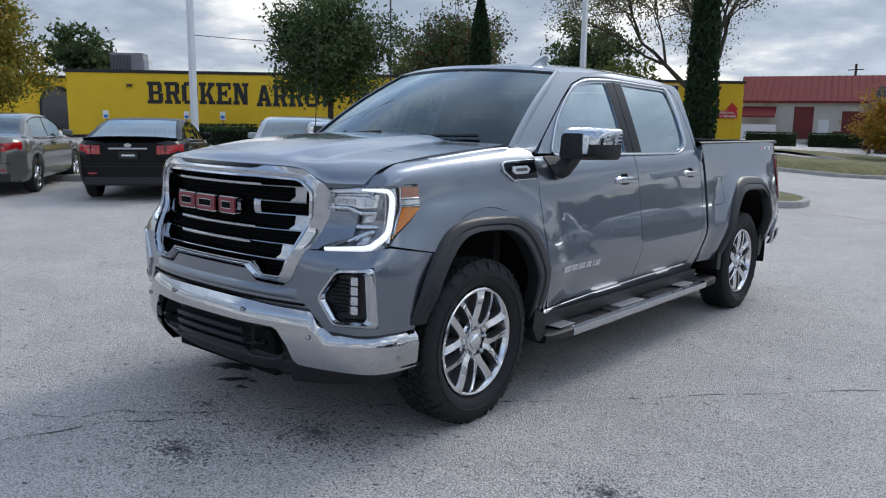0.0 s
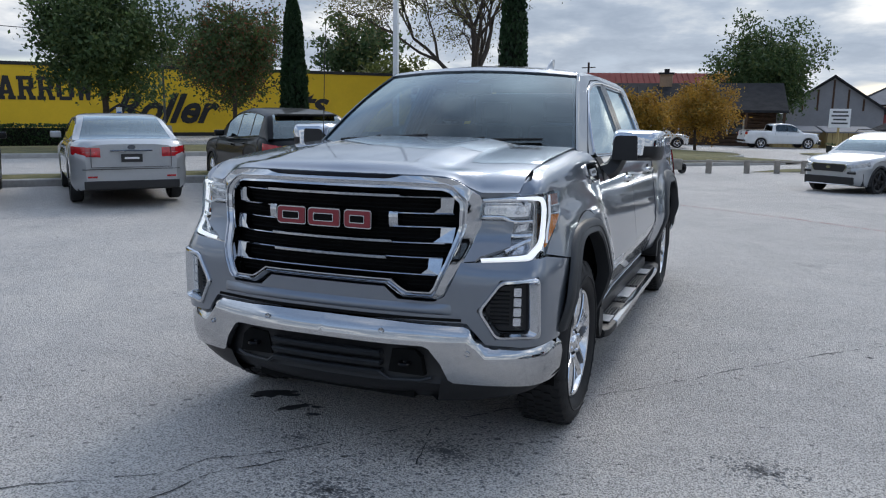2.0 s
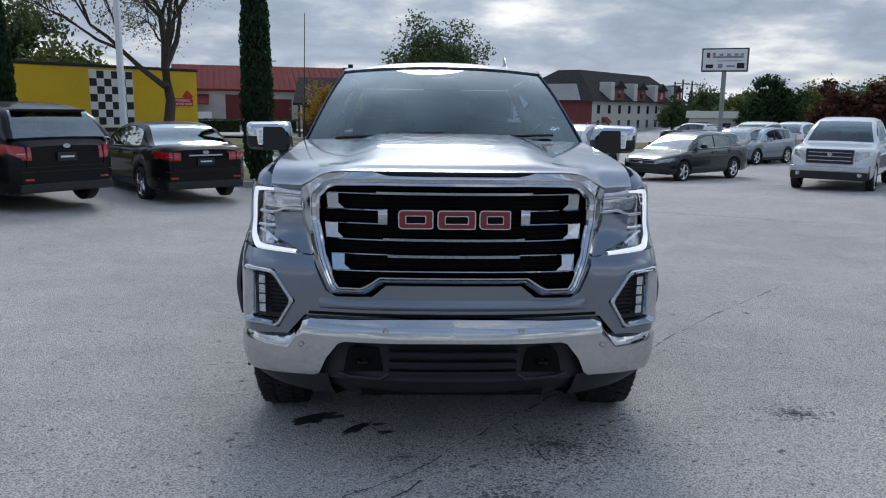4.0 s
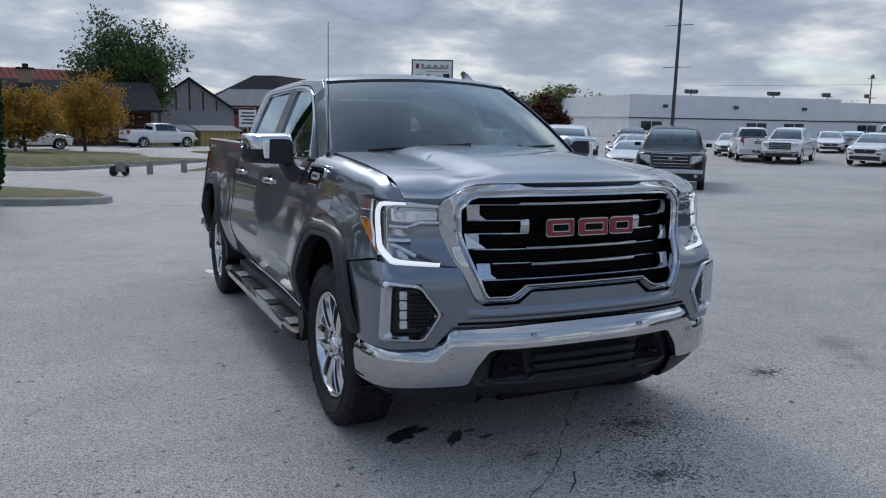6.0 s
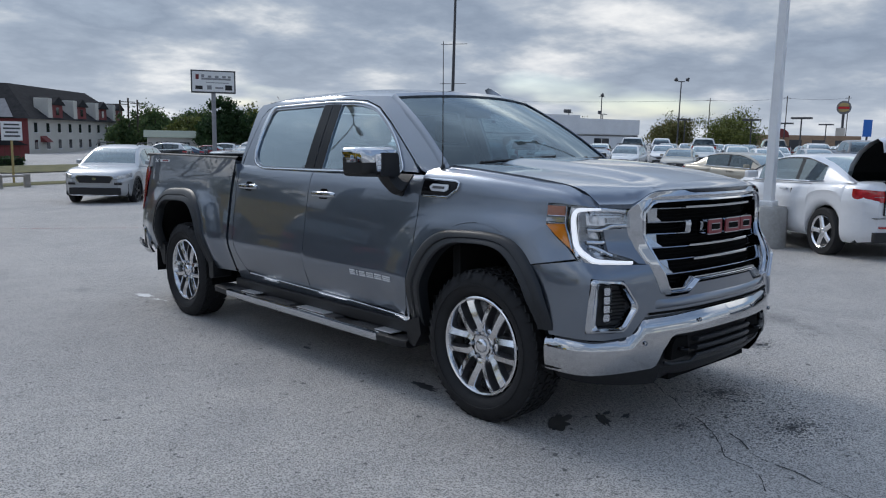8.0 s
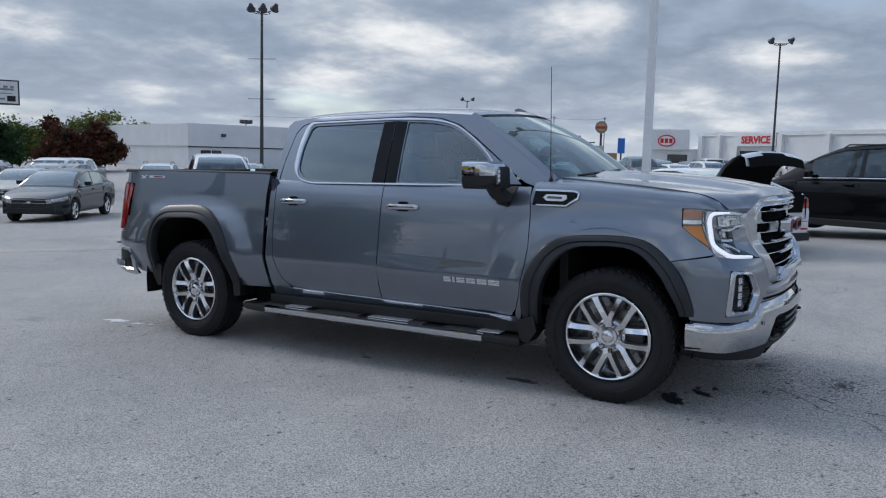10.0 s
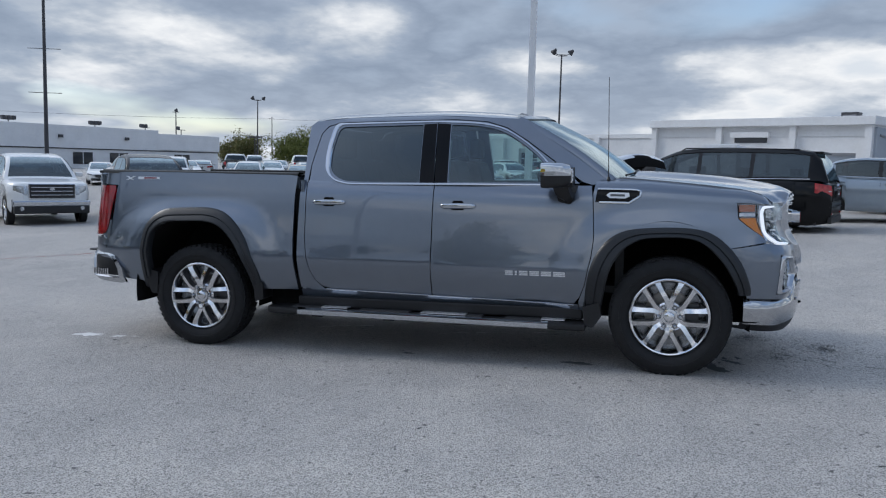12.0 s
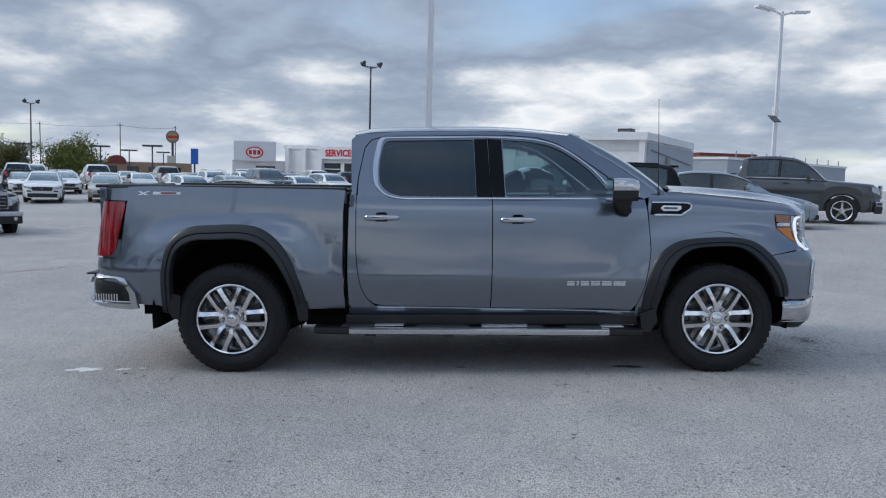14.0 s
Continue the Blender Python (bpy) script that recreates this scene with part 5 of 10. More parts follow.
# ---- running boards ----
for s in (1, -1):
    rows = []
    for y, k in ((0.555, 0.4), (0.60, 0.85), (0.70, 1.0), (1.4, 1.0), (2.2, 1.0), (2.92, 1.0), (3.02, 0.8), (3.075, 0.35)):
        zt = 0.345 + 0.016 * (y - 0.5) / 2.5
        x1 = 0.965 + 0.045 * k
        rows.append([(s * 0.83, y, zt), (s * (x1 - 0.02), y, zt), (s * (x1 - 0.004), y, zt - 0.008), (s * x1, y, zt - 0.022), (s * (x1 - 0.004), y, zt - 0.046), (s * (x1 - 0.03), y, zt - 0.058), (s * 0.84, y, zt - 0.05)])
    board = loft("running_board", rows, M["black"], truck, "black running board with bright edge strip", smooth=35, caps=True)[0]
    rows = []
    for y in (0.815, 0.818, 1.5, 2.2, 2.802, 2.806):
        zt = 0.345 + 0.016 * (y - 0.5) / 2.5
        k = 0.003 if 0.816 < y < 2.805 else -0.004
        rows.append([(s * (0.985), y, zt + k), (s * (1.008 + k), y, zt - 0.005), (s * (1.011 + k), y, zt - 0.024), (s * (1.006 + k), y, zt - 0.048), (s * 0.985, y, zt - 0.05)])
    loft("board_strip", rows, M["chrome"], board, "brushed bright edge strip", smooth=35, caps=True)
    for k in range(4):
        y0 = 0.72 + 0.575 * k
        zt = 0.349 + 0.016 * (y0 - 0.3) / 2.5
        prof = []
        for j in range(6):
            prof += [(s * (0.862 + 0.020 * j), zt - 0.002), (s * (0.864 + 0.020 * j), zt + 0.006), (s * (0.874 + 0.020 * j), zt + 0.006), (s * (0.876 + 0.020 * j), zt - 0.002)]
        bm = prism(prof + [(s * 0.982, zt - 0.008), (s * 0.862, zt - 0.008)], y0 + 0.02, y0 + 0.42)
        part("step_pad", bm, M["pad"], board)
    for y0, y1 in ((0.70, 0.87), (1.44, 1.79), (2.39, 2.61)):
        zt = 0.351 + 0.016 * (y0 - 0.3) / 2.5
        part("step_plate", box(min(s * 0.835, s * 0.98), max(s * 0.835, s * 0.98), y0, y1, zt + 0.004, zt + 0.009), M["plate"], board, "bright metal step plate")
    for y in (0.85, 1.42, 2.0, 2.6):
        part("step_bracket", prism([(0.70, 0.40), (0.88, 0.325), (0.98, 0.31), (0.98, 0.29), (0.86, 0.30), (0.70, 0.36)], y, y + 0.09), M["black"], board) if s > 0 else part("step_bracket", prism([(-0.70, 0.40), (-0.88, 0.325), (-0.98, 0.31), (-0.98, 0.29), (-0.86, 0.30), (-0.70, 0.36)], y, y + 0.09), M["black"], board)
    # inner sill under the body
    part("sill_cover", box(min(s * 0.80, s * 0.905), max(s * 0.80, s * 0.905), 0.58, 2.84, 0.36, 0.44), M["black"], truck, bevel=0.01)

# thin bright line along the doors' foot
ribbon("sill_strip", [(0.64, 0.468), (1.2, 0.480), (1.715, 0.490), (2.2, 0.499), (2.60, 0.506)], surf("door"), 0.012, M["chrome"], 0.006, closed=False, thick=0.003)

# ---- mirrors, handles, vents, lettering bars ----
def build_mirror(s):
    def row(y, x0, x1, z0, z1, r):
        pts = rounded([(x0, z0, r), (x1, z0 + 0.012, r), (x1 + 0.004, z1 - 0.006, r), (x0 + 0.01, z1, r)], 4)
        return [(s * a, y, b) for a, b in pts]

    cap = [row(0.650, 0.975, 1.155, 1.355, 1.455, 0.03), row(0.660, 0.952, 1.183, 1.332, 1.478, 0.035), row(0.70, 0.942, 1.203, 1.318, 1.492, 0.035), row(0.78, 0.942, 1.214, 1.312, 1.496, 0.03), row(0.848, 0.945, 1.216, 1.312, 1.496, 0.03)]
    head = loft("mirror", cap, M["black"], truck, "door mirror with chrome top cap", caps=True, smooth=45)[0]

    top = []
    for rw in cap:
        c = Vector((s * 1.075, rw[0][1], 1.41))
        top.append([(c.x + (x - c.x) * 1.018, y - 0.003 if y < 0.8 else y, max(1.405 + (0.03 if abs(x) < 1.06 and y < 0.70 else 0.0), 1.41 + (z - 1.41) * 1.04)) for x, y, z in rw])
    loft("mirror_cap", top, M["chrome"], head, "chrome mirror cap", caps=True, smooth=45)
    panel = rounded([(s * 0.952, 1.322, 0.02), (s * 1.098, 1.324, 0.012), (s * 1.092, 1.462, 0.012), (s * 0.962, 1.462, 0.03)])
    part("front_panel", prism(panel, 0.640, 0.70), M["black"], head, "flat black front panel", bevel=0.008)
    part("mirror_glass", box(min(s * 0.965, s * 1.19), max(s * 0.965, s * 1.19), 0.846, 0.852, 1.330, 1.480), M["chrome"], head)
    part("marker_lamp", prism(rounded([(s * 1.085, 1.355, 0.01), (s * 1.125, 1.352, 0.01), (s * 1.135, 1.45, 0.01), (s * 1.09, 1.455, 0.01)]), 0.641, 0.67), M["led"], head, bevel=0.004)
    for k in range(3):
        part("marker_cell", box(min(s * 1.098, s * 1.118), max(s * 1.098, s * 1.118), 0.637, 0.645, 1.366 + 0.027 * k, 1.386 + 0.027 * k), M["drl_dim"], head)
    rows = []
    for t in np.linspace(0, 1, 8):
        c = Vector((1.00, 0.745, 1.345)).lerp(Vector((0.915, 0.690, 1.235)), t)
        c.z -= 0.03 * math.sin(t * math.pi)
        w = 0.055 - 0.01 * t
        h = 0.032 + 0.02 * t
        rows.append([(s * (c.x + 0.016), c.y - w, c.z + 0.0), (s * (c.x + 0.028), c.y, c.z - h * 0.5), (s * (c.x + 0.016), c.y + w, c.z), (s * (c.x - 0.03), c.y + w, c.z + h), (s * (c.x - 0.045), c.y, c.z + h * 1.2), (s * (c.x - 0.03), c.y - w, c.z + h)])
    loft("mirror_arm", rows, M["black"], head, caps=True, smooth=50)
    foot = rounded([(0.625, 1.330, 0.01), (0.79, 1.330, 0.03), (0.765, 1.215, 0.02), (0.67, 1.195, 0.02)])
    f = surf("door")
    sheet("mirror_foot", foot, f, M["black"], head, step=0.05, sides=(s,), lift=0.006, depth=0.02)


M["drl_dim"] = material("clear_marker", (0.80, 0.81, 0.82), 0.2)
for s in (1, -1):
    build_mirror(s)

f_door = surf("door")
for y0 in (1.375, 2.418):
    z = 1.178 + 0.018 * (y0 - 1.375)
    for s in (1, -1):
        rows = []
        for y, k in ((0.0, 0.2), (0.012, 0.7), (0.03, 1.0), (0.13, 1.0), (0.235, 1.0), (0.255, 0.7), (0.268, 0.2)):
            p = f_door(y0 + y, z)
            b = float(p[0]) + 0.010 + 0.022 * k * math.sin(math.pi * min(1, max(0, y / 0.268)) * 0.5 + 0.4)
            h = 0.008 + 0.0125 * k
            rows.append([(s * (b - 0.012), y0 + y, z + h), (s * b, y0 + y, z + h * 0.7), (s * (b + 0.004), y0 + y, z), (s * b, y0 + y, z - h * 0.7), (s * (b - 0.012), y0 + y, z - h)])
        handle = loft("door_handle", rows, M["chrome"], truck, "chrome pull handle", caps=True, smooth=45)[0]
        # flat near-black sheet, painted as the shade in the handle's hollow
        cup = rounded([(y0 + 0.085, z - 0.032, 0.02), (y0 + 0.19, z - 0.032, 0.02), (y0 + 0.18, z + 0.038, 0.02), (y0 + 0.095, z + 0.038, 0.02)])
        sheet("handle_recess", cup, f_door, M["liner"], handle, step=0.05, sides=(s,), lift=0.0025, depth=0.002)

# side vents on the fenders
ff = surf("fender")
vent = [(0.500, 1.200), (0.485, 1.285), (0.215, 1.287), (0.185, 1.278), (0.190, 1.245), (0.265, 1.200)]
sheet("fender_vent", [(a, b + 0.002) for a, b in vent], ff, M["gloss_black"], truck, step=0.05, sides=LR, lift=0.004, depth=0.006, label="gloss-black fender vent with chrome frame")
ribbon("vent_trim", resample([vent[1], vent[2], vent[3], vent[4], vent[5], vent[0]], 0.03)[:-3], ff, 0.016, M["chrome"], 0.006, closed=False)
plate = [(0.40, 1.226), (0.29, 1.226), (0.262, 1.240), (0.266, 1.262), (0.40, 1.262), (0.425, 1.244)]
sheet("vent_plate", plate, ff, M["name_silver"], truck, step=0.04, sides=LR, lift=0.011, depth=0.006)
sheet("vent_plate_bar", [(0.395, 1.238), (0.295, 1.238), (0.295, 1.251), (0.395, 1.251)], ff, M["alloy_dark"], truck, step=0.04, sides=LR, lift=0.0125, depth=0.002)

# name bars on the doors: plain bright bars
for y0, y1 in ((1.138, 1.082), (1.066, 1.050), (1.034, 0.972), (0.958, 0.888), (0.874, 0.800), (0.786, 0.698)):
    for z0, z1 in ((0.679, 0.688), (0.692, 0.699), (0.703, 0.712)):
        sheet("name_bar", [(y0, z0), (y1, z0), (y1, z1), (y0, z1)], f_door, M["name_silver"], truck, step=0.05, sides=LR, lift=0.004, depth=0.004)
fb = surf("bed")
for pts in ([(4.43, 1.368), (4.405, 1.368), (4.33, 1.398), (4.355, 1.398)], [(4.43, 1.398), (4.405, 1.398), (4.35, 1.368), (4.375, 1.368)], [(4.31, 1.372), (4.10, 1.372), (4.10, 1.392), (4.31, 1.394)]):
    sheet("bed_badge", pts, fb, M["name_silver"], truck, step=0.05, sides=LR, lift=0.004, depth=0.003)
sheet("bed_badge_fill", [(4.25, 1.377), (4.13, 1.377), (4.13, 1.388), (4.25, 1.389)], fb, M["badge_red"], truck, step=0.05, sides=LR, lift=0.006, depth=0.002)

# ---- bed, tail ----
for s in (1, -1):
    rows = []
    for y in (2.84, 3.3, 3.9, 4.5, 4.66):
        z = 1.408 + 0.016 * (y - 2.85)
        rows.append([(s * 0.875, y, z - 0.01), (s * 0.868, y, z + 0.012), (s * 0.845, y, z + 0.020), (s * 0.77, y, z + 0.016), (s * 0.765, y, z - 0.02)])
    loft("bed_rail_cap", rows, M["black"], truck, "black bed-rail cap", closed=False, smooth=40)
    part("bed_wall", box(min(s * 0.76, s * 0.79), max(s * 0.76, s * 0.79), 2.84, 4.68, 1.09, 1.41), BODY, truck)
part("bed_floor", box(-0.78, 0.78, 2.84, 4.70, 1.06, 1.10), M["black"], truck)
part("bed_front_wall", box(-0.86, 0.86, 2.83, 2.86, 0.60, 1.39), BODY, truck)
part("bed_front_cap", box(-0.82, 0.82, 2.825, 2.875, 1.392, 1.412), M["black"], truck, bevel=0.006)
# a near-black filler gives the shade between cab and bed
gap = box(-0.90, 0.90, 2.80, 2.845, 0.50, 1.30)
part("cab_gap", gap, M["liner"], truck)
tailgate = box(-0.76, 0.76, 4.72, 4.78, 0.80, 1.43)
part("tailgate", tailgate, BODY, truck, bevel=0.015)
part("tailgate_spoiler", box(-0.74, 0.74, 4.70, 4.82, 1.425, 1.450), M["black"], truck, bevel=0.01)
part("tailgate_handle", box(-0.13, 0.13, 4.778, 4.786, 1.20, 1.28), M["gloss_black"], truck, bevel=0.004)
lamp = [(u_of_y(4.64), 0.905), (u_of_y(4.605), 0.92), (4.585, 0.965), (4.570, 1.03), (4.522, 1.29), (4.525, 1.318), (PU[-1] - 0.02, 1.318), (PU[-1] - 0.04, 0.90)]
tl = sheet("tail_lamp", lamp, fb, M["red_lens"], truck, step=0.03, sides=LR, lift=0.010, depth=0.03, label="red wraparound tail lamp")
for s, o in zip(LR, tl):
    sheet("tail_lamp_trim", [(4.553, 1.03), (4.568, 1.03), (4.524, 1.29), (4.508, 1.325), (PU[-1] - 0.03, 1.335), (PU[-1] - 0.03, 1.318), (4.530, 1.312)], fb, M["gloss_black"], o, step=0.03, sides=(s,), lift=0.005, depth=0.01)
sheet("tail_corner", [(4.556, 0.893), (u_of_y(4.66), 0.893), (u_of_y(4.607), 0.918), (4.582, 0.968), (4.566, 1.03), (4.545, 1.03)], fb, BODY, truck, step=0.05, sides=LR, lift=0.003)
sheet("tail_corner", [(u_of_y(4.60), 0.60), (u_of_y(4.60), 0.885), (PU[-1], 0.885), (PU[-1], 0.60)], fb, BODY, truck, step=0.05, sides=LR)
RB = [(0, 4.905), (0.35, 4.90), (0.62, 4.885), (0.80, 4.855), (0.905, 4.79), (0.955, 4.69), (0.978, 4.56), (0.982, 4.42)]
_rs, _rx, _ry = arc_table(RB, 200)


def rear_bumper_f(u, z):
    u, z = np.asarray(u, float), np.asarray(z, float)
    x, y = np.interp(u, _rs, _rx), np.interp(u, _rs, _ry)
    o = -0.03 * smoothstep(0.70, 0.78, z) - 0.03 * smoothstep(0.56, 0.50, z)
    return np.stack([x + o * smoothstep(0.3, 0.9, x / 0.96), y + o * smoothstep(4.5, 4.9, y), z], -1)


def ru(y):
    return float(np.interp(-y, -_ry, _rs))


shape = [(0, 0.765), (ru(4.62), 0.765), (ru(4.53), 0.745), (ru(4.44), 0.62), (ru(4.425), 0.50), (ru(4.47), 0.490), (ru(4.80), 0.515), (0, 0.53)]
cut = [(ru(4.600), 0.735), (ru(4.535), 0.705), (ru(4.488), 0.62), (ru(4.480), 0.535), (ru(4.83), 0.550), (ru(4.85), 0.735)]
sheet("rear_bumper", shape, rear_bumper_f, M["bumper_chrome"], truck, holes=[cut], step=0.05, sides=LR, label="chrome rear bumper with corner step", out=(0, 3.0, 0.6))
sheet("corner_step", cut, rear_bumper_f, M["black"], truck, step=0.05, sides=LR, lift=-0.03, depth=0, out=(0, 3.0, 0.6))
for s in (1, -1):
    bm = bmesh.new()
    for k in range(9):
        p = rear_bumper_f(ru(4.57 + 0.022 * k), 0.60)
        box(s * float(p[0]) - 0.02, s * float(p[0]) + 0.002, float(p[1]) - 0.003, float(p[1]) + 0.006, 0.565, 0.618, bm)
    part("step_teeth", bm, M["alloy"], truck)
    part("bumper_pad", box(min(s * 0.3, s * 0.86), max(s * 0.3, s * 0.86), 4.70, 4.86, 0.755, 0.768), M["black"], truck, bevel=0.004)

# ---- cowl, wipers, fin, antenna ----
rows = []
for x in np.linspace(-0.80, 0.80, 21):
    y0, y1 = float(HOOD_YC(x)), float(ws_f(x, 0.02)[1])
    rows.append([(x, y0 - 0.04, 1.365), (x, (y0 + y1) / 2, 1.362), (x, y1 + 0.02, 1.380)])
loft("cowl", rows, M["black"], truck, closed=False)
for x0, x1 in ((-0.62, -0.02), (0.02, 0.62)):
    path = [tuple(np.array(ws_f(x, s)) + [0, -0.012, 0.014]) for x, s in zip(np.linspace(x0, x1, 10), np.linspace(0.02, 0.075, 10))]
    part("wiper", tube(path, 0.008, 6), M["black"], truck, smooth=40)
    part("wiper_arm", tube([tuple(np.array(ws_f(x0 - 0.05 if x0 > -0.3 else x0 + 0.1, -0.03)) + [0, -0.02, 0.01]), tuple(np.array(ws_f((x0 + x1) / 2, 0.05)) + [0, -0.014, 0.022])], 0.009, 6), M["black"], truck, smooth=40)
fin = []
for t in np.linspace(0, 1, 7):
    y = 1.08 + 0.17 * t
    h = 0.070 * math.sin(min(1, t * 1.15) * 1.45) ** 1.3 * (1 if t < 0.95 else 0.75)
    w = 0.026 * (0.35 + 0.65 * math.sin(math.pi * min(1, 0.15 + t * 0.8)))
    z = float(roof_f(0.43, (y - 1.05) / 1.75)[2]) - 0.004
    fin.append([(0.43 - w, y, z), (0.43 - w * 0.35, y + 0.03 * t, z + h * 0.55), (0.43 - 0.004, y + 0.05 * t, z + h + 0.005), (0.43 + 0.004, y + 0.05 * t, z + h + 0.005), (0.43 + w * 0.35, y + 0.03 * t, z + h * 0.55), (0.43 + w, y, z)])
loft("roof_fin", fin, BODY, truck, closed=False, caps=True, smooth=50)
part("antenna", tube([(-0.815, 0.415, 1.36), (-0.812, 0.418, 1.50), (-0.802, 0.425, 2.10)], 0.0028, 8, taper=[0.0045, 0.003, 0.002]), M["black"], truck, smooth=40)
part("antenna_base", lathe([(0.016, 1.355), (0.014, 1.375), (0.006, 1.395), (0.0, 1.396)], 14, axis="z"), M["black"], truck).location = (-0.815, 0.415, 0)

# ---- cabin ----
part("cabin_floor", box(-0.80, 0.80, 0.35, 2.74, 0.55, 0.60), M["trim"], truck)
rows = []
for x in np.linspace(-0.76, 0.76, 15):
    q = 1 - (x / 0.8) ** 2
    rows.append([(x, 0.26 + 0.1 * (1 - q), 1.36), (x, 0.48, 1.385), (x, 0.72, 1.375), (x, 0.83, 1.31), (x, 0.82, 1.10), (x, 0.78, 0.80)])
loft("dashboard", rows, M["trim"], truck, closed=False, smooth=40)
part("bulkhead", box(-0.78, 0.78, 0.30, 0.36, 0.55, 1.34), M["trim"], truck)
ring = [(0.37 + 0.185 * math.cos(a), 1.02 + 0.075 * math.sin(a), 1.24 + 0.17 * math.sin(a)) for a in np.linspace(0, math.tau, 29)]
part("steering_wheel", tube(ring, 0.015, 8, caps=False), M["trim"], truck, smooth=40)
part("steering_column", tube([(0.37, 1.03, 1.23), (0.37, 0.80, 1.15)], 0.045, 10), M["trim"], truck, smooth=40)
part("steering_spoke", box(0.20, 0.54, 1.005, 1.03, 1.215, 1.255), M["trim"], truck, bevel=0.008)
for x, y in ((0.40, 1.42), (-0.40, 1.42), (0.40, 2.36), (-0.40, 2.36)):
    part("seat_cushion", box(x - 0.26, x + 0.26, y - 0.38, y + 0.12, 0.82, 0.98), M["seat"], truck, bevel=0.05)
    bm = box(x - 0.26, x + 0.26, y + 0.02, y + 0.17, 0.90, 1.52)
    for v in bm.verts:
        v.co.y += (v.co.z - 0.9) * 0.28
        v.co.x = x + (v.co.x - x) * (1 - 0.22 * max(0, v.co.z - 1.0))
    part("seat_back", bm, M["seat"], truck, bevel=0.05)
    bm = box(x - 0.13, x + 0.13, y + 0.20, y + 0.30, 1.54, 1.72)
    part("headrest", bm, M["seat"], truck, bevel=0.04)
part("rear_view_mirror", box(-0.12, 0.12, 0.93, 0.955, 1.70, 1.77), M["trim"], truck, bevel=0.012)
part("headliner", box(-0.60, 0.60, 1.12, 2.74, 1.805, 1.825), M["seat"], truck)
for s in (1, -1):
    part("door_trim", box(min(s * 0.80, s * 0.83), max(s * 0.80, s * 0.83), 0.62, 2.70, 0.58, 1.33), M["trim"], truck)
# a small paper tag behind the glass
tag = [tuple(np.array(ws_f(x, s)) + [0, 0.012, -0.012]) for x, s in ((-0.07, 0.80), (0.07, 0.80), (0.07, 0.84), (-0.07, 0.84))]
raw("glass_tag", tag, [(0, 1, 2, 3)], M["white"], truck)

# ---- parked vehicles ----
def fleet_paint():
    """Paint of far parked cars: the colour is drawn from a short list for each car."""
    m = bpy.data.materials.new("fleet_paint")
    m.use_nodes = True
    w = Nodes(m.node_tree)
    b = w.n("BsdfPrincipled")
    info = w.n("ObjectInfo")
    col = w.ramp(info.outputs["Random"], [(0.0, (0.75, 0.75, 0.74)), (0.26, (0.36, 0.37, 0.38)), (0.42, (0.09, 0.095, 0.10)), (0.56, (0.015, 0.015, 0.017)), (0.70, (0.72, 0.72, 0.72)), (0.84, (0.30, 0.27, 0.21)), (0.90, (0.16, 0.012, 0.014)), (0.94, (0.05, 0.075, 0.12))], "CONSTANT")
    w.put(b, "Base Color", col), w.put(b, "Roughness", 0.32), w.put(b, "Coat Weight", 1.0), w.put(b, "Coat Roughness", 0.04), w.put(b, "Metallic", 0.25), w.put(b, "Specular IOR Level", 0.2)
    w.put(w.n("OutputMaterial"), "Surface", b.outputs[0])
    return m


M["fleet"] = fleet_paint()
M["car_glass"] = glass("car_glass", (0.42, 0.48, 0.50), 0.55, shine=0.08, rise=2.2)
M["car_dark"] = material("car_dark_trim", (0.012, 0.012, 0.013), 0.5, vary=0.2, scale=20.0)
M["clear_lamp"] = material("headlamp_glass", (0.46, 0.48, 0.50), 0.12, 0.5, coat=1.0, vary=0.5, scale=22.0)
M["car_red"] = material("car_tail_lens", (0.40, 0.010, 0.014), 0.12, coat=1.0, vary=0.5, scale=14.0)
M["pillar"] = material("car_black_pillar", (0.008, 0.008, 0.009), 0.18, spec=0.4)
M["rim_dark"] = material("dark_alloy", (0.03, 0.03, 0.032), 0.3, 0.8, vary=0.2, scale=20.0)
M["cabin"] = material("car_cabin", (0.03, 0.03, 0.032), 0.9, vary=0.2)
PAINT = {
    "silver": paint("silver_paint", (0.43, 0.44, 0.45), 0.5),
    "white": paint("white_paint", (0.78, 0.78, 0.77)),
    "black": paint("black_paint", (0.0020, 0.0023, 0.0030), rough=0.45, coat=0.4),
    "ink": paint("ink_black_paint", (0.004, 0.004, 0.005), rough=0.4, coat=0.7),
    "pearl": paint("pearl_silver_paint", (0.74, 0.75, 0.77), 0.2),
    "grey": paint("warm_grey_paint", (0.17, 0.165, 0.15), 0.5),
    "dark": paint("dark_green_grey_paint", (0.008, 0.014, 0.016)),
    "tan": paint("tan_paint", (0.36, 0.33, 0.27), 0.4),
    "steel": paint("steel_grey_paint", (0.075, 0.08, 0.085), 0.5),
    "blue": paint("pale_blue_paint", (0.28, 0.33, 0.38), 0.5),
}


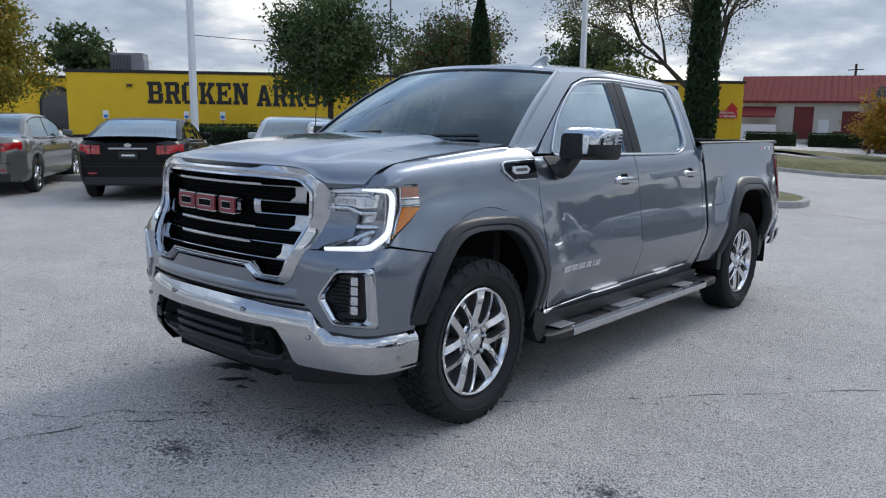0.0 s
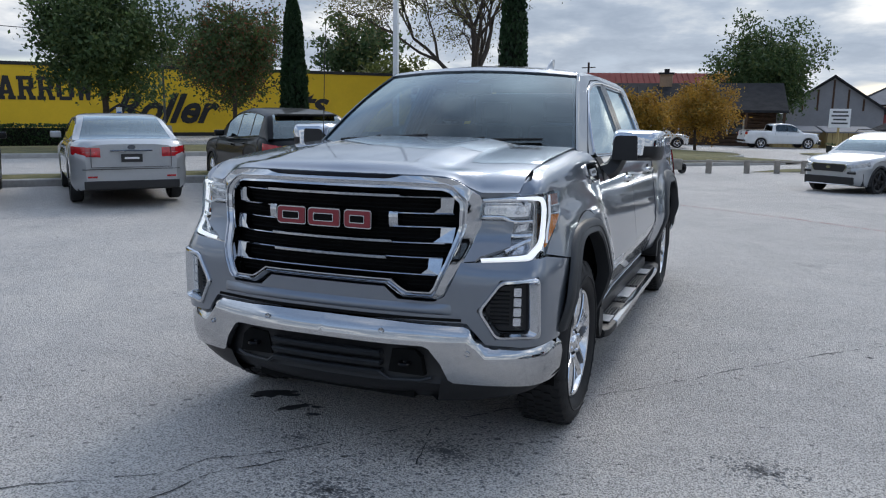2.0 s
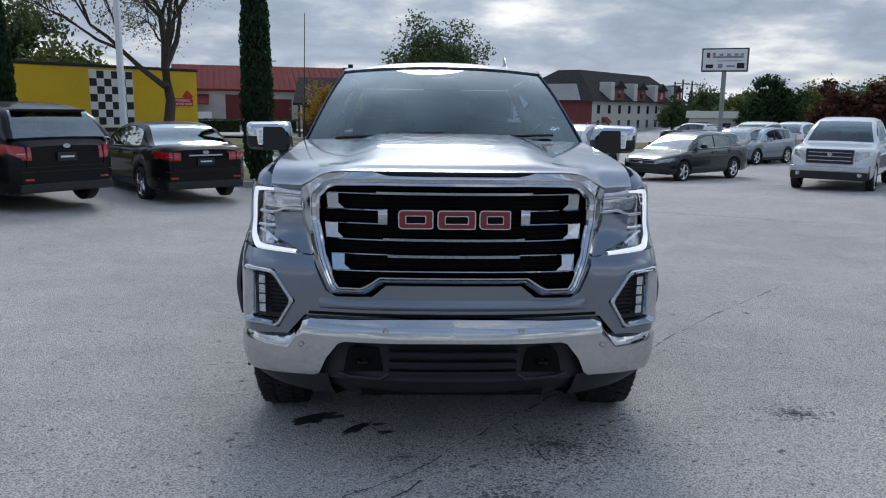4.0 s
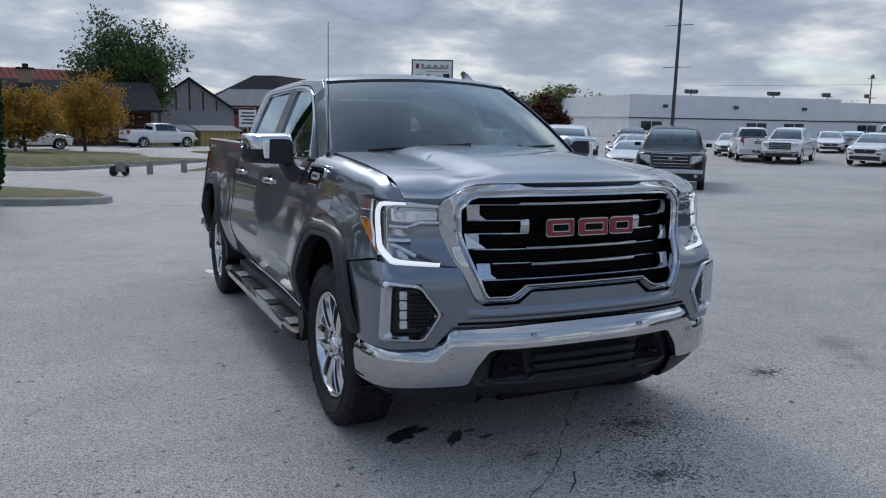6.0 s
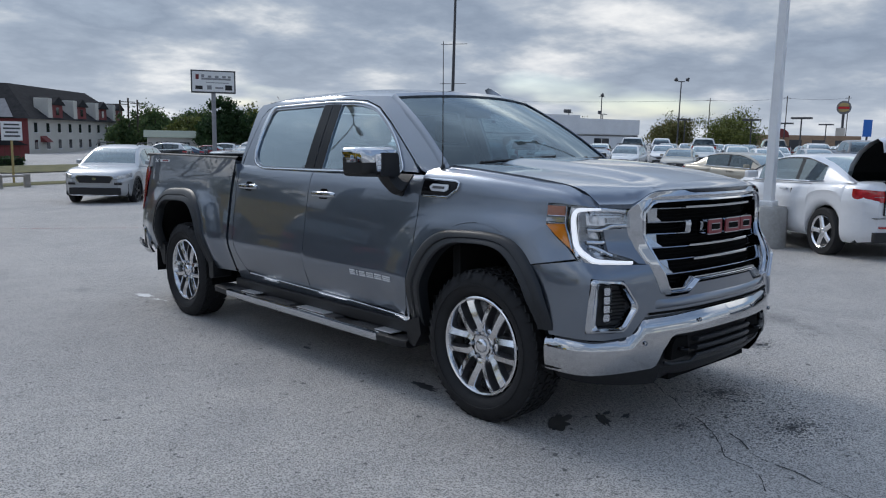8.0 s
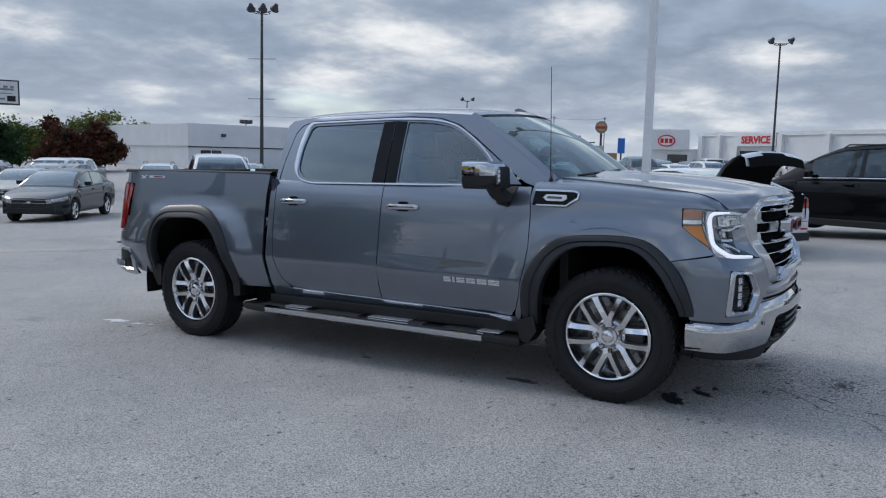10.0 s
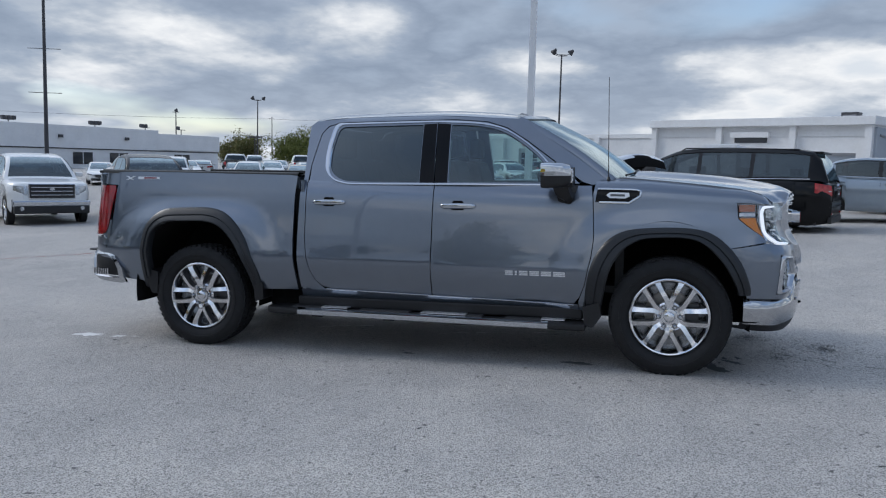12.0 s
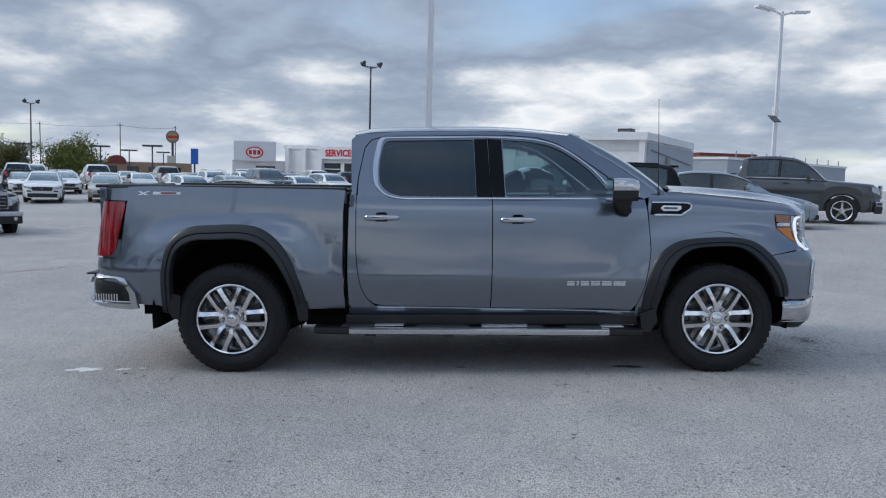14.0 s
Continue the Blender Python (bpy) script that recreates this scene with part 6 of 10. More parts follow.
def small_wheel(r=0.33, w=0.20, rim="alloy", spokes=5):
    wheel = new("wheel")
    part("tyre", lathe([(r * 0.66, 0.055), (r * 0.74, w / 2), (r * 0.93, w / 2), (r, w / 2 - 0.03), (r, -w / 2 + 0.03), (r * 0.9, -w / 2), (r * 0.66, -w / 2)], 36), M["rubber"], wheel, smooth=40)
    bm = lathe([(r * 0.70, w / 2 - 0.03), (r * 0.69, w / 2 - 0.005), (r * 0.62, w / 2 - 0.02), (r * 0.60, 0.0)], 36)
    for i in range(spokes):
        a = i * math.tau / spokes
        rows = []
        for t in (0.10, 0.3, 0.64):
            ww = (0.055 if t < 0.2 else 0.036) * 5 / spokes
            rows.append([bm.verts.new((w / 2 - 0.022 + 0.01 * math.sin(3 * t) + dz, r * t * math.cos(a) - o * math.sin(a), r * t * math.sin(a) + o * math.cos(a))) for o, dz in ((-ww, -0.02), (-ww * 0.6, 0), (ww * 0.6, 0), (ww, -0.02))])
        for p, q in zip(rows, rows[1:]):
            for k in range(3):
                bm.faces.new((p[k], p[k + 1], q[k + 1], q[k]))
    lathe([(0.0, w / 2 - 0.005), (r * 0.14, w / 2 - 0.01), (r * 0.16, w / 2 - 0.04)], 16, bm)
    part("rim", bm, M[rim], wheel, "dark alloy wheel" if rim == "rim_dark" else "silver alloy wheel", smooth=40)
    part("wheel_back", lathe([(r * 0.64, 0.0), (0.0, 0.0)], 24), M["car_dark"], wheel)
    return wheel


SHAPES = {
    # length, width, wheelbase, nose overhang, wheel radius, deck line (y from the nose, z), roof line, side windows (y0, y1) with pillars, sill
    "sedan": dict(L=4.70, W=1.80, wb=2.72, oh=0.92, r=0.325, deck=[(0, 0.68), (0.25, 0.76), (0.7, 0.86), (1.35, 0.96), (2.0, 0.985), (3.6, 1.02), (4.15, 1.06), (4.55, 1.05), (4.70, 0.98)],
                  roof=[(1.15, 0.93), (1.9, 1.34), (2.3, 1.44), (2.9, 1.46), (3.4, 1.40), (4.05, 1.07), (4.15, 1.04)], win=[(1.72, 2.56), (2.64, 3.52)], roofs=(2.02, 3.32)),
    "coupe": dict(L=4.45, W=1.80, wb=2.70, oh=0.88, r=0.335, deck=[(0, 0.66), (0.25, 0.74), (0.7, 0.84), (1.35, 0.94), (2.0, 0.97), (3.4, 1.02), (4.0, 1.06), (4.3, 1.06), (4.45, 0.98)],
                  roof=[(1.15, 0.91), (1.95, 1.30), (2.4, 1.39), (2.8, 1.40), (3.3, 1.31), (4.0, 1.07), (4.1, 1.04)], win=[(1.75, 2.75), (2.84, 3.42)], roofs=(2.05, 3.1)),
    "suv": dict(L=4.55, W=1.88, wb=2.70, oh=0.88, r=0.36, deck=[(0, 0.80), (0.15, 0.90), (0.5, 0.99), (1.1, 1.05), (1.5, 1.07), (2.2, 1.06), (3.5, 1.12), (4.2, 1.16), (4.42, 1.10), (4.55, 0.98)],
                roof=[(1.22, 1.05), (1.85, 1.47), (2.25, 1.61), (2.8, 1.66), (3.5, 1.63), (4.02, 1.54), (4.36, 1.20), (4.42, 1.12)], win=[(1.78, 2.50), (2.57, 3.32), (3.40, 3.88)], roofs=(2.05, 4.02)),
    "van": dict(L=5.10, W=1.98, wb=3.05, oh=0.98, r=0.36, deck=[(0, 0.74), (0.2, 0.86), (0.7, 0.98), (1.1, 1.05), (1.8, 1.08), (4.0, 1.12), (4.95, 1.14), (5.05, 1.06), (5.10, 0.95)],
                roof=[(0.85, 1.0), (1.75, 1.54), (2.2, 1.70), (3.0, 1.75), (4.3, 1.73), (4.75, 1.66), (5.0, 1.18), (5.02, 1.12)], win=[(1.62, 2.5), (2.58, 3.55), (3.63, 4.65)], roofs=(1.95, 4.72)),
    "pickup": dict(L=5.85, W=2.02, wb=3.65, oh=0.95, r=0.41, deck=[(0, 1.02), (0.12, 1.14), (0.5, 1.18), (1.3, 1.24), (2.0, 1.27), (3.7, 1.29), (3.85, 1.36), (5.6, 1.38), (5.85, 1.34)],
                   roof=[(1.35, 1.20), (1.95, 1.74), (2.3, 1.88), (2.9, 1.93), (3.45, 1.90), (3.68, 1.80), (3.74, 1.33), (3.76, 1.28)], win=[(1.82, 2.58), (2.66, 3.50)], roofs=(2.1, 3.66)),
}


def build_vehicle(kind, paint_mat, label, category, name, open_lid=False, rim="alloy", spokes=5, belt=True, far_off=False, rails=True):
    q = SHAPES[kind]
    L, W, wb, oh, r = q["L"], q["W"], q["wb"], q["oh"], q["r"]
    deck, roof = curve(*zip(*q["deck"])), curve(*zip(*q["roof"]))
    car = thing(name, Matrix.Identity(4), label, category)
    y0 = -(oh + wb / 2)  # nose; the origin lies between the axles
    axles = (oh, oh + wb)
    ra = r + 0.055
    ys = set(np.round(np.linspace(0, L, 30), 3)) | {0.03, 0.08, 0.15, L - 0.03, L - 0.08, L - 0.15}
    for a in axles:
        ys |= {round(a + ra * c, 3) for c in (-1.0, -0.97, -0.88, -0.7, -0.45, -0.15, 0.15, 0.45, 0.7, 0.88, 0.97, 1.0)} | {round(a - ra - 0.004, 3), round(a + ra + 0.004, 3)}
    ys = sorted(ys)
    # section: tucked sill, lower swell, hollow door, a crease under the shoulder, rolled top edge
    ts = (0.0, 0.05, 0.12, 0.22, 0.34, 0.48, 0.60, 0.66, 0.71, 0.80, 0.89, 0.95, 1.0)
    dxs = (-0.085, -0.045, -0.022, -0.008, -0.006, -0.010, -0.004, 0.004, -0.004, -0.016, -0.036, -0.066, -0.14)
    sill = 0.24 if kind != "pickup" else 0.38

    def half_width(y):
        e = 0.30 * float(1 - smoothstep(-0.25, 0.70, y)) ** 2.2 / 0.62 + 0.22 * float(1 - smoothstep(-0.2, 0.55, L - y)) ** 2.2 / 0.62
        return W / 2 * (1 - e)

    def lean(y, z):
        return 0.16 * float(1 - smoothstep(0, 0.35, y)) * abs(z - 0.52) ** 1.4 - 0.13 * float(1 - smoothstep(0, 0.35, L - y)) * abs(z - 0.60) ** 1.4

    rows = []
    for y in ys:
        w = half_width(y)
        zs = sill + 0.05 * float((1 - smoothstep(0, 0.4, y)) + (1 - smoothstep(0, 0.4, L - y)))
        for a in axles:
            if abs(y - a) < ra:
                zs = max(zs, r - 0.02 + math.sqrt(max(0, ra * ra - (y - a) ** 2)))
        zt = float(deck(y))
        zs = min(zs, zt - 0.12)
        half = []
        for t, dx in zip(ts, dxs):
            z = zs + (zt - zs) * t
            half.append((w + dx, y0 + y + lean(y, z), z))
        half.append((w * 0.55, half[-1][1], zt + 0.016))
        half.append((0.0, half[-1][1], zt + 0.022))
        rows.append(half + [(-x, yy, z) for x, yy, z in half[-2::-1]])
    loft("body", rows, paint_mat, car, closed=False, smooth=38, caps=True)
    # dark floor and wheel wells
    part("underbody", box(-W / 2 + 0.09, W / 2 - 0.09, y0 + 0.25, y0 + L - 0.25, sill + 0.01, min(0.72, sill + 0.36)), M["car_dark"], car)
    # cabin top
    gy = sorted(set(np.round(np.linspace(q["roof"][0][0], q["roof"][-1][0], 26), 3)) | {round(v, 3) for p in q["win"] for v in p} | set(q["roofs"]))
    grows = []
    for y in gy:
        zb = float(deck(y)) - 0.02
        zr = max(float(roof(y)), zb + 0.012)
        h = zr - zb
        wb2 = W / 2 - 0.075
        half = [(wb2, zb), (wb2 - 0.02 * min(1, h / 0.3), zb + 0.10 * h), (wb2 - 0.34 * h * 0.84, zb + 0.84 * h), (wb2 - 0.34 * h - 0.02, zb + 0.95 * h), (wb2 - 0.34 * h - 0.10, zr), (0.30, zr + 0.012), (0.0, zr + 0.014)]
        half = [(max(x, 0.31 - 0.31 * (k == 6)) if k < 6 else 0.0, y0 + y, z) for k, (x, z) in enumerate(half)]
        grows.append(half + [(-x, yy, z) for x, yy, z in half[-2::-1]])
    n = len(grows[0])
    solid, panes, dark = [], [], []
    verts = [p for rw in grows for p in rw]
    for j in range(len(gy) - 1):
        mid = (gy[j] + gy[j + 1]) / 2
        side = any(a < mid < b for a, b in q["win"]) and float(roof(mid)) - float(deck(mid)) > 0.16
        front, back = mid < q["roofs"][0], mid > q["roofs"][1]
        for i in range(n - 1):
            fc = (j * n + i, j * n + i + 1, (j + 1) * n + i + 1, (j + 1) * n + i)
            if i in (1, n - 3):
                (panes if side else dark if q["win"][0][0] < mid < q["win"][-1][1] else solid).append(fc)
            elif 4 <= i <= n - 6 and (front or back) and not (front and gy[j] < q["roof"][0][0] + 0.06):
                panes.append(fc)
            else:
                solid.append(fc)
    raw("cabin_shell", verts, solid, paint_mat, car, smooth=True)
    for fc in dark:
        raw("door_pillar", [verts[i] for i in fc], [(0, 1, 2, 3)], M["pillar"], car)
    if belt and not far_off:
        for s in (1, -1):
            span = np.linspace(q["win"][0][0] - 0.12, q["win"][-1][1] + 0.04, 12)
            part("belt_strip", tube([(s * (W / 2 - 0.078), y0 + y, float(deck(y)) + 0.012) for y in span], 0.011, 6), M["chrome"], car, smooth=50)
            arc = [y for y in gy if q["win"][0][0] - 0.25 < y < q["win"][-1][1] + 0.05]
            if len(arc) > 3:
                path = []
                for y in arc:
                    zb = float(deck(y)) - 0.02
                    h = max(float(roof(y)), zb + 0.012) - zb
                    path.append((s * (W / 2 - 0.075 - 0.34 * h * 0.86 + 0.004), y0 + y, zb + 0.87 * h))
                part("drip_strip", tube(path, 0.009, 5), M["pillar"], car, smooth=50)
    groups = []
    for fc in panes:  # panes that touch belong together
        hit = [g for g in groups if g[0] & set(fc)]
        joined = (set(fc).union(*(g[0] for g in hit)), [fc] + [f for g in hit for f in g[1]])
        groups = [g for g in groups if g not in hit] + [joined]
    for ids, fcs in groups:
        idx = {v: k for k, v in enumerate(sorted(ids))}
        mid = np.mean([verts[i] for i in ids], axis=0)
        nm = "side_window" if abs(mid[0]) > 0.3 else ("windshield" if mid[1] < y0 + q["roofs"][0] else "rear_window")
        raw(nm, [verts[i] for i in sorted(ids)], [tuple(idx[i] for i in f) for f in fcs], M["car_glass"], car, smooth=True)
    zc = float(deck(q["win"][0][0]))
    part("cabin", box(-W / 2 + 0.2, W / 2 - 0.2, y0 + q["roof"][0][0] + 0.35, y0 + q["win"][-1][1] + 0.05, zc - 0.25, zc + 0.12), M["cabin"], car)
    for p, _ in q["win"][:1 if far_off else 3]:
        for s in (1, -1):
            part("headrest", box(s * 0.38 - 0.12, s * 0.38 + 0.12, y0 + p + 0.62, y0 + p + 0.74, zc + 0.05, zc + 0.28), M["cabin"], car, bevel=0.03)
    base = small_wheel(r, rim=rim, spokes=spokes)
    base.parent = car
    spots = [(s, a) for a in axles for s in (1, -1)]
    for k, (s, a) in enumerate(spots):
        m = pose(s * (W / 2 - 0.115), y0 + a, r, 17 * k, 0, 0 if s > 0 else 180)
        if k == 0:
            base.matrix_local = m
        else:
            copy_thing(base, m)
    # lamps, grille, plate, mirrors, handles, bumpers
    zn, zt = float(deck(0.1)), float(deck(L - 0.1))

    def lamp(nm, mat, s, end, xa, wrap, inner, outer, label=""):
        """A lens that wraps round a corner: from half-width xa on the face to a depth along the flank."""
        w0 = half_width(0 if end == "nose" else L)
        path = [(x, 0.0) for x in np.linspace(xa, w0 - 0.012, 5)] + [(half_width(d if end == "nose" else L - d), d) for d in np.linspace(0.02, wrap, 8)]
        p = np.array(path)
        run = np.concatenate([[0], np.cumsum(np.hypot(*np.diff(p, axis=0).T))])
        run /= run[-1]
        t = np.gradient(p, axis=0)
        t /= np.linalg.norm(t, axis=1)[:, None]
        rows2 = []
        for (x, d), k, (tx, td) in zip(path, run, t):
            z0, z1 = inner[0] * (1 - k) + outer[0] * k, inner[1] * (1 - k) + outer[1] * k
            row = []
            for z, proud in ((z0, -0.06), (z0, 0.004), ((z0 + z1) / 2, 0.010), (z1, 0.004), (z1, -0.06)):
                dz = -0.020 if d > 0.0 else -0.006
                yy = d + lean(0, z) * (1 - d / 0.35 if d < 0.35 else 0.0) if end == "nose" else d - lean(L, z) * (1 - d / 0.35 if d < 0.35 else 0.0)
                px, py = x + dz + td * proud, yy - tx * proud
                row.append((s * px, y0 + py if end == "nose" else y0 + L - py, z))
            rows2.append(row)
        loft(nm, rows2, mat, car, label, closed=False, smooth=40, caps=True)

    low = kind in ("sedan", "coupe")
    for s in (1, -1):
        hz = zn - 0.07
        if kind == "pickup":
            lamp("headlamp", M["clear_lamp"], s, "nose", W * 0.29, 0.22, (hz - 0.22, hz + 0.02), (hz - 0.18, hz + 0.03))
            lamp("tail_lamp", M["car_red"], s, "tail", W * 0.36, 0.16, (zt - 0.45, zt - 0.06), (zt - 0.45, zt - 0.06))
        else:
            lamp("headlamp", M["clear_lamp"], s, "nose", W * 0.24, 0.42, (hz - 0.09, hz + 0.01), (hz - 0.02, hz + 0.11))
            lamp("tail_lamp", M["car_red"], s, "tail", W * (0.26 if low else 0.30), 0.30, (zt - 0.24, zt - 0.09) if low else (zt - 0.30, zt - 0.10), (zt - 0.22, zt - 0.07) if low else (zt - 0.24, zt - 0.04))
            lamp("lamp_insert", M["clear_lamp"], s, "tail", W * 0.30, 0.05, (zt - 0.185, zt - 0.145) if low else (zt - 0.225, zt - 0.165), (zt - 0.185, zt - 0.145) if low else (zt - 0.225, zt - 0.165))
        zm = float(deck(q["win"][0][0])) + 0.06
        bm = box(min(s * (W / 2 - 0.03), s * (W / 2 + 0.16)), max(s * (W / 2 - 0.03), s * (W / 2 + 0.16)), y0 + q["win"][0][0] - 0.02, y0 + q["win"][0][0] + 0.09, zm - 0.03, zm + 0.09)
        part("mirror", bm, paint_mat, car, bevel=0.03)
        for a, b in q["win"][:0 if far_off else (1 if kind == "coupe" else 2)]:
            z = float(deck(b)) - 0.13
            part("door_handle", box(min(s * (W / 2 - 0.02), s * (W / 2 + 0.025)), max(s * (W / 2 - 0.02), s * (W / 2 + 0.025)), y0 + b - 0.22, y0 + b - 0.05, z, z + 0.03), paint_mat, car, bevel=0.008)
            part("door_seam", box(min(s * (W / 2 - 0.05), s * (W / 2 - 0.012)), max(s * (W / 2 - 0.05), s * (W / 2 - 0.012)), y0 + b + 0.03, y0 + b + 0.036, sill + 0.15, float(deck(b)) - 0.10), M["car_dark"], car)
    part("grille", prism([(-W * 0.22, zn - 0.24), (W * 0.22, zn - 0.24), (W * 0.26, zn - 0.10), (W * 0.23, zn - 0.05), (-W * 0.23, zn - 0.05), (-W * 0.26, zn - 0.10)], y0 - 0.012, y0 + 0.05) if kind != "pickup" else box(-W * 0.27, W * 0.27, y0 - 0.02, y0 + 0.05, zn - 0.36, zn + 0.0), M["car_dark"], car, bevel=0.012)
    if kind in ("suv", "van"):
        hexa = [(-W * 0.24, zn - 0.235), (W * 0.24, zn - 0.235), (W * 0.275, zn - 0.10), (W * 0.25, zn - 0.03), (-W * 0.25, zn - 0.03), (-W * 0.275, zn - 0.10)]
        part("grille_rim", prism(hexa, y0 - 0.006, y0 + 0.05), M["chrome"], car, bevel=0.012)
        for a in () if far_off else axles:
            for s in (1, -1):
                rows2 = []
                for b in np.linspace(-0.16, math.pi + 0.16, 19):
                    row = []
                    for k, off in ((-0.012, -0.03), (-0.012, 0.012), (0.045, 0.014), (0.055, 0.004), (0.055, -0.03)):
                        y, z = a + (ra + k) * math.cos(b), r - 0.02 + (ra + k) * math.sin(b)
                        row.append((s * (half_width(y) - 0.010 + off), y0 + y, z))
                    rows2.append(row)
                loft("arch_cladding", rows2, M["car_dark"] if kind == "suv" else paint_mat, car, closed=False, smooth=40)
    if low:
        part("grille_rim", box(-W * 0.235, W * 0.235, y0 - 0.016, y0 + 0.03, zn - 0.065, zn - 0.048), M["chrome"], car, bevel=0.005)
        part("grille_bar", box(-W * 0.235, W * 0.235, y0 - 0.016, y0 + 0.03, zn - 0.15, zn - 0.14), M["chrome"], car, bevel=0.003)
    emblem = [(0.062 * math.cos(a), 0.036 * math.sin(a)) for a in np.linspace(0, math.tau, 15)[:-1]]
    part("emblem", prism([(x, zn - 0.125 + z) for x, z in emblem], y0 - 0.028, y0 - 0.004), M["chrome"], car)
    part("emblem", prism([(x, zt - 0.085 + z) for x, z in emblem], y0 + L - 0.01, y0 + L + 0.016), M["chrome"], car)
    if kind != "pickup" and not far_off:
        # tailgate seam, bumper reflectors and the rear wiper
        for s in (1, -1):
            part("lid_seam", box(s * W * 0.335 - 0.003, s * W * 0.335 + 0.003, y0 + L - 0.05, y0 + L + 0.005, zt - 0.40, zt - 0.08), M["car_dark"], car)
            part("rear_reflector", box(s * W * 0.33 - 0.07, s * W * 0.33 + 0.07, y0 + L - 0.05, y0 + L + 0.010, 0.47, 0.50), M["car_red"], car, bevel=0.005)
        part("lid_seam", box(-W * 0.335, W * 0.335, y0 + L - 0.05, y0 + L + 0.005, zt - 0.404, zt - 0.398), M["car_dark"], car)
    if kind == "pickup":
        for k in range(3):
            part("grille_bar", box(-W * 0.25, W * 0.25, y0 - 0.035, y0, zn - 0.29 + 0.10 * k, zn - 0.268 + 0.10 * k), M["chrome"], car, bevel=0.006)
        part("front_bumper", box(-W * 0.46, W * 0.46, y0 - 0.05, y0 + 0.14, 0.56, 0.70), M["chrome"], car, bevel=0.03)
        part("bumper_valance", box(-W * 0.45, W * 0.45, y0 - 0.04, y0 + 0.16, 0.36, 0.56), M["car_dark"], car, bevel=0.03)
        for s in (1, -1):
            part("fog_lamp", lathe([(0.0, -0.02), (0.05, -0.015), (0.06, 0.01)], 14, axis="x"), M["clear_lamp"], car, smooth=40).matrix_local = pose(s * W * 0.36, y0 - 0.045, 0.50, 0, 0, 90)
        part("grille_rim", box(-W * 0.28, W * 0.28, y0 - 0.014, y0 + 0.04, zn - 0.375, zn + 0.015), M["chrome"], car, bevel=0.02)
        part("rear_bumper", box(-W * 0.46, W * 0.46, y0 + L - 0.06, y0 + L + 0.08, 0.52, 0.70), M["chrome"], car, bevel=0.03)
        part("bed_opening", box(-W / 2 + 0.14, W / 2 - 0.14, y0 + 3.86, y0 + L - 0.10, 1.33, float(deck(5.0)) + 0.028), M["car_dark"], car)
    else:
        if kind == "suv":
            for s in (1, -1):
                part("fog_slot", box(min(s * W * 0.28, s * W * 0.385), max(s * W * 0.28, s * W * 0.385), y0 - 0.004, y0 + 0.16, 0.58, 0.64), M["car_dark"], car, bevel=0.01)
                part("day_light", box(min(s * W * 0.28, s * W * 0.38), max(s * W * 0.28, s * W * 0.38), y0 - 0.006, y0 + 0.14, 0.655, 0.675), M["clear_lamp"], car, bevel=0.006)
            part("bumper_lip", box(-W * 0.34, W * 0.34, y0 - 0.022, y0 + 0.12, 0.27, 0.30), M["led"], car, bevel=0.012)
        part("lower_intake", box(-W * 0.37, W * 0.37, y0 - 0.014, y0 + 0.10, 0.30, 0.50 if kind == "suv" else 0.43), M["car_dark"], car, bevel=0.02)
        part("rear_valance", box(-W * 0.40, W * 0.40, y0 + L - 0.06, y0 + L + 0.012, 0.29, 0.42), M["car_dark"], car, bevel=0.015)
        if kind != "suv":
            part("trim_strip", box(-0.32, 0.32, y0 + L - 0.05, y0 + L + 0.014, zt - 0.155, zt - 0.125), M["chrome"], car, bevel=0.005)
        part("bumper_crease", box(-W * 0.41, W * 0.41, y0 + L - 0.05, y0 + L + 0.006, 0.60, 0.608), M["car_dark"], car)
    part("plate", box(-0.16, 0.16, y0 + L - 0.02, y0 + L + 0.018, zt - 0.32, zt - 0.19), M["car_dark"], car, "dark paper plate", bevel=0.004)
    part("plate_bar", box(-0.11, 0.11, y0 + L + 0.015, y0 + L + 0.021, zt - 0.27, zt - 0.24), M["white"], car)
    if kind in ("suv", "van"):
        for s in (1, -1) if rails else ():
            x = s * (W / 2 - 0.34)
            part("roof_rail", tube([(x, y0 + 2.1, 1.66), (x, y0 + 2.2, 1.725), (x, y0 + q["roofs"][1] - 0.3, 1.725), (x, y0 + q["roofs"][1] - 0.2, 1.66)], 0.016, 6), M["car_dark"], car, smooth=40)
        part("rear_spoiler", box(-W * 0.31, W * 0.31, y0 + q["roofs"][1] - 0.12, y0 + q["roofs"][1] + 0.15, float(roof(q["roofs"][1])) - 0.02, float(roof(q["roofs"][1])) + 0.025), paint_mat, car, bevel=0.02)
        for s in (1, -1):
            part("sill_cladding", box(min(s * (W / 2 - 0.10), s * (W / 2 - 0.006)), max(s * (W / 2 - 0.10), s * (W / 2 - 0.006)), y0 + axles[0] + ra + 0.02, y0 + axles[1] - ra - 0.02, sill - 0.03, sill + 0.10), M["car_dark"], car, bevel=0.02)
    if kind == "coupe" and not open_lid:
        rows2 = []
        for x in np.linspace(-W * 0.43, W * 0.43, 15):
            d = 0.16 * (abs(x) / (W * 0.43)) ** 3
            z = zt + 0.055 - 0.035 * (abs(x) / (W * 0.43)) ** 3
            rows2.append([(x, y0 + L - 0.34 - d, z - 0.05), (x, y0 + L - 0.24 - d, z - 0.004), (x, y0 + L - 0.05 - d, z + 0.012), (x, y0 + L - 0.045 - d, z), (x, y0 + L - 0.16 - d, z - 0.045)])
        loft("rear_spoiler", rows2, paint_mat, car, smooth=40, caps=True)
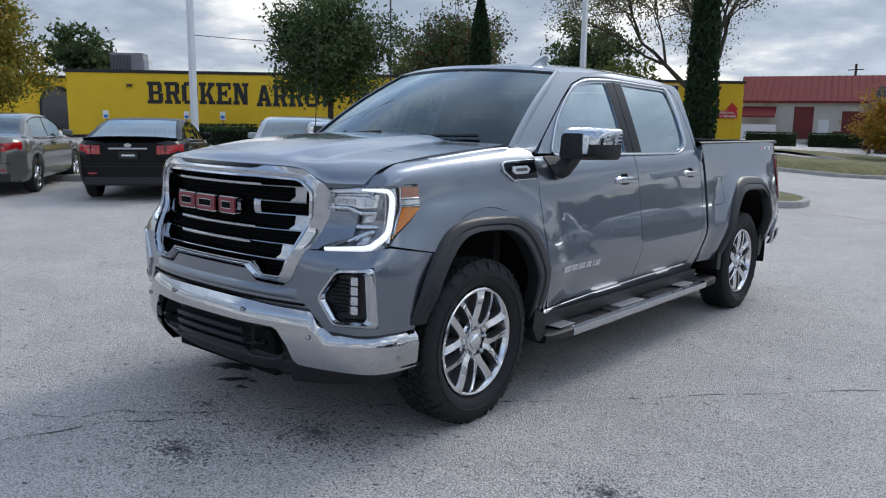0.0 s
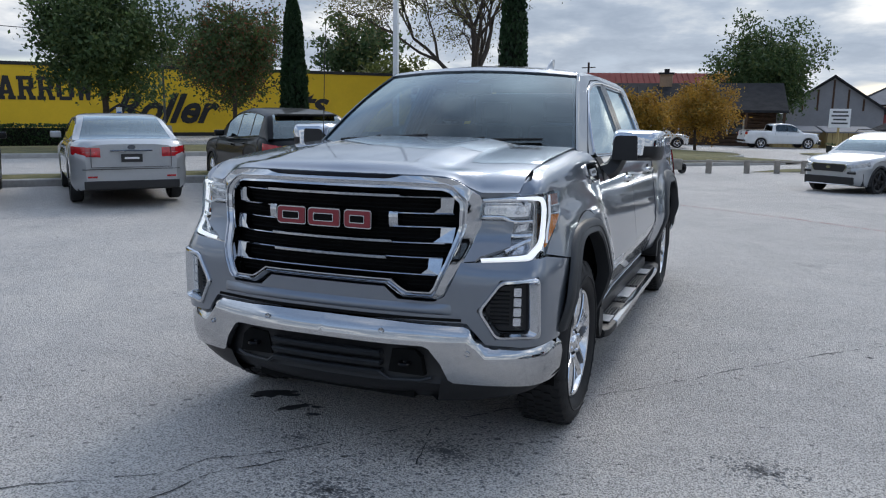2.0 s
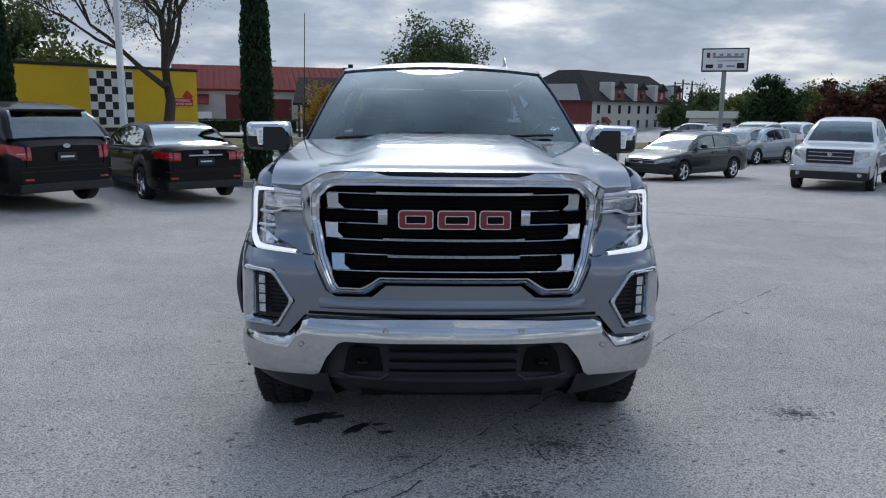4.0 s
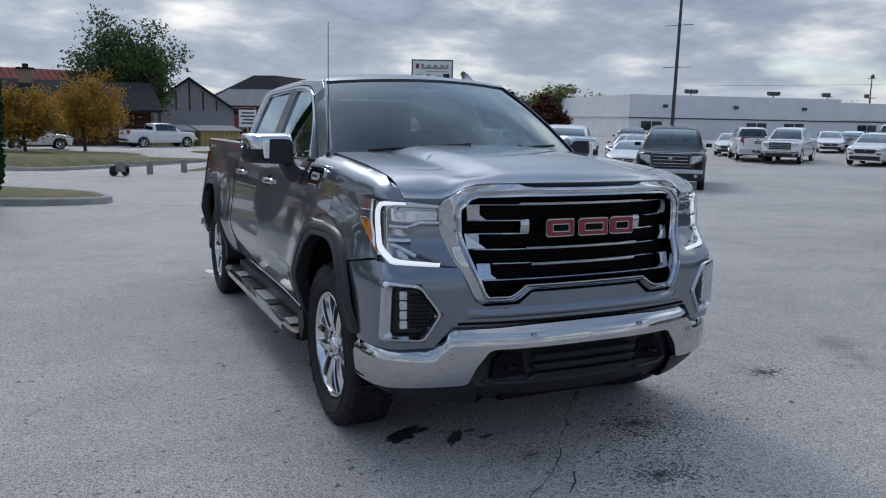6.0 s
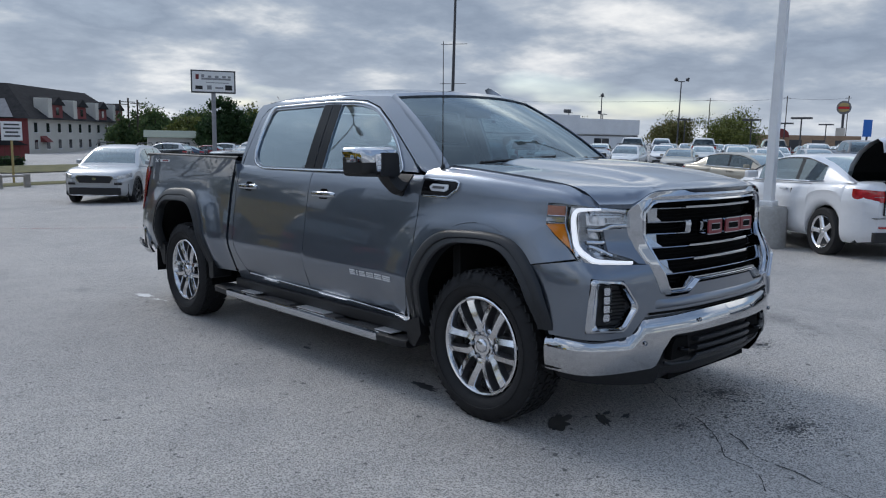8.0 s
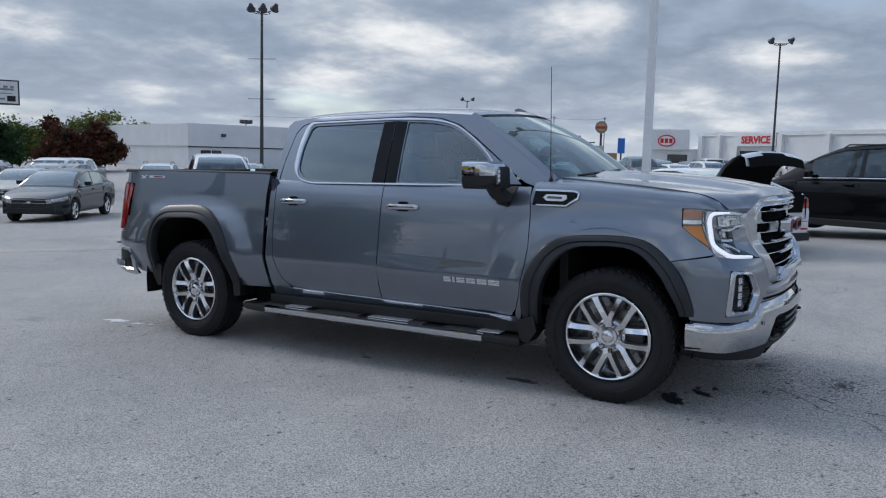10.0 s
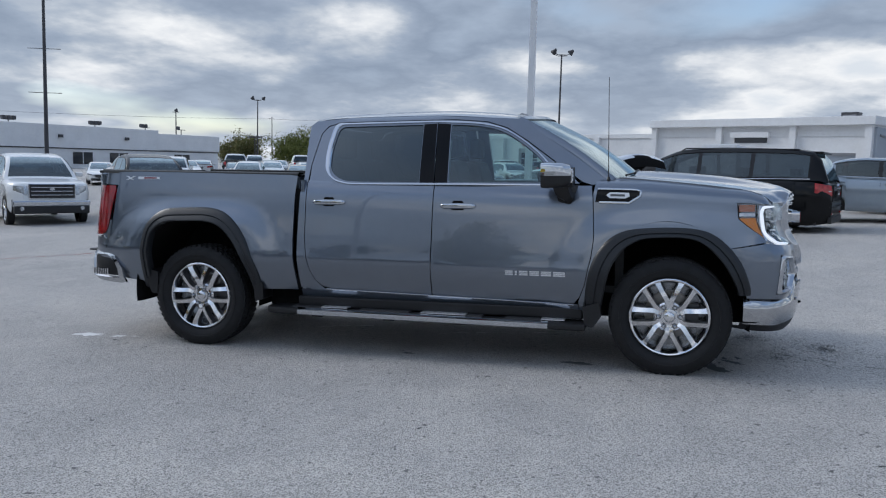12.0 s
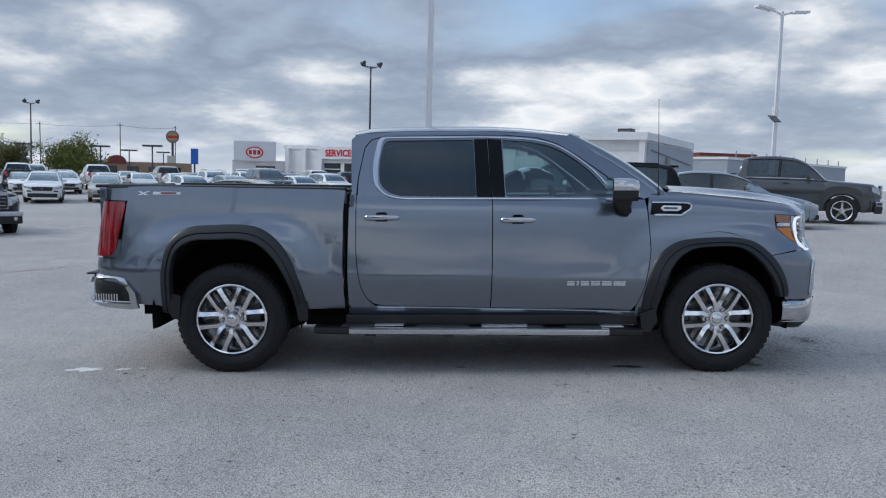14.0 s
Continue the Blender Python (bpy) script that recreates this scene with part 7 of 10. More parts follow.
    if open_lid:
        zh = float(deck(L - 0.75))
        # near-black slabs on the closed body paint the shade of an open trunk
        well = [(-0.60, y0 + L - 0.78), (0.60, y0 + L - 0.78), (0.52, y0 + L - 0.03), (-0.52, y0 + L - 0.03)]
        part("trunk_well", prism(well, zt - 0.10, zt + 0.030, plane="xy"), M["liner"], car, "near-black slab drawn as the shaded inside of an open trunk")
        part("trunk_well", prism([(-0.50, zt - 0.30), (0.50, zt - 0.30), (0.54, zt - 0.02), (-0.54, zt - 0.02)], y0 + L - 0.12, y0 + L + 0.022), M["liner"], car)
        prof = [(0.0, 0.04), (0.06, 0.26), (0.20, 0.46), (0.40, 0.60), (0.56, 0.66), (0.66, 0.60), (0.70, 0.46)]
        for nm, off, mat, lab in (("trunk_lid", 0.0, paint_mat, "raised trunk lid"), ("lid_lining", 0.045, M["liner"], "dark inside of the raised lid")):
            rows2 = []
            for x in np.linspace(-0.62, 0.62, 11):
                drop = 0.10 * (x / 0.62) ** 2
                rows2.append([(x * (1 - 0.06 * (off > 0)), y0 + L - 0.80 + a + off * 0.9, zh + b * (1 - drop) - off * 0.5) for a, b in prof])
            loft(nm, rows2, mat, car, lab, closed=False, smooth=50)
    return car


def place(car, x, y, hx, hy, at="front"):
    """Stand a vehicle with an axle's middle at (x, y), its nose pointing along (hx, hy)."""
    q = SHAPES[car["shape"]]
    ln = math.hypot(hx, hy)
    hx, hy = hx / ln, hy / ln
    k = q["wb"] / 2 * (-1 if at == "front" else 1)
    cx, cy = x + k * hx, y + k * hy
    return stand(cx, cy, math.degrees(math.atan2(hx, -hy)))


def vehicle(kind, paint_name, x, y, hx, hy, label, category, name, at="front", group="parked cars", **more):
    car = build_vehicle(kind, PAINT[paint_name], label, category, name, **more)
    car["shape"] = kind
    car.matrix_world = place(car, x, y, hx, hy, at)
    return tagged(car, group=group)


vehicle("sedan", "grey", -12.58, 2.59, -0.782, 0.623, "warm grey compact sedan parked at the kerb, rear outward", "car", "sedan", "rear")
vehicle("coupe", "black", -10.1, 4.27, -0.76, 0.65, "black coupe parked at the kerb, rear outward", "car", "coupe", "rear")
vehicle("sedan", "silver", -8.39, 6.56, -0.77, 0.635, "silver sedan parked at the kerb, rear outward", "car", "sedan", "rear")
vehicle("suv", "black", -6.5, 9.05, -0.80, 0.60, "black crossover with chrome wheels parked at the kerb", "suv", "crossover", "rear", spokes=9, rails=False)
vehicle("sedan", "black", -4.72, 11.35, -0.60, 0.80, "black small sedan parked beside the crossover", "car", "sedan", "rear")
vehicle("suv", "silver", 4.1, 20.5, -0.60, -0.80, "silver crossover with dark wheels facing the open lot", "suv", "crossover", rim="rim_dark", belt=False)
vehicle("sedan", "dark", 7.35, 19.7, -0.80, -0.60, "dark green-grey old sedan in the open lot", "car", "sedan")
vehicle("pickup", "white", 11.0, 16.3, -0.60, -0.80, "white crew-cab pickup in the front row", "pickup truck", "pickup")
vehicle("pickup", "ink", 14.08, 14.87, -0.67, -0.74, "black crew-cab pickup with chrome bars", "pickup truck", "pickup")
vehicle("pickup", "white", 32.4, 27.2, -0.85, -0.52, "white pickup facing the lane", "pickup truck", "pickup")
vehicle("pickup", "white", 33.0, 29.8, 0.62, 0.78, "white crew-cab pickup with its tailgate to the lane", "pickup truck", "pickup", "rear")
vehicle("sedan", "white", 36.7, 35.5, -0.75, -0.66, "white sedan behind the pickups", "car", "sedan")
vehicle("sedan", "white", 44.6, 34.2, -0.75, -0.66, "white sedan behind the crossover", "car", "sedan")
vehicle("suv", "white", 34.2, 23.4, -0.906, -0.42, "white crossover facing the lane", "suv", "crossover")
vehicle("sedan", "tan", 35.4, 20.6, -0.906, -0.42, "tan sedan facing the lane", "car", "sedan")
vehicle("sedan", "tan", 19.6, 7.3, -0.25, -0.97, "tan old sedan standing across the lane", "car", "sedan")
vehicle("coupe", "pearl", 8.1, 1.0, 0.56, 0.83, "pale silver coupe with its trunk lid raised, beside the lamp pole", "car", "coupe", "rear", open_lid=True)
vehicle("van", "black", 11.0, -2.35, 0.30, 0.95, "black minivan with silver wheels", "van", "minivan", "rear", spokes=9)
vehicle("sedan", "blue", 13.4, -6.5, -0.22, -0.97, "silver hatchback beyond the minivan", "car", "sedan")
vehicle("pickup", "steel", 15.75, -9.45, -0.45, -0.89, "dark metallic crew-cab pickup by the light pole", "pickup truck", "pickup")
vehicle("suv", "white", 17.3, 27.6, -0.70, -0.71, "white wagon in the second row", "suv", "crossover")
vehicle("suv", "blue", 14.6, 31.2, -0.80, -0.60, "pale blue-grey crossover in the second row", "suv", "crossover")
vehicle("pickup", "white", 1.6, 62.5, 0.93, 0.36, "white pickup standing by the far lawn", "pickup truck", "pickup", "rear")
vehicle("suv", "white", -6.6, 56.2, 0.98, 0.2, "white wagon beyond the lawn", "suv", "crossover", "rear")

# the far rows: copies of four cars, each with a colour of its own
rng = random.Random(11)
far = []
for kind, cat in (("sedan", "car"), ("suv", "suv"), ("pickup", "pickup truck"), ("coupe", "car")):
    c = build_vehicle(kind, M["fleet"], "parked car in the rows of the far lot", cat, far_off=True, name={"sedan": "sedan", "suv": "crossover", "pickup": "pickup", "coupe": "coupe"}[kind])
    c["shape"] = kind
    tagged(c, group="rows of the far lot")
    far.append(c)
spots = []
for row, (x0, y0, x1, y1, n, hx, hy) in enumerate(((10.5, 27.5, 22.5, 41, 6, -0.75, -0.66), (20, 24, 26, 33, 4, -0.75, -0.66), (37, 17.5, 46, 8, 5, -0.80, -0.6), (42, 30, 56, 12, 9, -0.85, -0.5), (50, 38, 66, 14, 11, 0.85, 0.5), (62, 40, 76, 14, 11, -0.85, -0.5), (72, 30, 84, 2, 11, 0.9, 0.4),
                                                    (46, -2, 50, -16, 5, -0.95, 0.2), (86, 30, 92, 4, 9, -0.9, -0.4), (30, 38, 44, 50, 5, -0.7, -0.7), (20, 60, 34, 74, 4, -0.7, 0.7))):
    for k in range(n):
        t = (k + 0.5) / n
        spots.append((x0 + (x1 - x0) * t + rng.uniform(-0.3, 0.3), y0 + (y1 - y0) * t + rng.uniform(-0.3, 0.3), hx, hy))
for k, (x, y, hx, hy) in enumerate(spots):
    c = far[k % 4] if k < 4 else far[rng.choice((0, 1, 1, 2, 0, 3))]
    m = place(c, x, y, hx, hy)
    if k < 4:
        c.matrix_world = m
    else:
        copy_thing(c, m)

# ---- the west side: kerbs, lawn and the yellow hall, laid out along (e1, e2) ----
E1, E2, O2 = np.array([0.67, 0.742]), np.array([-0.742, 0.67]), np.array([-11.3, 7.7])
WEST = pose(O2[0], O2[1], 0, 0, 0, math.degrees(math.atan2(E1[1], E1[0])))  # x along the wall, y towards it

M["yellow"] = material("yellow_masonry_paint", (0.72, 0.46, 0.012), 0.7, vary=0.05, scale=0.8, bump=0.25, bump_scale=30.0)
M["mural_black"] = material("mural_black", (0.015, 0.015, 0.016), 0.7, vary=0.2, scale=3.0)
M["concrete"] = material("kerb_concrete", (0.36, 0.35, 0.33), 0.85, vary=0.18, scale=3.0, bump=0.3, bump_scale=60.0)
M["pole_white"] = material("white_pole_paint", (0.74, 0.75, 0.76), 0.42, vary=0.05, scale=2.0)
M["pole_dark"] = material("dark_pole", (0.05, 0.05, 0.055), 0.5, vary=0.2, scale=4.0)
M["white_wall"] = material("white_painted_block", (0.71, 0.715, 0.72), 0.75, vary=0.06, scale=0.5, bump=0.1, bump_scale=8.0)
M["grey_wall"] = material("grey_painted_block", (0.33, 0.36, 0.40), 0.75, vary=0.06, scale=0.5)
M["red_roof"] = material("red_metal_roof", (0.17, 0.030, 0.028), 0.85, spec=0.15, vary=0.12, scale=0.8)
M["dark_red"] = material("dark_red_paint", (0.14, 0.018, 0.018), 0.6, vary=0.15, scale=2.0)
M["red_sign"] = material("red_sign_paint", (0.55, 0.015, 0.02), 0.45, vary=0.05)
M["blue_sign"] = material("blue_sign_paint", (0.02, 0.14, 0.50), 0.4)
M["green_roof"] = material("green_metal_roof", (0.07, 0.12, 0.09), 0.6, vary=0.1, scale=1.0)
M["cream"] = material("cream_stucco", (0.52, 0.50, 0.45), 0.85, vary=0.08, scale=0.6)
M["brick_red"] = material("dull_red_brick", (0.17, 0.035, 0.035), 0.8, vary=0.15, scale=1.5)
M["slate"] = material("dark_shingle", (0.030, 0.030, 0.032), 0.95, spec=0.1, vary=0.3, scale=1.5)
M["pale_roof"] = material("pale_shingle", (0.20, 0.20, 0.21), 0.85, vary=0.15, scale=1.2)
M["log"] = material("dark_log", (0.075, 0.040, 0.022), 0.8, vary=0.3, scale=3.0)
M["tan_wood"] = material("tan_siding", (0.42, 0.32, 0.14), 0.8, vary=0.12, scale=2.0)
M["tudor"] = material("grey_stucco", (0.26, 0.26, 0.27), 0.85, vary=0.1, scale=1.0)
M["pane"] = material("dark_pane", (0.02, 0.024, 0.03), 0.08, coat=0.5)
M["wood_grey"] = material("weathered_wood", (0.30, 0.27, 0.23), 0.85, vary=0.25, scale=6.0)
M["bark"] = material("dark_bark", (0.055, 0.043, 0.034), 0.9, vary=0.35, scale=9.0, bump=0.5, bump_scale=25.0)
M["tan_brick"] = material("tan_brick", (0.30, 0.20, 0.13), 0.8, vary=0.15, scale=1.0)


def grass_mat(name, a, b):
    return material(name, a, 0.95, vary=0.25, scale=1.2, second=b, bump=0.6, bump_scale=40.0)


M["grass"] = grass_mat("dry_grass", (0.075, 0.085, 0.025), (0.19, 0.165, 0.06))


def slab(name, outline, z0, z1, mat, parent=None, m=None, bevel=0.0, label="", category="", kind="structure", group=""):
    ob = part(name, prism(outline, z0, z1, plane="xy"), mat, parent, bevel=bevel)
    if m is not None:
        ob.matrix_world = m
    if not parent:
        tagged(ob, label, category, group, kind)
    return ob


def kerb(name, pts, w=0.16, h=0.15, label="pale concrete kerb", drop=0.0):
    """A raised kerb along ground points."""
    rows = []
    p = [np.array(q, float) for q in pts]
    for i, q in enumerate(p):
        d = p[min(i + 1, len(p) - 1)] - p[max(i - 1, 0)]
        d = d / np.linalg.norm(d)
        nn = np.array([-d[1], d[0]])
        z = float(ground_z(q[0], q[1])) - drop
        a, b = q - nn * w / 2, q + nn * w / 2
        rows.append([(a[0], a[1], z - 0.1), (a[0], a[1], z + h - 0.02), (a[0] + nn[0] * 0.025, a[1] + nn[1] * 0.025, z + h), (b[0] - nn[0] * 0.025, b[1] - nn[1] * 0.025, z + h), (b[0], b[1], z + h - 0.02), (b[0], b[1], z - 0.1)])
    ob = loft(name, rows, M["concrete"], None, closed=False, smooth=40)[0]
    return tagged(ob, label, "kerb", kind="structure")


def lawn(name, pts, h, label):
    """A grassy bed that follows the ground."""
    c = np.mean(np.array(pts, float), axis=0)
    ring = resample(pts, 0.8)
    verts = [(x, y, float(ground_z(x, y)) + h) for x, y in ring]
    verts += [(x * 0.5 + c[0] * 0.5, y * 0.5 + c[1] * 0.5, float(ground_z(x * 0.5 + c[0] * 0.5, y * 0.5 + c[1] * 0.5)) + h + 0.05) for x, y in ring]
    verts.append((c[0], c[1], float(ground_z(c[0], c[1])) + h + 0.06))
    n = len(ring)
    faces = [(i, (i + 1) % n, n + (i + 1) % n, n + i) for i in range(n)] + [(n + i, n + (i + 1) % n, 2 * n) for i in range(n)]
    ob = raw(name, verts, faces, M["grass"], smooth=True)
    return tagged(ob, label, "lawn", kind="structure")


def west(a, b):
    q = O2 + E1 * a + E2 * b
    return float(q[0]), float(q[1])


kerb("kerb_1", [west(a, 0.0) for a in np.arange(-14, 9.1, 1.0)])
kerb("kerb_2", [west(a, 1.5) for a in np.arange(-14, 9.1, 1.0)])
lawn("lawn_1", [west(-14, 0.08), west(9, 0.08), west(9, 1.42), west(-14, 1.42)], 0.11, "thin strip of dry yellow-green grass behind the kerb")
kerb("kerb_3", [west(a, 9.6) for a in np.arange(-32, 34, 2.0)])
lawn("lawn_2", [west(-32, 9.7), west(34, 9.7), west(34, 15.5), west(-32, 15.5)], 0.12, "dry grass verge along the road")
kerb("kerb_4", [west(a, 15.6) for a in np.arange(-32, 34, 2.0)])


def letters(text, size, bold=0.0, shear=0.0, depth=0.02, spread=1.0):
    """Built-in letters as a mesh in the xz plane, standing on z = 0, facing -y."""
    cu = bpy.data.curves.new("letters", "FONT")
    cu.body, cu.size, cu.offset, cu.shear, cu.extrude, cu.space_character = text, size, bold, shear, depth, spread
    cu.resolution_u = 3
    tmp = bpy.data.objects.new("letters", cu)
    scene.collection.objects.link(tmp)
    me = bpy.data.meshes.new_from_object(tmp.evaluated_get(bpy.context.evaluated_depsgraph_get()))
    bpy.data.objects.remove(tmp)
    me.transform(pose(0, 0, 0, 90, 0, 0))
    return me


def lettering(name, text, mat, parent, x0, x1, z0, z1, y, bold=0.0, shear=0.0):
    """Letters stretched to a box on a wall."""
    me = letters(text, 1.0, bold, shear)
    co = np.array([tuple(v.co) for v in me.vertices])
    lo, hi = co.min(0), co.max(0)
    me.transform(Matrix.Translation((x0, y, z0)) @ Matrix.Diagonal(((x1 - x0) / (hi[0] - lo[0]), 1, (z1 - z0) / (hi[2] - lo[2]), 1)) @ Matrix.Translation((-lo[0], -(lo[1] + hi[1]) / 2, -lo[2])))
    me.materials.clear()
    me.materials.append(mat)
    ob = new(name, me)
    ob.parent = parent
    return ob


def bars(*rects):
    return [[(a, c), (b, c), (b, d), (a, d)] for a, b, c, d in rects]


# block letters with slab feet: upright bars and slanting strokes in a unit square
SLAB = {
    "B": bars((0.10, 0.38, 0, 1), (0, 0.84, 0.84, 1), (0.3, 0.82, 0.43, 0.57), (0, 0.88, 0, 0.16), (0.66, 0.92, 0.53, 0.93), (0.69, 0.98, 0.07, 0.48)),
    "R": bars((0.10, 0.37, 0, 1), (0, 0.84, 0.84, 1), (0.3, 0.82, 0.42, 0.57), (0, 0.47, 0, 0.16), (0.66, 0.93, 0.47, 0.93), (0.64, 1.0, 0, 0.16)) + [[(0.48, 0.46), (0.76, 0.46), (0.93, 0.1), (0.66, 0.1)]],
    "O": bars((0.14, 0.86, 0.84, 1), (0.14, 0.86, 0, 0.16), (0, 0.29, 0.12, 0.88), (0.71, 1.0, 0.12, 0.88)),
    "K": bars((0.10, 0.37, 0, 1), (0, 0.46, 0.84, 1), (0, 0.46, 0, 0.16), (0.58, 1.0, 0.84, 1), (0.60, 1.0, 0, 0.16)) + [[(0.34, 0.34), (0.50, 0.34), (0.92, 0.9), (0.66, 0.9)], [(0.42, 0.56), (0.64, 0.66), (0.95, 0.1), (0.66, 0.1)]],
    "E": bars((0.10, 0.37, 0, 1), (0, 0.95, 0.84, 1), (0.3, 0.66, 0.43, 0.57), (0, 0.96, 0, 0.16), (0.78, 0.95, 0.68, 0.9), (0.78, 0.96, 0.1, 0.32), (0.56, 0.70, 0.34, 0.66)),
    "N": bars((0.08, 0.30, 0, 1), (0.70, 0.92, 0, 1), (0, 0.40, 0, 0.16), (0, 0.3, 0.84, 1), (0.58, 1.0, 0.84, 1)) + [[(0.62, 0), (0.92, 0), (0.40, 1), (0.08, 1)]],
    "A": bars((0.28, 0.72, 0.24, 0.40), (0, 0.42, 0, 0.16), (0.58, 1.0, 0, 0.16)) + [[(0.06, 0.1), (0.33, 0.1), (0.60, 1), (0.36, 1)], [(0.67, 0.1), (0.95, 0.1), (0.66, 1), (0.40, 1)]],
    "W": bars((0, 0.38, 0.84, 1), (0.62, 1.0, 0.84, 1)) + [[(0.18, 0), (0.40, 0), (0.30, 0.95), (0.05, 0.95)], [(0.24, 0), (0.40, 0), (0.56, 0.8), (0.44, 0.8)], [(0.60, 0), (0.76, 0), (0.56, 0.8), (0.44, 0.8)], [(0.60, 0), (0.82, 0), (0.95, 0.95), (0.70, 0.95)]],
}


def slab_word(text, x0, x1, z0, z1):
    """One part a letter, painted proud of the hall's wall."""
    w = (x1 - x0) / (len(text) * 1.09 - 0.09)
    for i, ch in enumerate(text):
        bm = bmesh.new()
        for j, quad in enumerate(SLAB[ch]):
            prism([(x0 + w * (1.09 * i + a), z0 + (z1 - z0) * b) for a, b in quad], D - 0.020 - 0.002 * j, D + 0.01, bm)
        part("letter", bm, M["mural_black"], hall)


hall = thing("yellow_hall", WEST, "long low yellow-painted hall with black lettering and dark parapet", "building")
D = 29.4
part("wall", box(-13.3, 27.7, D, D + 26, -0.3, 3.62), M["yellow"], hall)
part("parapet", box(-13.4, 27.8, D - 0.06, D + 26.1, 3.62, 3.80), M["mural_black"], hall, bevel=0.02)
part("wall", box(-34, -13.3, D + 1.2, D + 22, -0.3, 3.30), M["yellow"], hall)
part("parapet", box(-34, -13.3, D + 1.14, D + 22, 3.30, 3.46), M["mural_black"], hall)
arch = [(-0.85, 0.0), (-0.85, 1.7)] + [(0.85 * math.cos(a), 1.7 + 0.95 * math.sin(a)) for a in np.linspace(math.pi, 0, 9)][1:-1] + [(0.85, 1.7), (0.85, 0.0)]
part("arch_frame", prism([(-14.2 + x * 1.15, z * 1.08) for x, z in arch], D + 1.05, D + 1.25), M["mural_black"], hall)
part("arch_opening", prism([(-14.2 + x, z) for x, z in arch], D + 1.0, D + 1.2), M["pane"], hall)
part("wall_base", box(-13.3, 27.7, D - 0.02, D, -0.3, 0.12), M["mural_black"], hall)
slab_word("BROKEN", -8.9, -3.2, 1.92, 3.16)
slab_word("ARROW", -2.75, 1.8, 1.84, 3.06)
lettering("lettering", "Roller", M["mural_black"], hall, 2.7, 8.5, 0.62, 2.30, D - 0.02, bold=0.03, shear=0.45)
lettering("lettering", "ts", M["mural_black"], hall, 13.2, 15.1, 1.15, 2.40, D - 0.02, bold=0.03, shear=0.45)
part("swash", tube([(2.5, D - 0.02, 1.25), (3.1, D - 0.02, 1.65), (4.2, D - 0.02, 1.2), (3.0, D - 0.02, 0.75), (2.7, D - 0.02, 0.9)], 0.09, 6), M["mural_black"], hall)
part("chequer_panel", box(20.6, 23.3, D - 0.015, D, 0.15, 3.50), M["white"], hall, "black and white chequered panel")
for i in range(6):
    for j in range(7):
        if (i + j) % 2:
            part("chequer_square", box(20.62 + 0.445 * i, 21.055 + 0.445 * i, D - 0.022, D - 0.014, 0.30 + 0.45 * j, 0.74 + 0.45 * j), M["mural_black"], hall)
sign = part("arrow_sign", prism([(25.95, 1.45), (27.35, 1.45), (27.35, 1.85), (27.25, 1.95), (27.4, 2.05), (26.95, 2.45), (26.6, 2.02), (26.75, 1.95), (25.95, 1.92)], D - 0.05, D - 0.01), M["red_sign"], hall, "red arrow-shaped parking sign")
lettering("lettering", "PARKING", M["white"], sign, 26.1, 27.1, 1.72, 1.87, D - 0.06)
lettering("lettering", "IN THE REAR", M["white"], sign, 26.05, 27.25, 1.50, 1.65, D - 0.06)
for a in (-11.0, -6.6, -4.6, 3.0):
    post = thing("parking_sign", WEST @ pose(a, D - 0.9, 0), "small blue and white parking sign on a post", "sign", "parking signs")
    part("post", tube([(0, 0, -0.1), (0, 0, 1.45)], 0.025, 8), M["pole_dark"], post)
    part("plate", box(-0.15, 0.15, -0.03, -0.01, 1.05, 1.50), M["white"], post, bevel=0.004)
    part("symbol", box(-0.11, 0.11, -0.036, -0.028, 1.10, 1.27), M["blue_sign"], post)
wallbox = part("wall_lamp", box(-10.0, -9.7, D - 0.15, D, 2.85, 3.0), M["log"], hall, bevel=0.02)
ac = thing("rooftop_unit", WEST @ pose(-10.75, D + 4.0, 3.62), "grey rooftop air-conditioning unit with louvred sides", "air conditioner")
part("case", box(-0.95, 0.95, -0.7, 0.7, 0.0, 1.35), M["tudor"], ac, bevel=0.03)
for k in range(14):
    part("louvre", box(-0.90 + 0.085 * k, -0.86 + 0.085 * k, -0.73, -0.70, 0.15, 1.2), M["pole_dark"], ac)
part("side_box", box(0.95, 1.25, -0.5, 0.5, 0.1, 1.0), M["white_wall"], ac, bevel=0.02)


def hedge(name, x0, x1, y0, y1, z, m, label, seed):
    """A clipped hedge: a core coloured near-black as inner shade, under many small leaves."""
    r = random.Random(seed)
    ob = thing(name, m, label, "hedge")
    part("core", box(x0 + 0.12, x1 - 0.12, y0 + 0.12, y1 - 0.12, -0.1, z - 0.12), M["foliage_shade"], ob)
    verts, faces = [], []
    for _ in range(int(260 * (x1 - x0) * z) + 500):
        side = r.random()
        p = Vector((r.uniform(x0, x1), y0 + r.uniform(-0.03, 0.08), r.uniform(0, z))) if side < 0.6 else Vector((r.uniform(x0, x1), r.uniform(y0, y1), z + r.uniform(-0.08, 0.03)))
        leaf(verts, faces, p, 0.07, r)
    o = raw("leaves", verts, faces, M["hedge"], ob)
    return tagged(ob, kind="")


def leaf(verts, faces, p, s, r, up=0.0):
    a = Vector((r.gauss(0, 1), r.gauss(0, 1), r.gauss(0, 1) + up)).normalized()
    b = a.cross(Vector((r.gauss(0, 1), r.gauss(0, 1), r.gauss(0, 1)))).normalized()
    k = r.uniform(0.6, 1.25) * s
    i = len(verts)
    verts += [p - a * k, p + b * k * 0.5, p + a * k, p - b * k * 0.5]
    faces.append((i, i + 1, i + 2, i + 3))


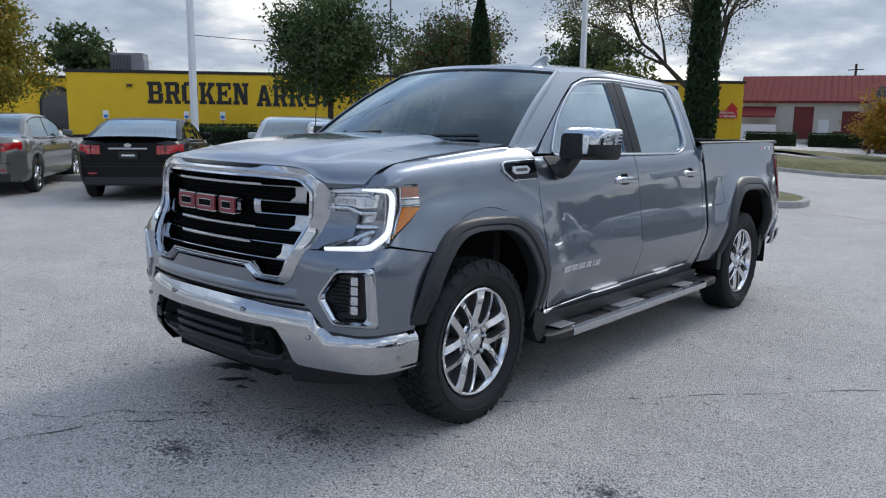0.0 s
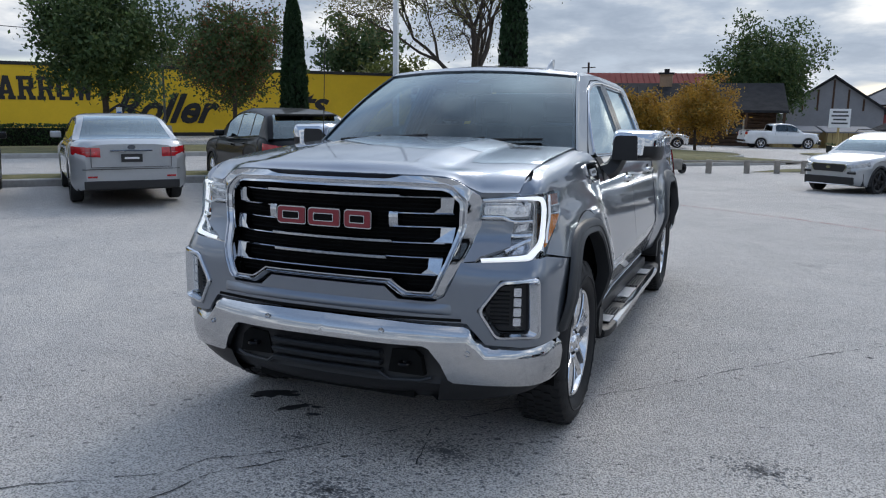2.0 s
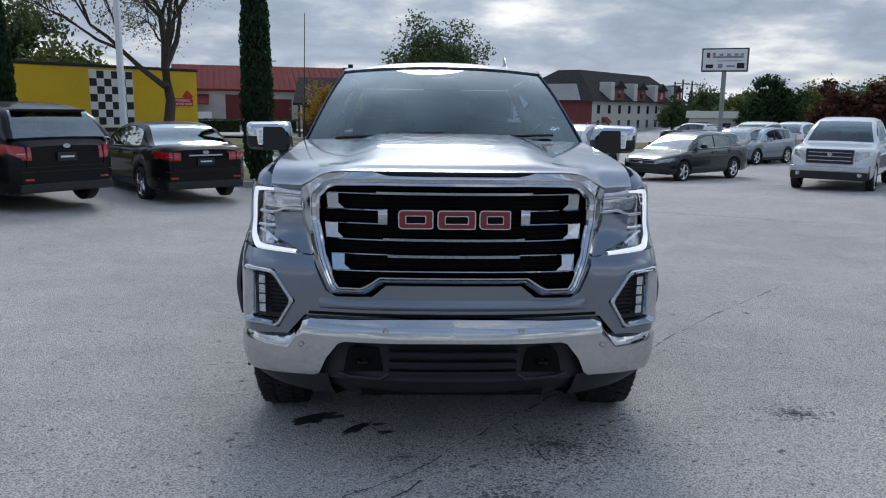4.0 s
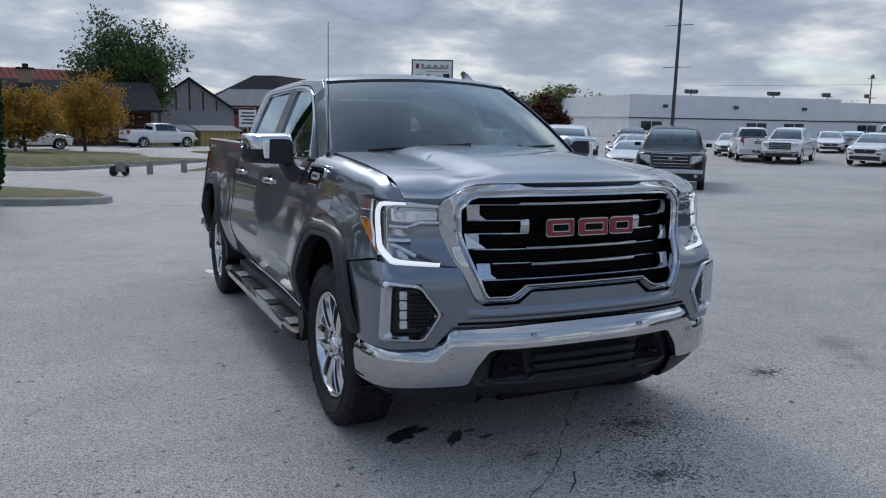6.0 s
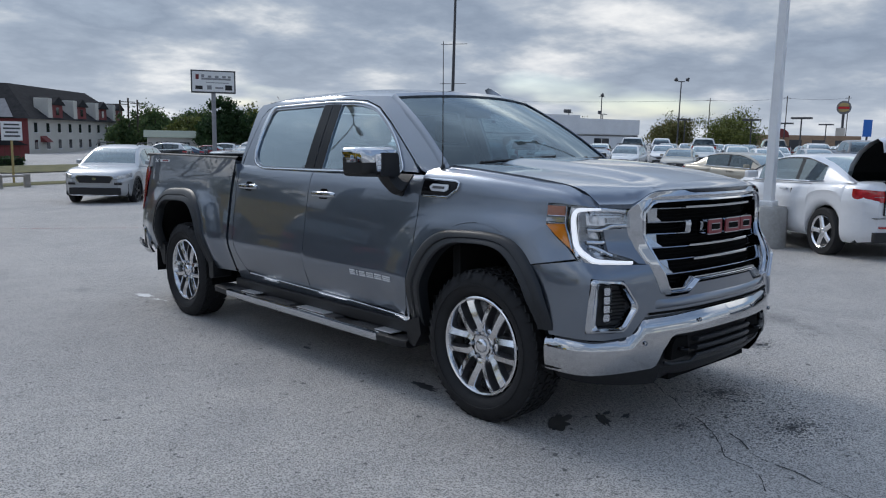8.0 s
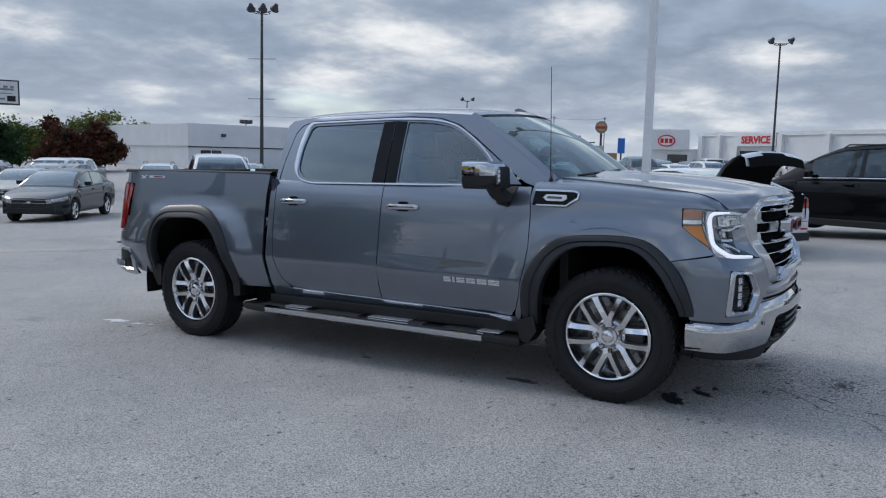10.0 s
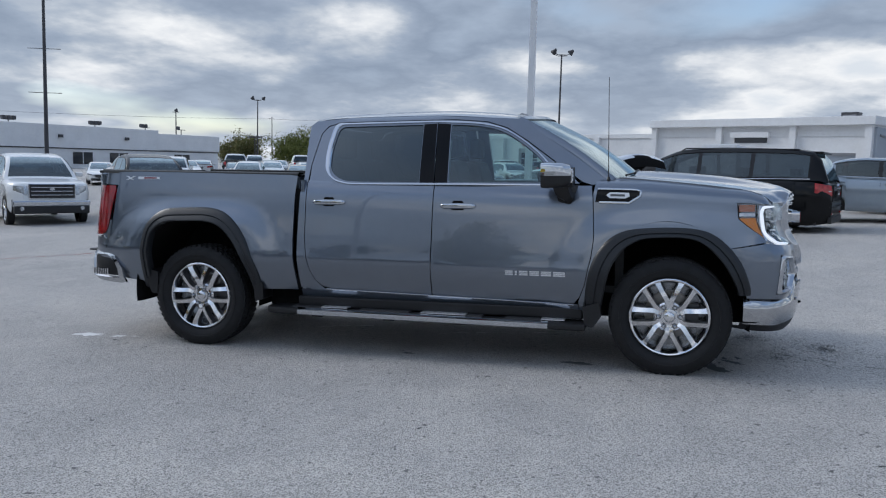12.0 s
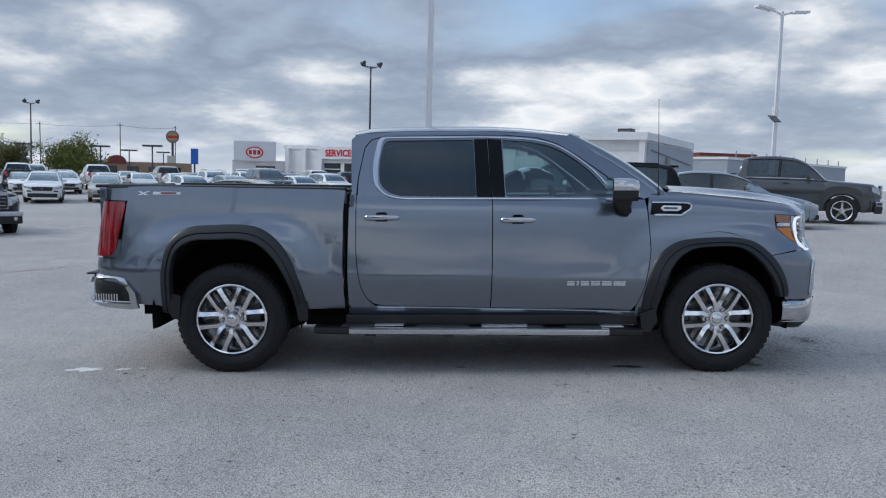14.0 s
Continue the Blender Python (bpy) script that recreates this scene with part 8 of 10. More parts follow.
def leaf_mat(name, colours, rough=0.6):
    m = bpy.data.materials.new(name)
    m.use_nodes = True
    w = Nodes(m.node_tree)
    geo = w.n("NewGeometry")
    n = len(colours)
    col = w.ramp(geo.outputs["Random Per Island"], [(i / max(1, n - 1), c) for i, c in enumerate(colours)])
    pos = w.n("TexCoord").outputs["Object"]
    col = w.mix(0.5, col, w.ramp(w.noise(pos, 0.9, 3), [(0.35, 0.55), (0.65, 1.5)]), "MULTIPLY")
    d = w.n("BsdfPrincipled")
    w.put(d, "Base Color", col), w.put(d, "Roughness", rough), w.put(d, "Specular IOR Level", 0.25)
    t = w.n("BsdfTranslucent")
    w.put(t, "Color", col)
    mx = w.n("MixShader")
    w.put(mx, 0, 0.35), w.put(mx, 1, d.outputs[0]), w.put(mx, 2, t.outputs[0])
    w.put(w.n("OutputMaterial"), "Surface", mx.outputs[0])
    return m


M["hedge"] = leaf_mat("hedge_leaves", [(0.017, 0.043, 0.017), (0.043, 0.08, 0.029), (0.029, 0.058, 0.02)])
# near-black colour that stands for the shade deep inside foliage
M["foliage_shade"] = material("foliage_shade_core", (0.008, 0.012, 0.006), 0.95, vary=0.3)
M["green"] = leaf_mat("green_leaves", [(0.041, 0.072, 0.032), (0.087, 0.133, 0.046), (0.058, 0.102, 0.039), (0.131, 0.157, 0.055)])
M["green_red"] = leaf_mat("turning_leaves", [(0.046, 0.081, 0.035), (0.094, 0.131, 0.043), (0.058, 0.093, 0.036), (0.217, 0.087, 0.043)])
M["gold"] = leaf_mat("golden_leaves", [(0.30, 0.17, 0.03), (0.46, 0.26, 0.04), (0.36, 0.21, 0.04), (0.24, 0.19, 0.05)])
M["orange"] = leaf_mat("orange_leaves", [(0.17, 0.18, 0.035), (0.32, 0.21, 0.03), (0.15, 0.17, 0.035), (0.22, 0.20, 0.035)])
M["olive"] = leaf_mat("olive_leaves", [(0.087, 0.109, 0.029), (0.174, 0.189, 0.051), (0.072, 0.094, 0.029)])
M["cypress"] = leaf_mat("cypress_leaves", [(0.012, 0.032, 0.013), (0.026, 0.052, 0.019), (0.017, 0.041, 0.016)])
M["sparse"] = leaf_mat("sparse_leaves", [(0.16, 0.16, 0.06), (0.11, 0.12, 0.045), (0.20, 0.16, 0.07)])
M["red_leaf"] = leaf_mat("red_leaves", [(0.07, 0.025, 0.018), (0.10, 0.035, 0.02), (0.05, 0.035, 0.018)])


def build_tree(m, h, trunk_h, rad, crown_z, mat, seed, label, leaves=5200, size=0.13, clumps=70, trunk_r=0.14, forks=5, squash=0.8, group=""):
    """Tapered trunk, limbs that reach into the crown, and a crown of leaf clumps with gaps."""
    r = random.Random(seed)
    tree = thing("tree", m, label, "tree", group)
    bm = bmesh.new()
    lean = Vector((r.uniform(-0.1, 0.1), r.uniform(-0.1, 0.1), 0))
    base = [Vector((0, 0, -0.15)), Vector((0, 0, 0.25)) + lean * 0.3, Vector((0, 0, trunk_h)) + lean, Vector((0, 0, (trunk_h + h) * 0.55)) + lean * 2.0, Vector((0, 0, h * 0.92)) + lean * 2.5]
    tube(base, 0, 10, bm, taper=[trunk_r * 1.35, trunk_r * 1.05, trunk_r * 0.85, trunk_r * 0.45, trunk_r * 0.10])
    cz = crown_z
    centres = []
    while len(centres) < clumps:
        v = Vector((r.gauss(0, 1), r.gauss(0, 1), r.gauss(0, 1))).normalized() * (r.random() ** 0.42)
        p = Vector((v.x * rad, v.y * rad, cz + v.z * (h - cz) * (1.0 if v.z > 0 else squash)))
        lump = 0.78 + 0.62 * noise.noise(p * 0.62 + Vector((seed, 0, 0)))
        p = Vector((p.x * lump, p.y * lump, cz + (p.z - cz) * lump))
        if p.z > trunk_h * 0.75:
            centres.append(p)
    for k in range(forks * 5):
        q = centres[r.randrange(len(centres))]
        s = base[2].lerp(base[3], r.random() * 0.9)
        mid = s.lerp(q, 0.5) + Vector((0, 0, 0.12 * (q - s).length))
        k0 = trunk_r * r.uniform(0.22, 0.42)
        tube([s, mid, q], 0, 5, bm, taper=[k0, k0 * 0.6, k0 * 0.15], caps=False)
    part("trunk", bm, M["bark"], tree, smooth=60)
    verts, faces = [], []
    sd = rad * 0.115
    per = leaves // clumps
    for c in centres:
        for _ in range(int(per * r.uniform(0.5, 1.5))):
            p = c + Vector((r.gauss(0, sd), r.gauss(0, sd), r.gauss(0, sd * 0.8)))
            leaf(verts, faces, p, size, r)
    raw("crown", verts, faces, mat, tree)
    return tree


def build_cypress(m, h, rad, seed, label):
    r = random.Random(seed)
    tree = thing("cypress_tree", m, label, "tree")
    part("trunk", tube([(0, 0, -0.2), (0, 0, 0.5), (0, 0, h * 0.7)], 0, 8, taper=[0.12, 0.10, 0.03]), M["bark"], tree, smooth=60)
    # solid core, its near-black colour painting the shade between the leaves
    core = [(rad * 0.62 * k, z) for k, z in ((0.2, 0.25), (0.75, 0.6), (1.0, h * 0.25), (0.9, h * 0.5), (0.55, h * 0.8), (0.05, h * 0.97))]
    part("core", lathe(core, 14, axis="z"), M["foliage_shade"], tree, smooth=60)
    verts, faces = [], []
    for _ in range(9000):
        t = r.random() ** 0.85
        z = 0.22 + t * (h - 0.2)
        k = float(np.interp(t, (0, 0.06, 0.25, 0.5, 0.8, 1.0), (0.45, 0.8, 1.0, 0.88, 0.55, 0.03)))
        a = r.random() * math.tau
        lump = 1 + 0.16 * noise.noise(Vector((3 * math.cos(a), 3 * math.sin(a), z * 1.6 + seed)))
        q = rad * k * lump * r.uniform(0.72, 1.0)
        leaf(verts, faces, Vector((q * math.cos(a), q * math.sin(a), z)), 0.06, r, up=2.2)
    raw("crown", verts, faces, M["cypress"], tree)
    return tree


build_tree(stand(-19.8, 17.6), 6.9, 1.5, 2.75, 3.9, M["green"], 3, "dark green dense tree with a low forked trunk", leaves=34000, size=0.085, clumps=260, trunk_r=0.13)
build_tree(stand(-22.6, 28.6), 7.6, 1.6, 3.1, 4.2, M["green_red"], 5, "dark green tree with a few turning red leaves", leaves=34000, size=0.095, clumps=260, trunk_r=0.13)
build_tree(stand(-26.6, 7.6), 6.4, 1.3, 2.3, 3.5, M["orange"], 7, "tree turning orange and green", leaves=24000, size=0.085, clumps=200)
build_cypress(stand(-9.2, 13.2), 4.75, 0.36, 2, "slim dark green cypress by the parked cars")
build_cypress(stand(-4.0, 14.9), 6.8, 0.40, 4, "tall slim dark green cypress on the kerbed island")
build_tree(stand(-31.5, 58.0), 10.0, 2.5, 4.2, 6.4, M["green"], 9, "far green tree behind the hall", leaves=6000, size=0.24, clumps=80, trunk_r=0.2)
build_tree(stand(-38.0, 44.0), 6.4, 2.0, 3.4, 4.2, M["olive"], 10, "far olive tree behind the hall", leaves=4000, size=0.24, clumps=60)
build_tree(stand(-22.0, 46.0), 6.0, 1.8, 3.3, 3.6, M["olive"], 21, "thin olive tree beside the hall", leaves=3500, size=0.18, clumps=70)
build_tree(stand(-60.0, 27.0), 8.3, 2.5, 3.8, 5.6, M["green"], 12, "far green tree behind the hall", leaves=4000, size=0.26, clumps=60, trunk_r=0.2)
build_tree(stand(-5.2, 45.0), 4.3, 1.1, 2.3, 2.2, M["gold"], 13, "small golden tree on the far lawn", leaves=14000, size=0.10, clumps=160, trunk_r=0.09)
build_tree(stand(-2.2, 51.5), 5.3, 1.2, 2.75, 2.7, M["gold"], 14, "small golden-orange tree on the far lawn", leaves=16000, size=0.10, clumps=170, trunk_r=0.10)
build_tree(stand(1.9, 79.0), 12.0, 2.2, 5.6, 6.6, M["green"], 15, "large spreading green tree beside the log house", leaves=24000, size=0.19, clumps=260, trunk_r=0.32)
for k, (x, y, h, rr, mt) in enumerate(((38.9, 114.7, 3.4, 2.4, "green"), (43.4, 112.9, 3.4, 3.2, "green"), (45.6, 106.7, 3.2, 3.0, "olive"), (52, 138, 4.4, 5.0, "green"), (60, 134, 4.4, 6, "green"), (39.6, 81.8, 4.2, 3.2, "hedge"), (38.6, 83.6, 3.6, 2.6, "hedge"), (41.6, 72.7, 3.4, 2.7, "red_leaf"), (44.8, 71.5, 3.1, 2.4, "red_leaf"), (59, 111, 4.0, 5, "olive"), (66, 108, 4.0, 6, "green"), (74, 104, 4.0, 6, "olive"), (165, 84.5, 7.0, 8.0, "olive"), (158.5, 96, 5.6, 6.2, "sparse"), (150, 118, 5.0, 5, "sparse"), (62, 96, 5.0, 4.5, "olive"))):
    build_tree(stand(x, y), h + 2, 1.6, rr, h * 0.52, M[mt], 30 + k, "far autumn tree line beyond the lot", leaves=12000, size=0.26, clumps=190, trunk_r=0.22, group="far trees")


def bare_tree():
    r = random.Random(8)
    tree = thing("tree", stand(-14.1, 40.0), "large nearly bare tree with spreading limbs and sparse leaves", "tree")
    bm = bmesh.new()
    verts, faces = [], []

    def grow(p, d, ln, rad, depth):
        q = p + d * ln
        mid = p.lerp(q, 0.5) + Vector((r.gauss(0, 0.06), r.gauss(0, 0.06), r.gauss(0, 0.05))) * ln
        tube([p, mid, q], 0, 7 if depth < 2 else 4, bm, taper=[rad, rad * 0.86, rad * 0.68], caps=False)
        if depth >= 8 or rad < 0.004:
            for _ in range(15):
                leaf(verts, faces, q + Vector((r.gauss(0, 0.45), r.gauss(0, 0.45), r.gauss(0, 0.40))), 0.085, r)
            return
        for k in range(2 if depth else 4):
            a = r.uniform(0, math.tau)
            tilt = r.uniform(0.35, 0.85) if depth else r.uniform(0.45, 1.0)
            side = d.orthogonal().normalized()
            side.rotate(Matrix.Rotation(a, 3, d))
            nd = (d * math.cos(tilt) + side * math.sin(tilt) + Vector((0, 0, 0.10))).normalized()
            grow(q if k < 2 else p.lerp(q, 0.75), nd, ln * r.uniform(0.62, 0.80), rad * (0.52 if depth < 3 else 0.66), depth + 1)
        if depth < 4:
            grow(q, (d + Vector((r.gauss(0, 0.12), r.gauss(0, 0.12), 0))).normalized(), ln * 0.7, rad * 0.68, depth + 1)

    grow(Vector((0, 0, -0.2)), Vector((0.02, 0, 1)), 3.9, 0.33, 0)
    part("trunk", bm, M["bark"], tree, smooth=60)
    raw("crown", verts, faces, M["sparse"], tree)


bare_tree()
hm = pose(-23.5, 17.4, 0, 0, 0, math.degrees(math.atan2(E1[1], E1[0])))
hedge("hedge", -2.6, 2.2, -0.4, 0.4, 0.85, hm, "clipped dark green hedge by the hall", 1)
hedge("hedge", -2.0, 1.6, -0.4, 0.4, 0.8, WEST @ pose(-4.2, D - 2.0, 0), "clipped dark green hedge by the hall", 2)
for k, a in enumerate((0, 4.5)):
    hedge("hedge", -2.0, 1.9, -0.5, 0.5, 0.95, pose(-16.5 + a, 60.5 + a * 0.15, -0.55, 0, 0, 12), "clipped dark green hedge before the garages", 4 + k)


# ---- light poles ----
def light_pole(x, y, h, label, base=True, head=0.0, w=0.125, solar=False, br=0.42, bh=0.76):
    p = thing("light_pole", stand(x, y), label, "lamp post", "light poles")
    z0 = 0.0
    if base:
        part("base", lathe([(br, -0.2), (br, bh - 0.06), (br - 0.04, bh), (0.0, bh)], 28, axis="z"), M["concrete"], p, "round pale concrete footing", smooth=40)
        part("base_cover", box(-w * 1.7, w * 1.7, -w * 1.7, w * 1.7, bh - 0.01, bh + 0.08), M["pole_white"], p, bevel=0.02)
        z0 = bh + 0.04
    bm = bmesh.new()
    lo, hi = [], []
    for sx, sy in ((1, 1), (-1, 1), (-1, -1), (1, -1)):
        lo.append(bm.verts.new((sx * w, sy * w, z0))), hi.append(bm.verts.new((sx * w * 0.62, sy * w * 0.62, h)))
    bm.faces.new(hi)
    for i in range(4):
        bm.faces.new((lo[i], lo[(i + 1) % 4], hi[(i + 1) % 4], hi[i]))
    part("shaft", bm, M["pole_white"], p, bevel=0.018)
    for s in (1, -1):
        a = math.radians(head)
        c = Vector((math.cos(a), math.sin(a), 0))
        part("arm", tube([(0, 0, h - 0.15), c * s * 0.55 + Vector((0, 0, h + 0.02))], 0.045, 8), M["pole_white"], p, smooth=40)
        bm = box(-0.42, 0.42, -0.16, 0.16, -0.05, 0.05)
        bmesh.ops.transform(bm, matrix=Matrix.Translation(c * s * 0.95 + Vector((0, 0, h + 0.05))) @ Matrix.Rotation(a, 4, "Z") @ Matrix.Rotation(-0.10 * s, 4, "Y"), verts=bm.verts)
        part("lamp_head", bm, M["pole_white"], p, bevel=0.02)
    if solar:
        bm = box(-0.23, 0.23, -0.20, 0.20, -0.02, 0.02)
        bmesh.ops.transform(bm, matrix=pose(-0.28, 0.16, 3.85, 0, -38, 20), verts=bm.verts)
        part("solar_panel", bm, M["pane"], p, bevel=0.006)
        part("battery_box", box(0.0, 0.17, -0.10, 0.10, 4.05, 4.35), M["pole_white"], p, bevel=0.02)
    return p


light_pole(-13.05, 7.3, 9.4, "white square light pole on a concrete footing", w=0.066)
light_pole(-7.2, 14.95, 9.4, "white square light pole on a concrete footing", w=0.066)
light_pole(7.75, 2.45, 9.0, "white square light pole on a round concrete footing", head=20, w=0.064, br=0.29, bh=0.63)
light_pole(26.6, -11.9, 8.35, "white light pole with twin heads and a small solar panel", head=-70, solar=True, w=0.088)


def flood_pole(x, y, h, label, heads=2, bars=(), lean=0.0, r=0.07):
    p = thing("flood_light_pole", stand(x, y) @ pose(0, 0, 0, 0, lean, 0), label, "lamp post", "flood light poles")
    part("shaft", tube([(0, 0, -0.2), (0, 0, h * 0.5), (0, 0, h)], 0, 10, taper=[r, r * 0.8, r * 0.6]), M["pole_dark"], p, smooth=40)
    part("top_ring", tube([(0.5 * math.cos(a), 0.5 * math.sin(a), h - 0.05) for a in np.linspace(0, math.tau, 17)], 0.025, 6, caps=False), M["pole_dark"], p)
    for i in range(heads):
        s = (i - (heads - 1) / 2) * 2 / max(1, heads - 1)
        c = Vector((0.35 * s, -0.7 * s - 0.1, h + 0.12))
        part("bracket", tube([(0, 0, h - 0.1), c * 1.0], 0.03, 6), M["pole_dark"], p)
        bm = lathe([(0.0, -0.26), (0.12, -0.24), (0.20, 0.0), (0.30, 0.16), (0.0, 0.14)], 12, axis="z")
        bmesh.ops.transform(bm, matrix=Matrix.Translation(c + Vector((0, 0, 0.15))) @ Matrix.Rotation(2.2, 4, Vector((-0.8, 0.6 - 0.3 * s, 0))), verts=bm.verts)
        part("flood_lamp", bm, M["pole_dark"], p, smooth=40)
    for z in bars:
        part("crossbar", tube([(0.35, -0.85, z), (-0.35, 0.85, z)], 0.02, 6), M["pole_dark"], p)
    return p


flood_pole(31.0, 34.6, 11.0, "tall dark flood-light pole with two crossbars", 3, (8.1, 5.6), 0.6, 0.13)
flood_pole(64.0, 9.1, 11.3, "tall dark flood-light pole", 2, (), 0, 0.11)
flood_pole(94.5, 56.2, 10.0, "far dark flood-light pole", 2, (), 1, 0.12)
flood_pole(98.0, 72.0, 8.5, "far dark flood-light pole", 1, (), 0, 0.12)
flood_pole(-24.3, 25.6, 9.5, "thin dark pole with a conical concrete foot", 1, (), 0, 0.06)
part("foot", lathe([(0.42, -0.1), (0.26, 0.75), (0.0, 0.76)], 16, axis="z"), M["concrete"], bpy.data.objects["flood_light_pole.004"], smooth=40)
for k, (x, y, h) in enumerate(((140, 82, 6), (128, 62, 5.5), (120, 50, 5.5), (150, 66, 5.5), (180, 70, 6))):
    p = thing("shoebox_lamp", stand(x, y), "far dark shoebox street lamp", "lamp post", "far lamps")
    part("shaft", tube([(0, 0, -1), (0, 0, h)], 0.12, 6), M["pole_dark"], p)
    part("head", box(-0.5, 0.5, -1.5, 1.5, h, h + 0.3), M["pole_dark"], p)
for k, (x, y, h) in enumerate(((40, 118, 7.6), (41.6, 119, 7.9), (43.4, 120, 7.6), (215, 95, 15), (240, 88, 16), (200, 110, 14), (-58, 36, 8.5), (-18, 92, 8.5))):
    p = thing("utility_pole", stand(x, y), "far wooden utility pole with a crossarm", "utility pole", "utility poles")
    part("shaft", tube([(0, 0, -1), (0, 0, h)], 0.13, 6), M["bark"], p)
    part("crossarm", tube([(-0.9, 0.5, h - 0.6), (0.9, -0.5, h - 0.6)], 0.06, 5), M["bark"], p)
wire = thing("power_lines", pose(0, 0, 0), "thin overhead power lines", "cable")
for (a, b) in (((-58, 36, 8.0), (-40, 55, 7.6)), ((200, 110, 13), (215, 95, 14)), ((215, 95, 14), (240, 88, 15)), ((200, 110, 13), (140, 150, 11))):
    a, b = Vector(a), Vector(b)
    part("wire", tube([a.lerp(b, t) - Vector((0, 0, 1.6 * t * (1 - t))) for t in np.linspace(0, 1, 9)], 0.03, 4), M["pole_dark"], wire)

# ---- red-roofed garages, log house, tudor house ----
garage = thing("garage_building", pose(-20.3, 77.6, -0.5, 0, 0, 14), "long pale garage building with red metal roof and dark red doors", "building")
part("wall", box(-4.5, 22, 0, 12, -0.4, 3.7), M["cream"], garage)
roof = prism([(-0.5, 3.65), (6.0, 6.3), (12.5, 3.65), (12.5, 3.45), (-0.5, 3.45)], -5.0, 22.5, plane="yz")
part("roof", roof, M["red_roof"], garage)
for k in range(46):
    part("roof_rib", prism([(-0.5, 3.66), (6.0, 6.31), (6.0, 6.36), (-0.5, 3.71)], -4.9 + 0.6 * k, -4.85 + 0.6 * k, plane="yz"), M["red_roof"], garage)
for x, w, h in ((0.4, 1.75, 3.1), (4.6, 2.5, 2.7), (11.0, 2.6, 2.7), (16.0, 2.6, 2.7)):
    part("door", box(x, x + w, -0.06, 0.02, 0.0, h), M["dark_red"], garage, bevel=0.02)
for x in (2.6, 7.7, 14.3):
    part("small_door", box(x, x + 0.95, -0.05, 0.02, 0.0, 1.9), M["white_wall"], garage, bevel=0.01)
for x in (3.9, 8.9):
    part("red_skirt", box(x, x + 0.7, -0.04, 0.02, -0.1, 0.8), M["dark_red"], garage)
porch = part("porch_roof", prism([(-2.2, 2.2), (0, 3.1), (0, 2.95), (-2.2, 2.05)], -4.3, -1.2, plane="yz"), M["red_roof"], garage)
part("white_gate", box(-4.4, -1.0, -2.4, -2.3, 0.0, 1.35), M["white_wall"], garage, bevel=0.01)

log = thing("log_house", pose(-3.0, 67.5, -1.4, 0, 0, 4), "dark brown log house with a porch and brick chimney", "building")
for k in range(10):
    part("log", tube([(-7.5, 0, 0.25 + 0.33 * k), (6.0, 0, 0.25 + 0.33 * k)], 0.175, 8), M["log"], log, smooth=40)
part("wall", box(-7.4, 5.9, 0.1, 9.0, 0, 3.5), M["log"], log)
part("roof", prism([(-1.6, 3.2), (4.5, 5.6), (10, 3.3), (10, 3.1), (-1.6, 3.0)], -8.2, 6.8, plane="yz"), M["slate"], log)
chim = part("chimney", box(-3.8, -2.7, 3.6, 4.6, 4.0, 6.4), M["tan_brick"], log, bevel=0.03)
part("chimney_cap", box(-3.95, -2.55, 3.45, 4.75, 6.38, 6.52), M["slate"], log)
part("flue", box(-3.45, -3.0, 3.9, 4.3, 6.5, 6.85), M["slate"], log)
for x in (-5.6, -1.8, 2.2):
    part("window", box(x, x + 1.3, -0.25, 0.0, 1.2, 2.4), M["pane"], log)
    for s in (0, 1.28):
        part("window_frame", box(x + s - 0.08, x + s + 0.06, -0.27, -0.2, 1.1, 2.5), M["cream"], log)
for x in (-7.8, -4, 0, 3.5, 6.4):
    part("porch_post", box(x, x + 0.2, -1.5, -1.3, 0, 3.1), M["log"], log)

tudor = thing("gabled_house", pose(9.0, 92.0, -2.0, 0, 0, -4), "grey half-timbered gabled house behind the trees", "building")
part("wall", box(-5, 5, 0, 10, 0, 4.0), M["tudor"], tudor)
part("gable", prism([(-5.0, 4.0), (0, 7.4), (5.0, 4.0)], 0.0, 10.0), M["tudor"], tudor)
for s in (1, -1):
    part("roof", prism([(s * 5.6, 3.55), (0, 7.5), (0, 7.75), (s * 5.7, 3.8)], -0.5, 10.5), M["slate"], tudor)
for x in (-3, -1.5, 0, 1.5, 3):
    part("timber", box(x - 0.1, x + 0.1, -0.05, 0.05, 3.9, 4.0 + max(0.5, 3.2 - abs(x) * 0.68)), M["log"], tudor)
part("wing", box(-12, -5, 1, 9, 0, 3.5), M["tudor"], tudor)

# ---- the long hotel: red brick end, cream front with red dormers ----
hc = (26.9, 117.0)
hotel_yaw = math.degrees(math.atan2(30, 24.3))
hotel = thing("hotel", pose(hc[0], hc[1], -2.4, 0, 0, hotel_yaw), "hotel with red brick end, cream front and dark hipped roof", "building")
# x runs along the cream front, y away from the camera's side to the left
part("cream_wall", box(0, 40, 0, 16, 0, 5.3), M["cream"], hotel)
part("brick_wall", box(-0.12, 0.0, -0.02, 16.5, 0, 5.25), M["brick_red"], hotel)
for z in (0.75, 5.0):
    part("wall_band", box(-0.2, -0.12, 6, 14, z, z + 0.12), M["cream"], hotel)
for y in (6.0, 14.0):
    part("wall_band", box(-0.2, -0.12, y, y + 0.15, 0.75, 5.0), M["cream"], hotel)
bm = bmesh.new()
lo = [bm.verts.new(p) for p in ((-0.8, -0.8, 5.2), (40.8, -0.8, 5.2), (40.8, 17, 5.2), (-0.8, 17, 5.2))]
hi = [bm.verts.new(p) for p in ((7, 6.0, 10.4), (36, 6.0, 10.4), (36, 10, 10.4), (7, 10, 10.4))]
bm.faces.new(lo), bm.faces.new(hi)
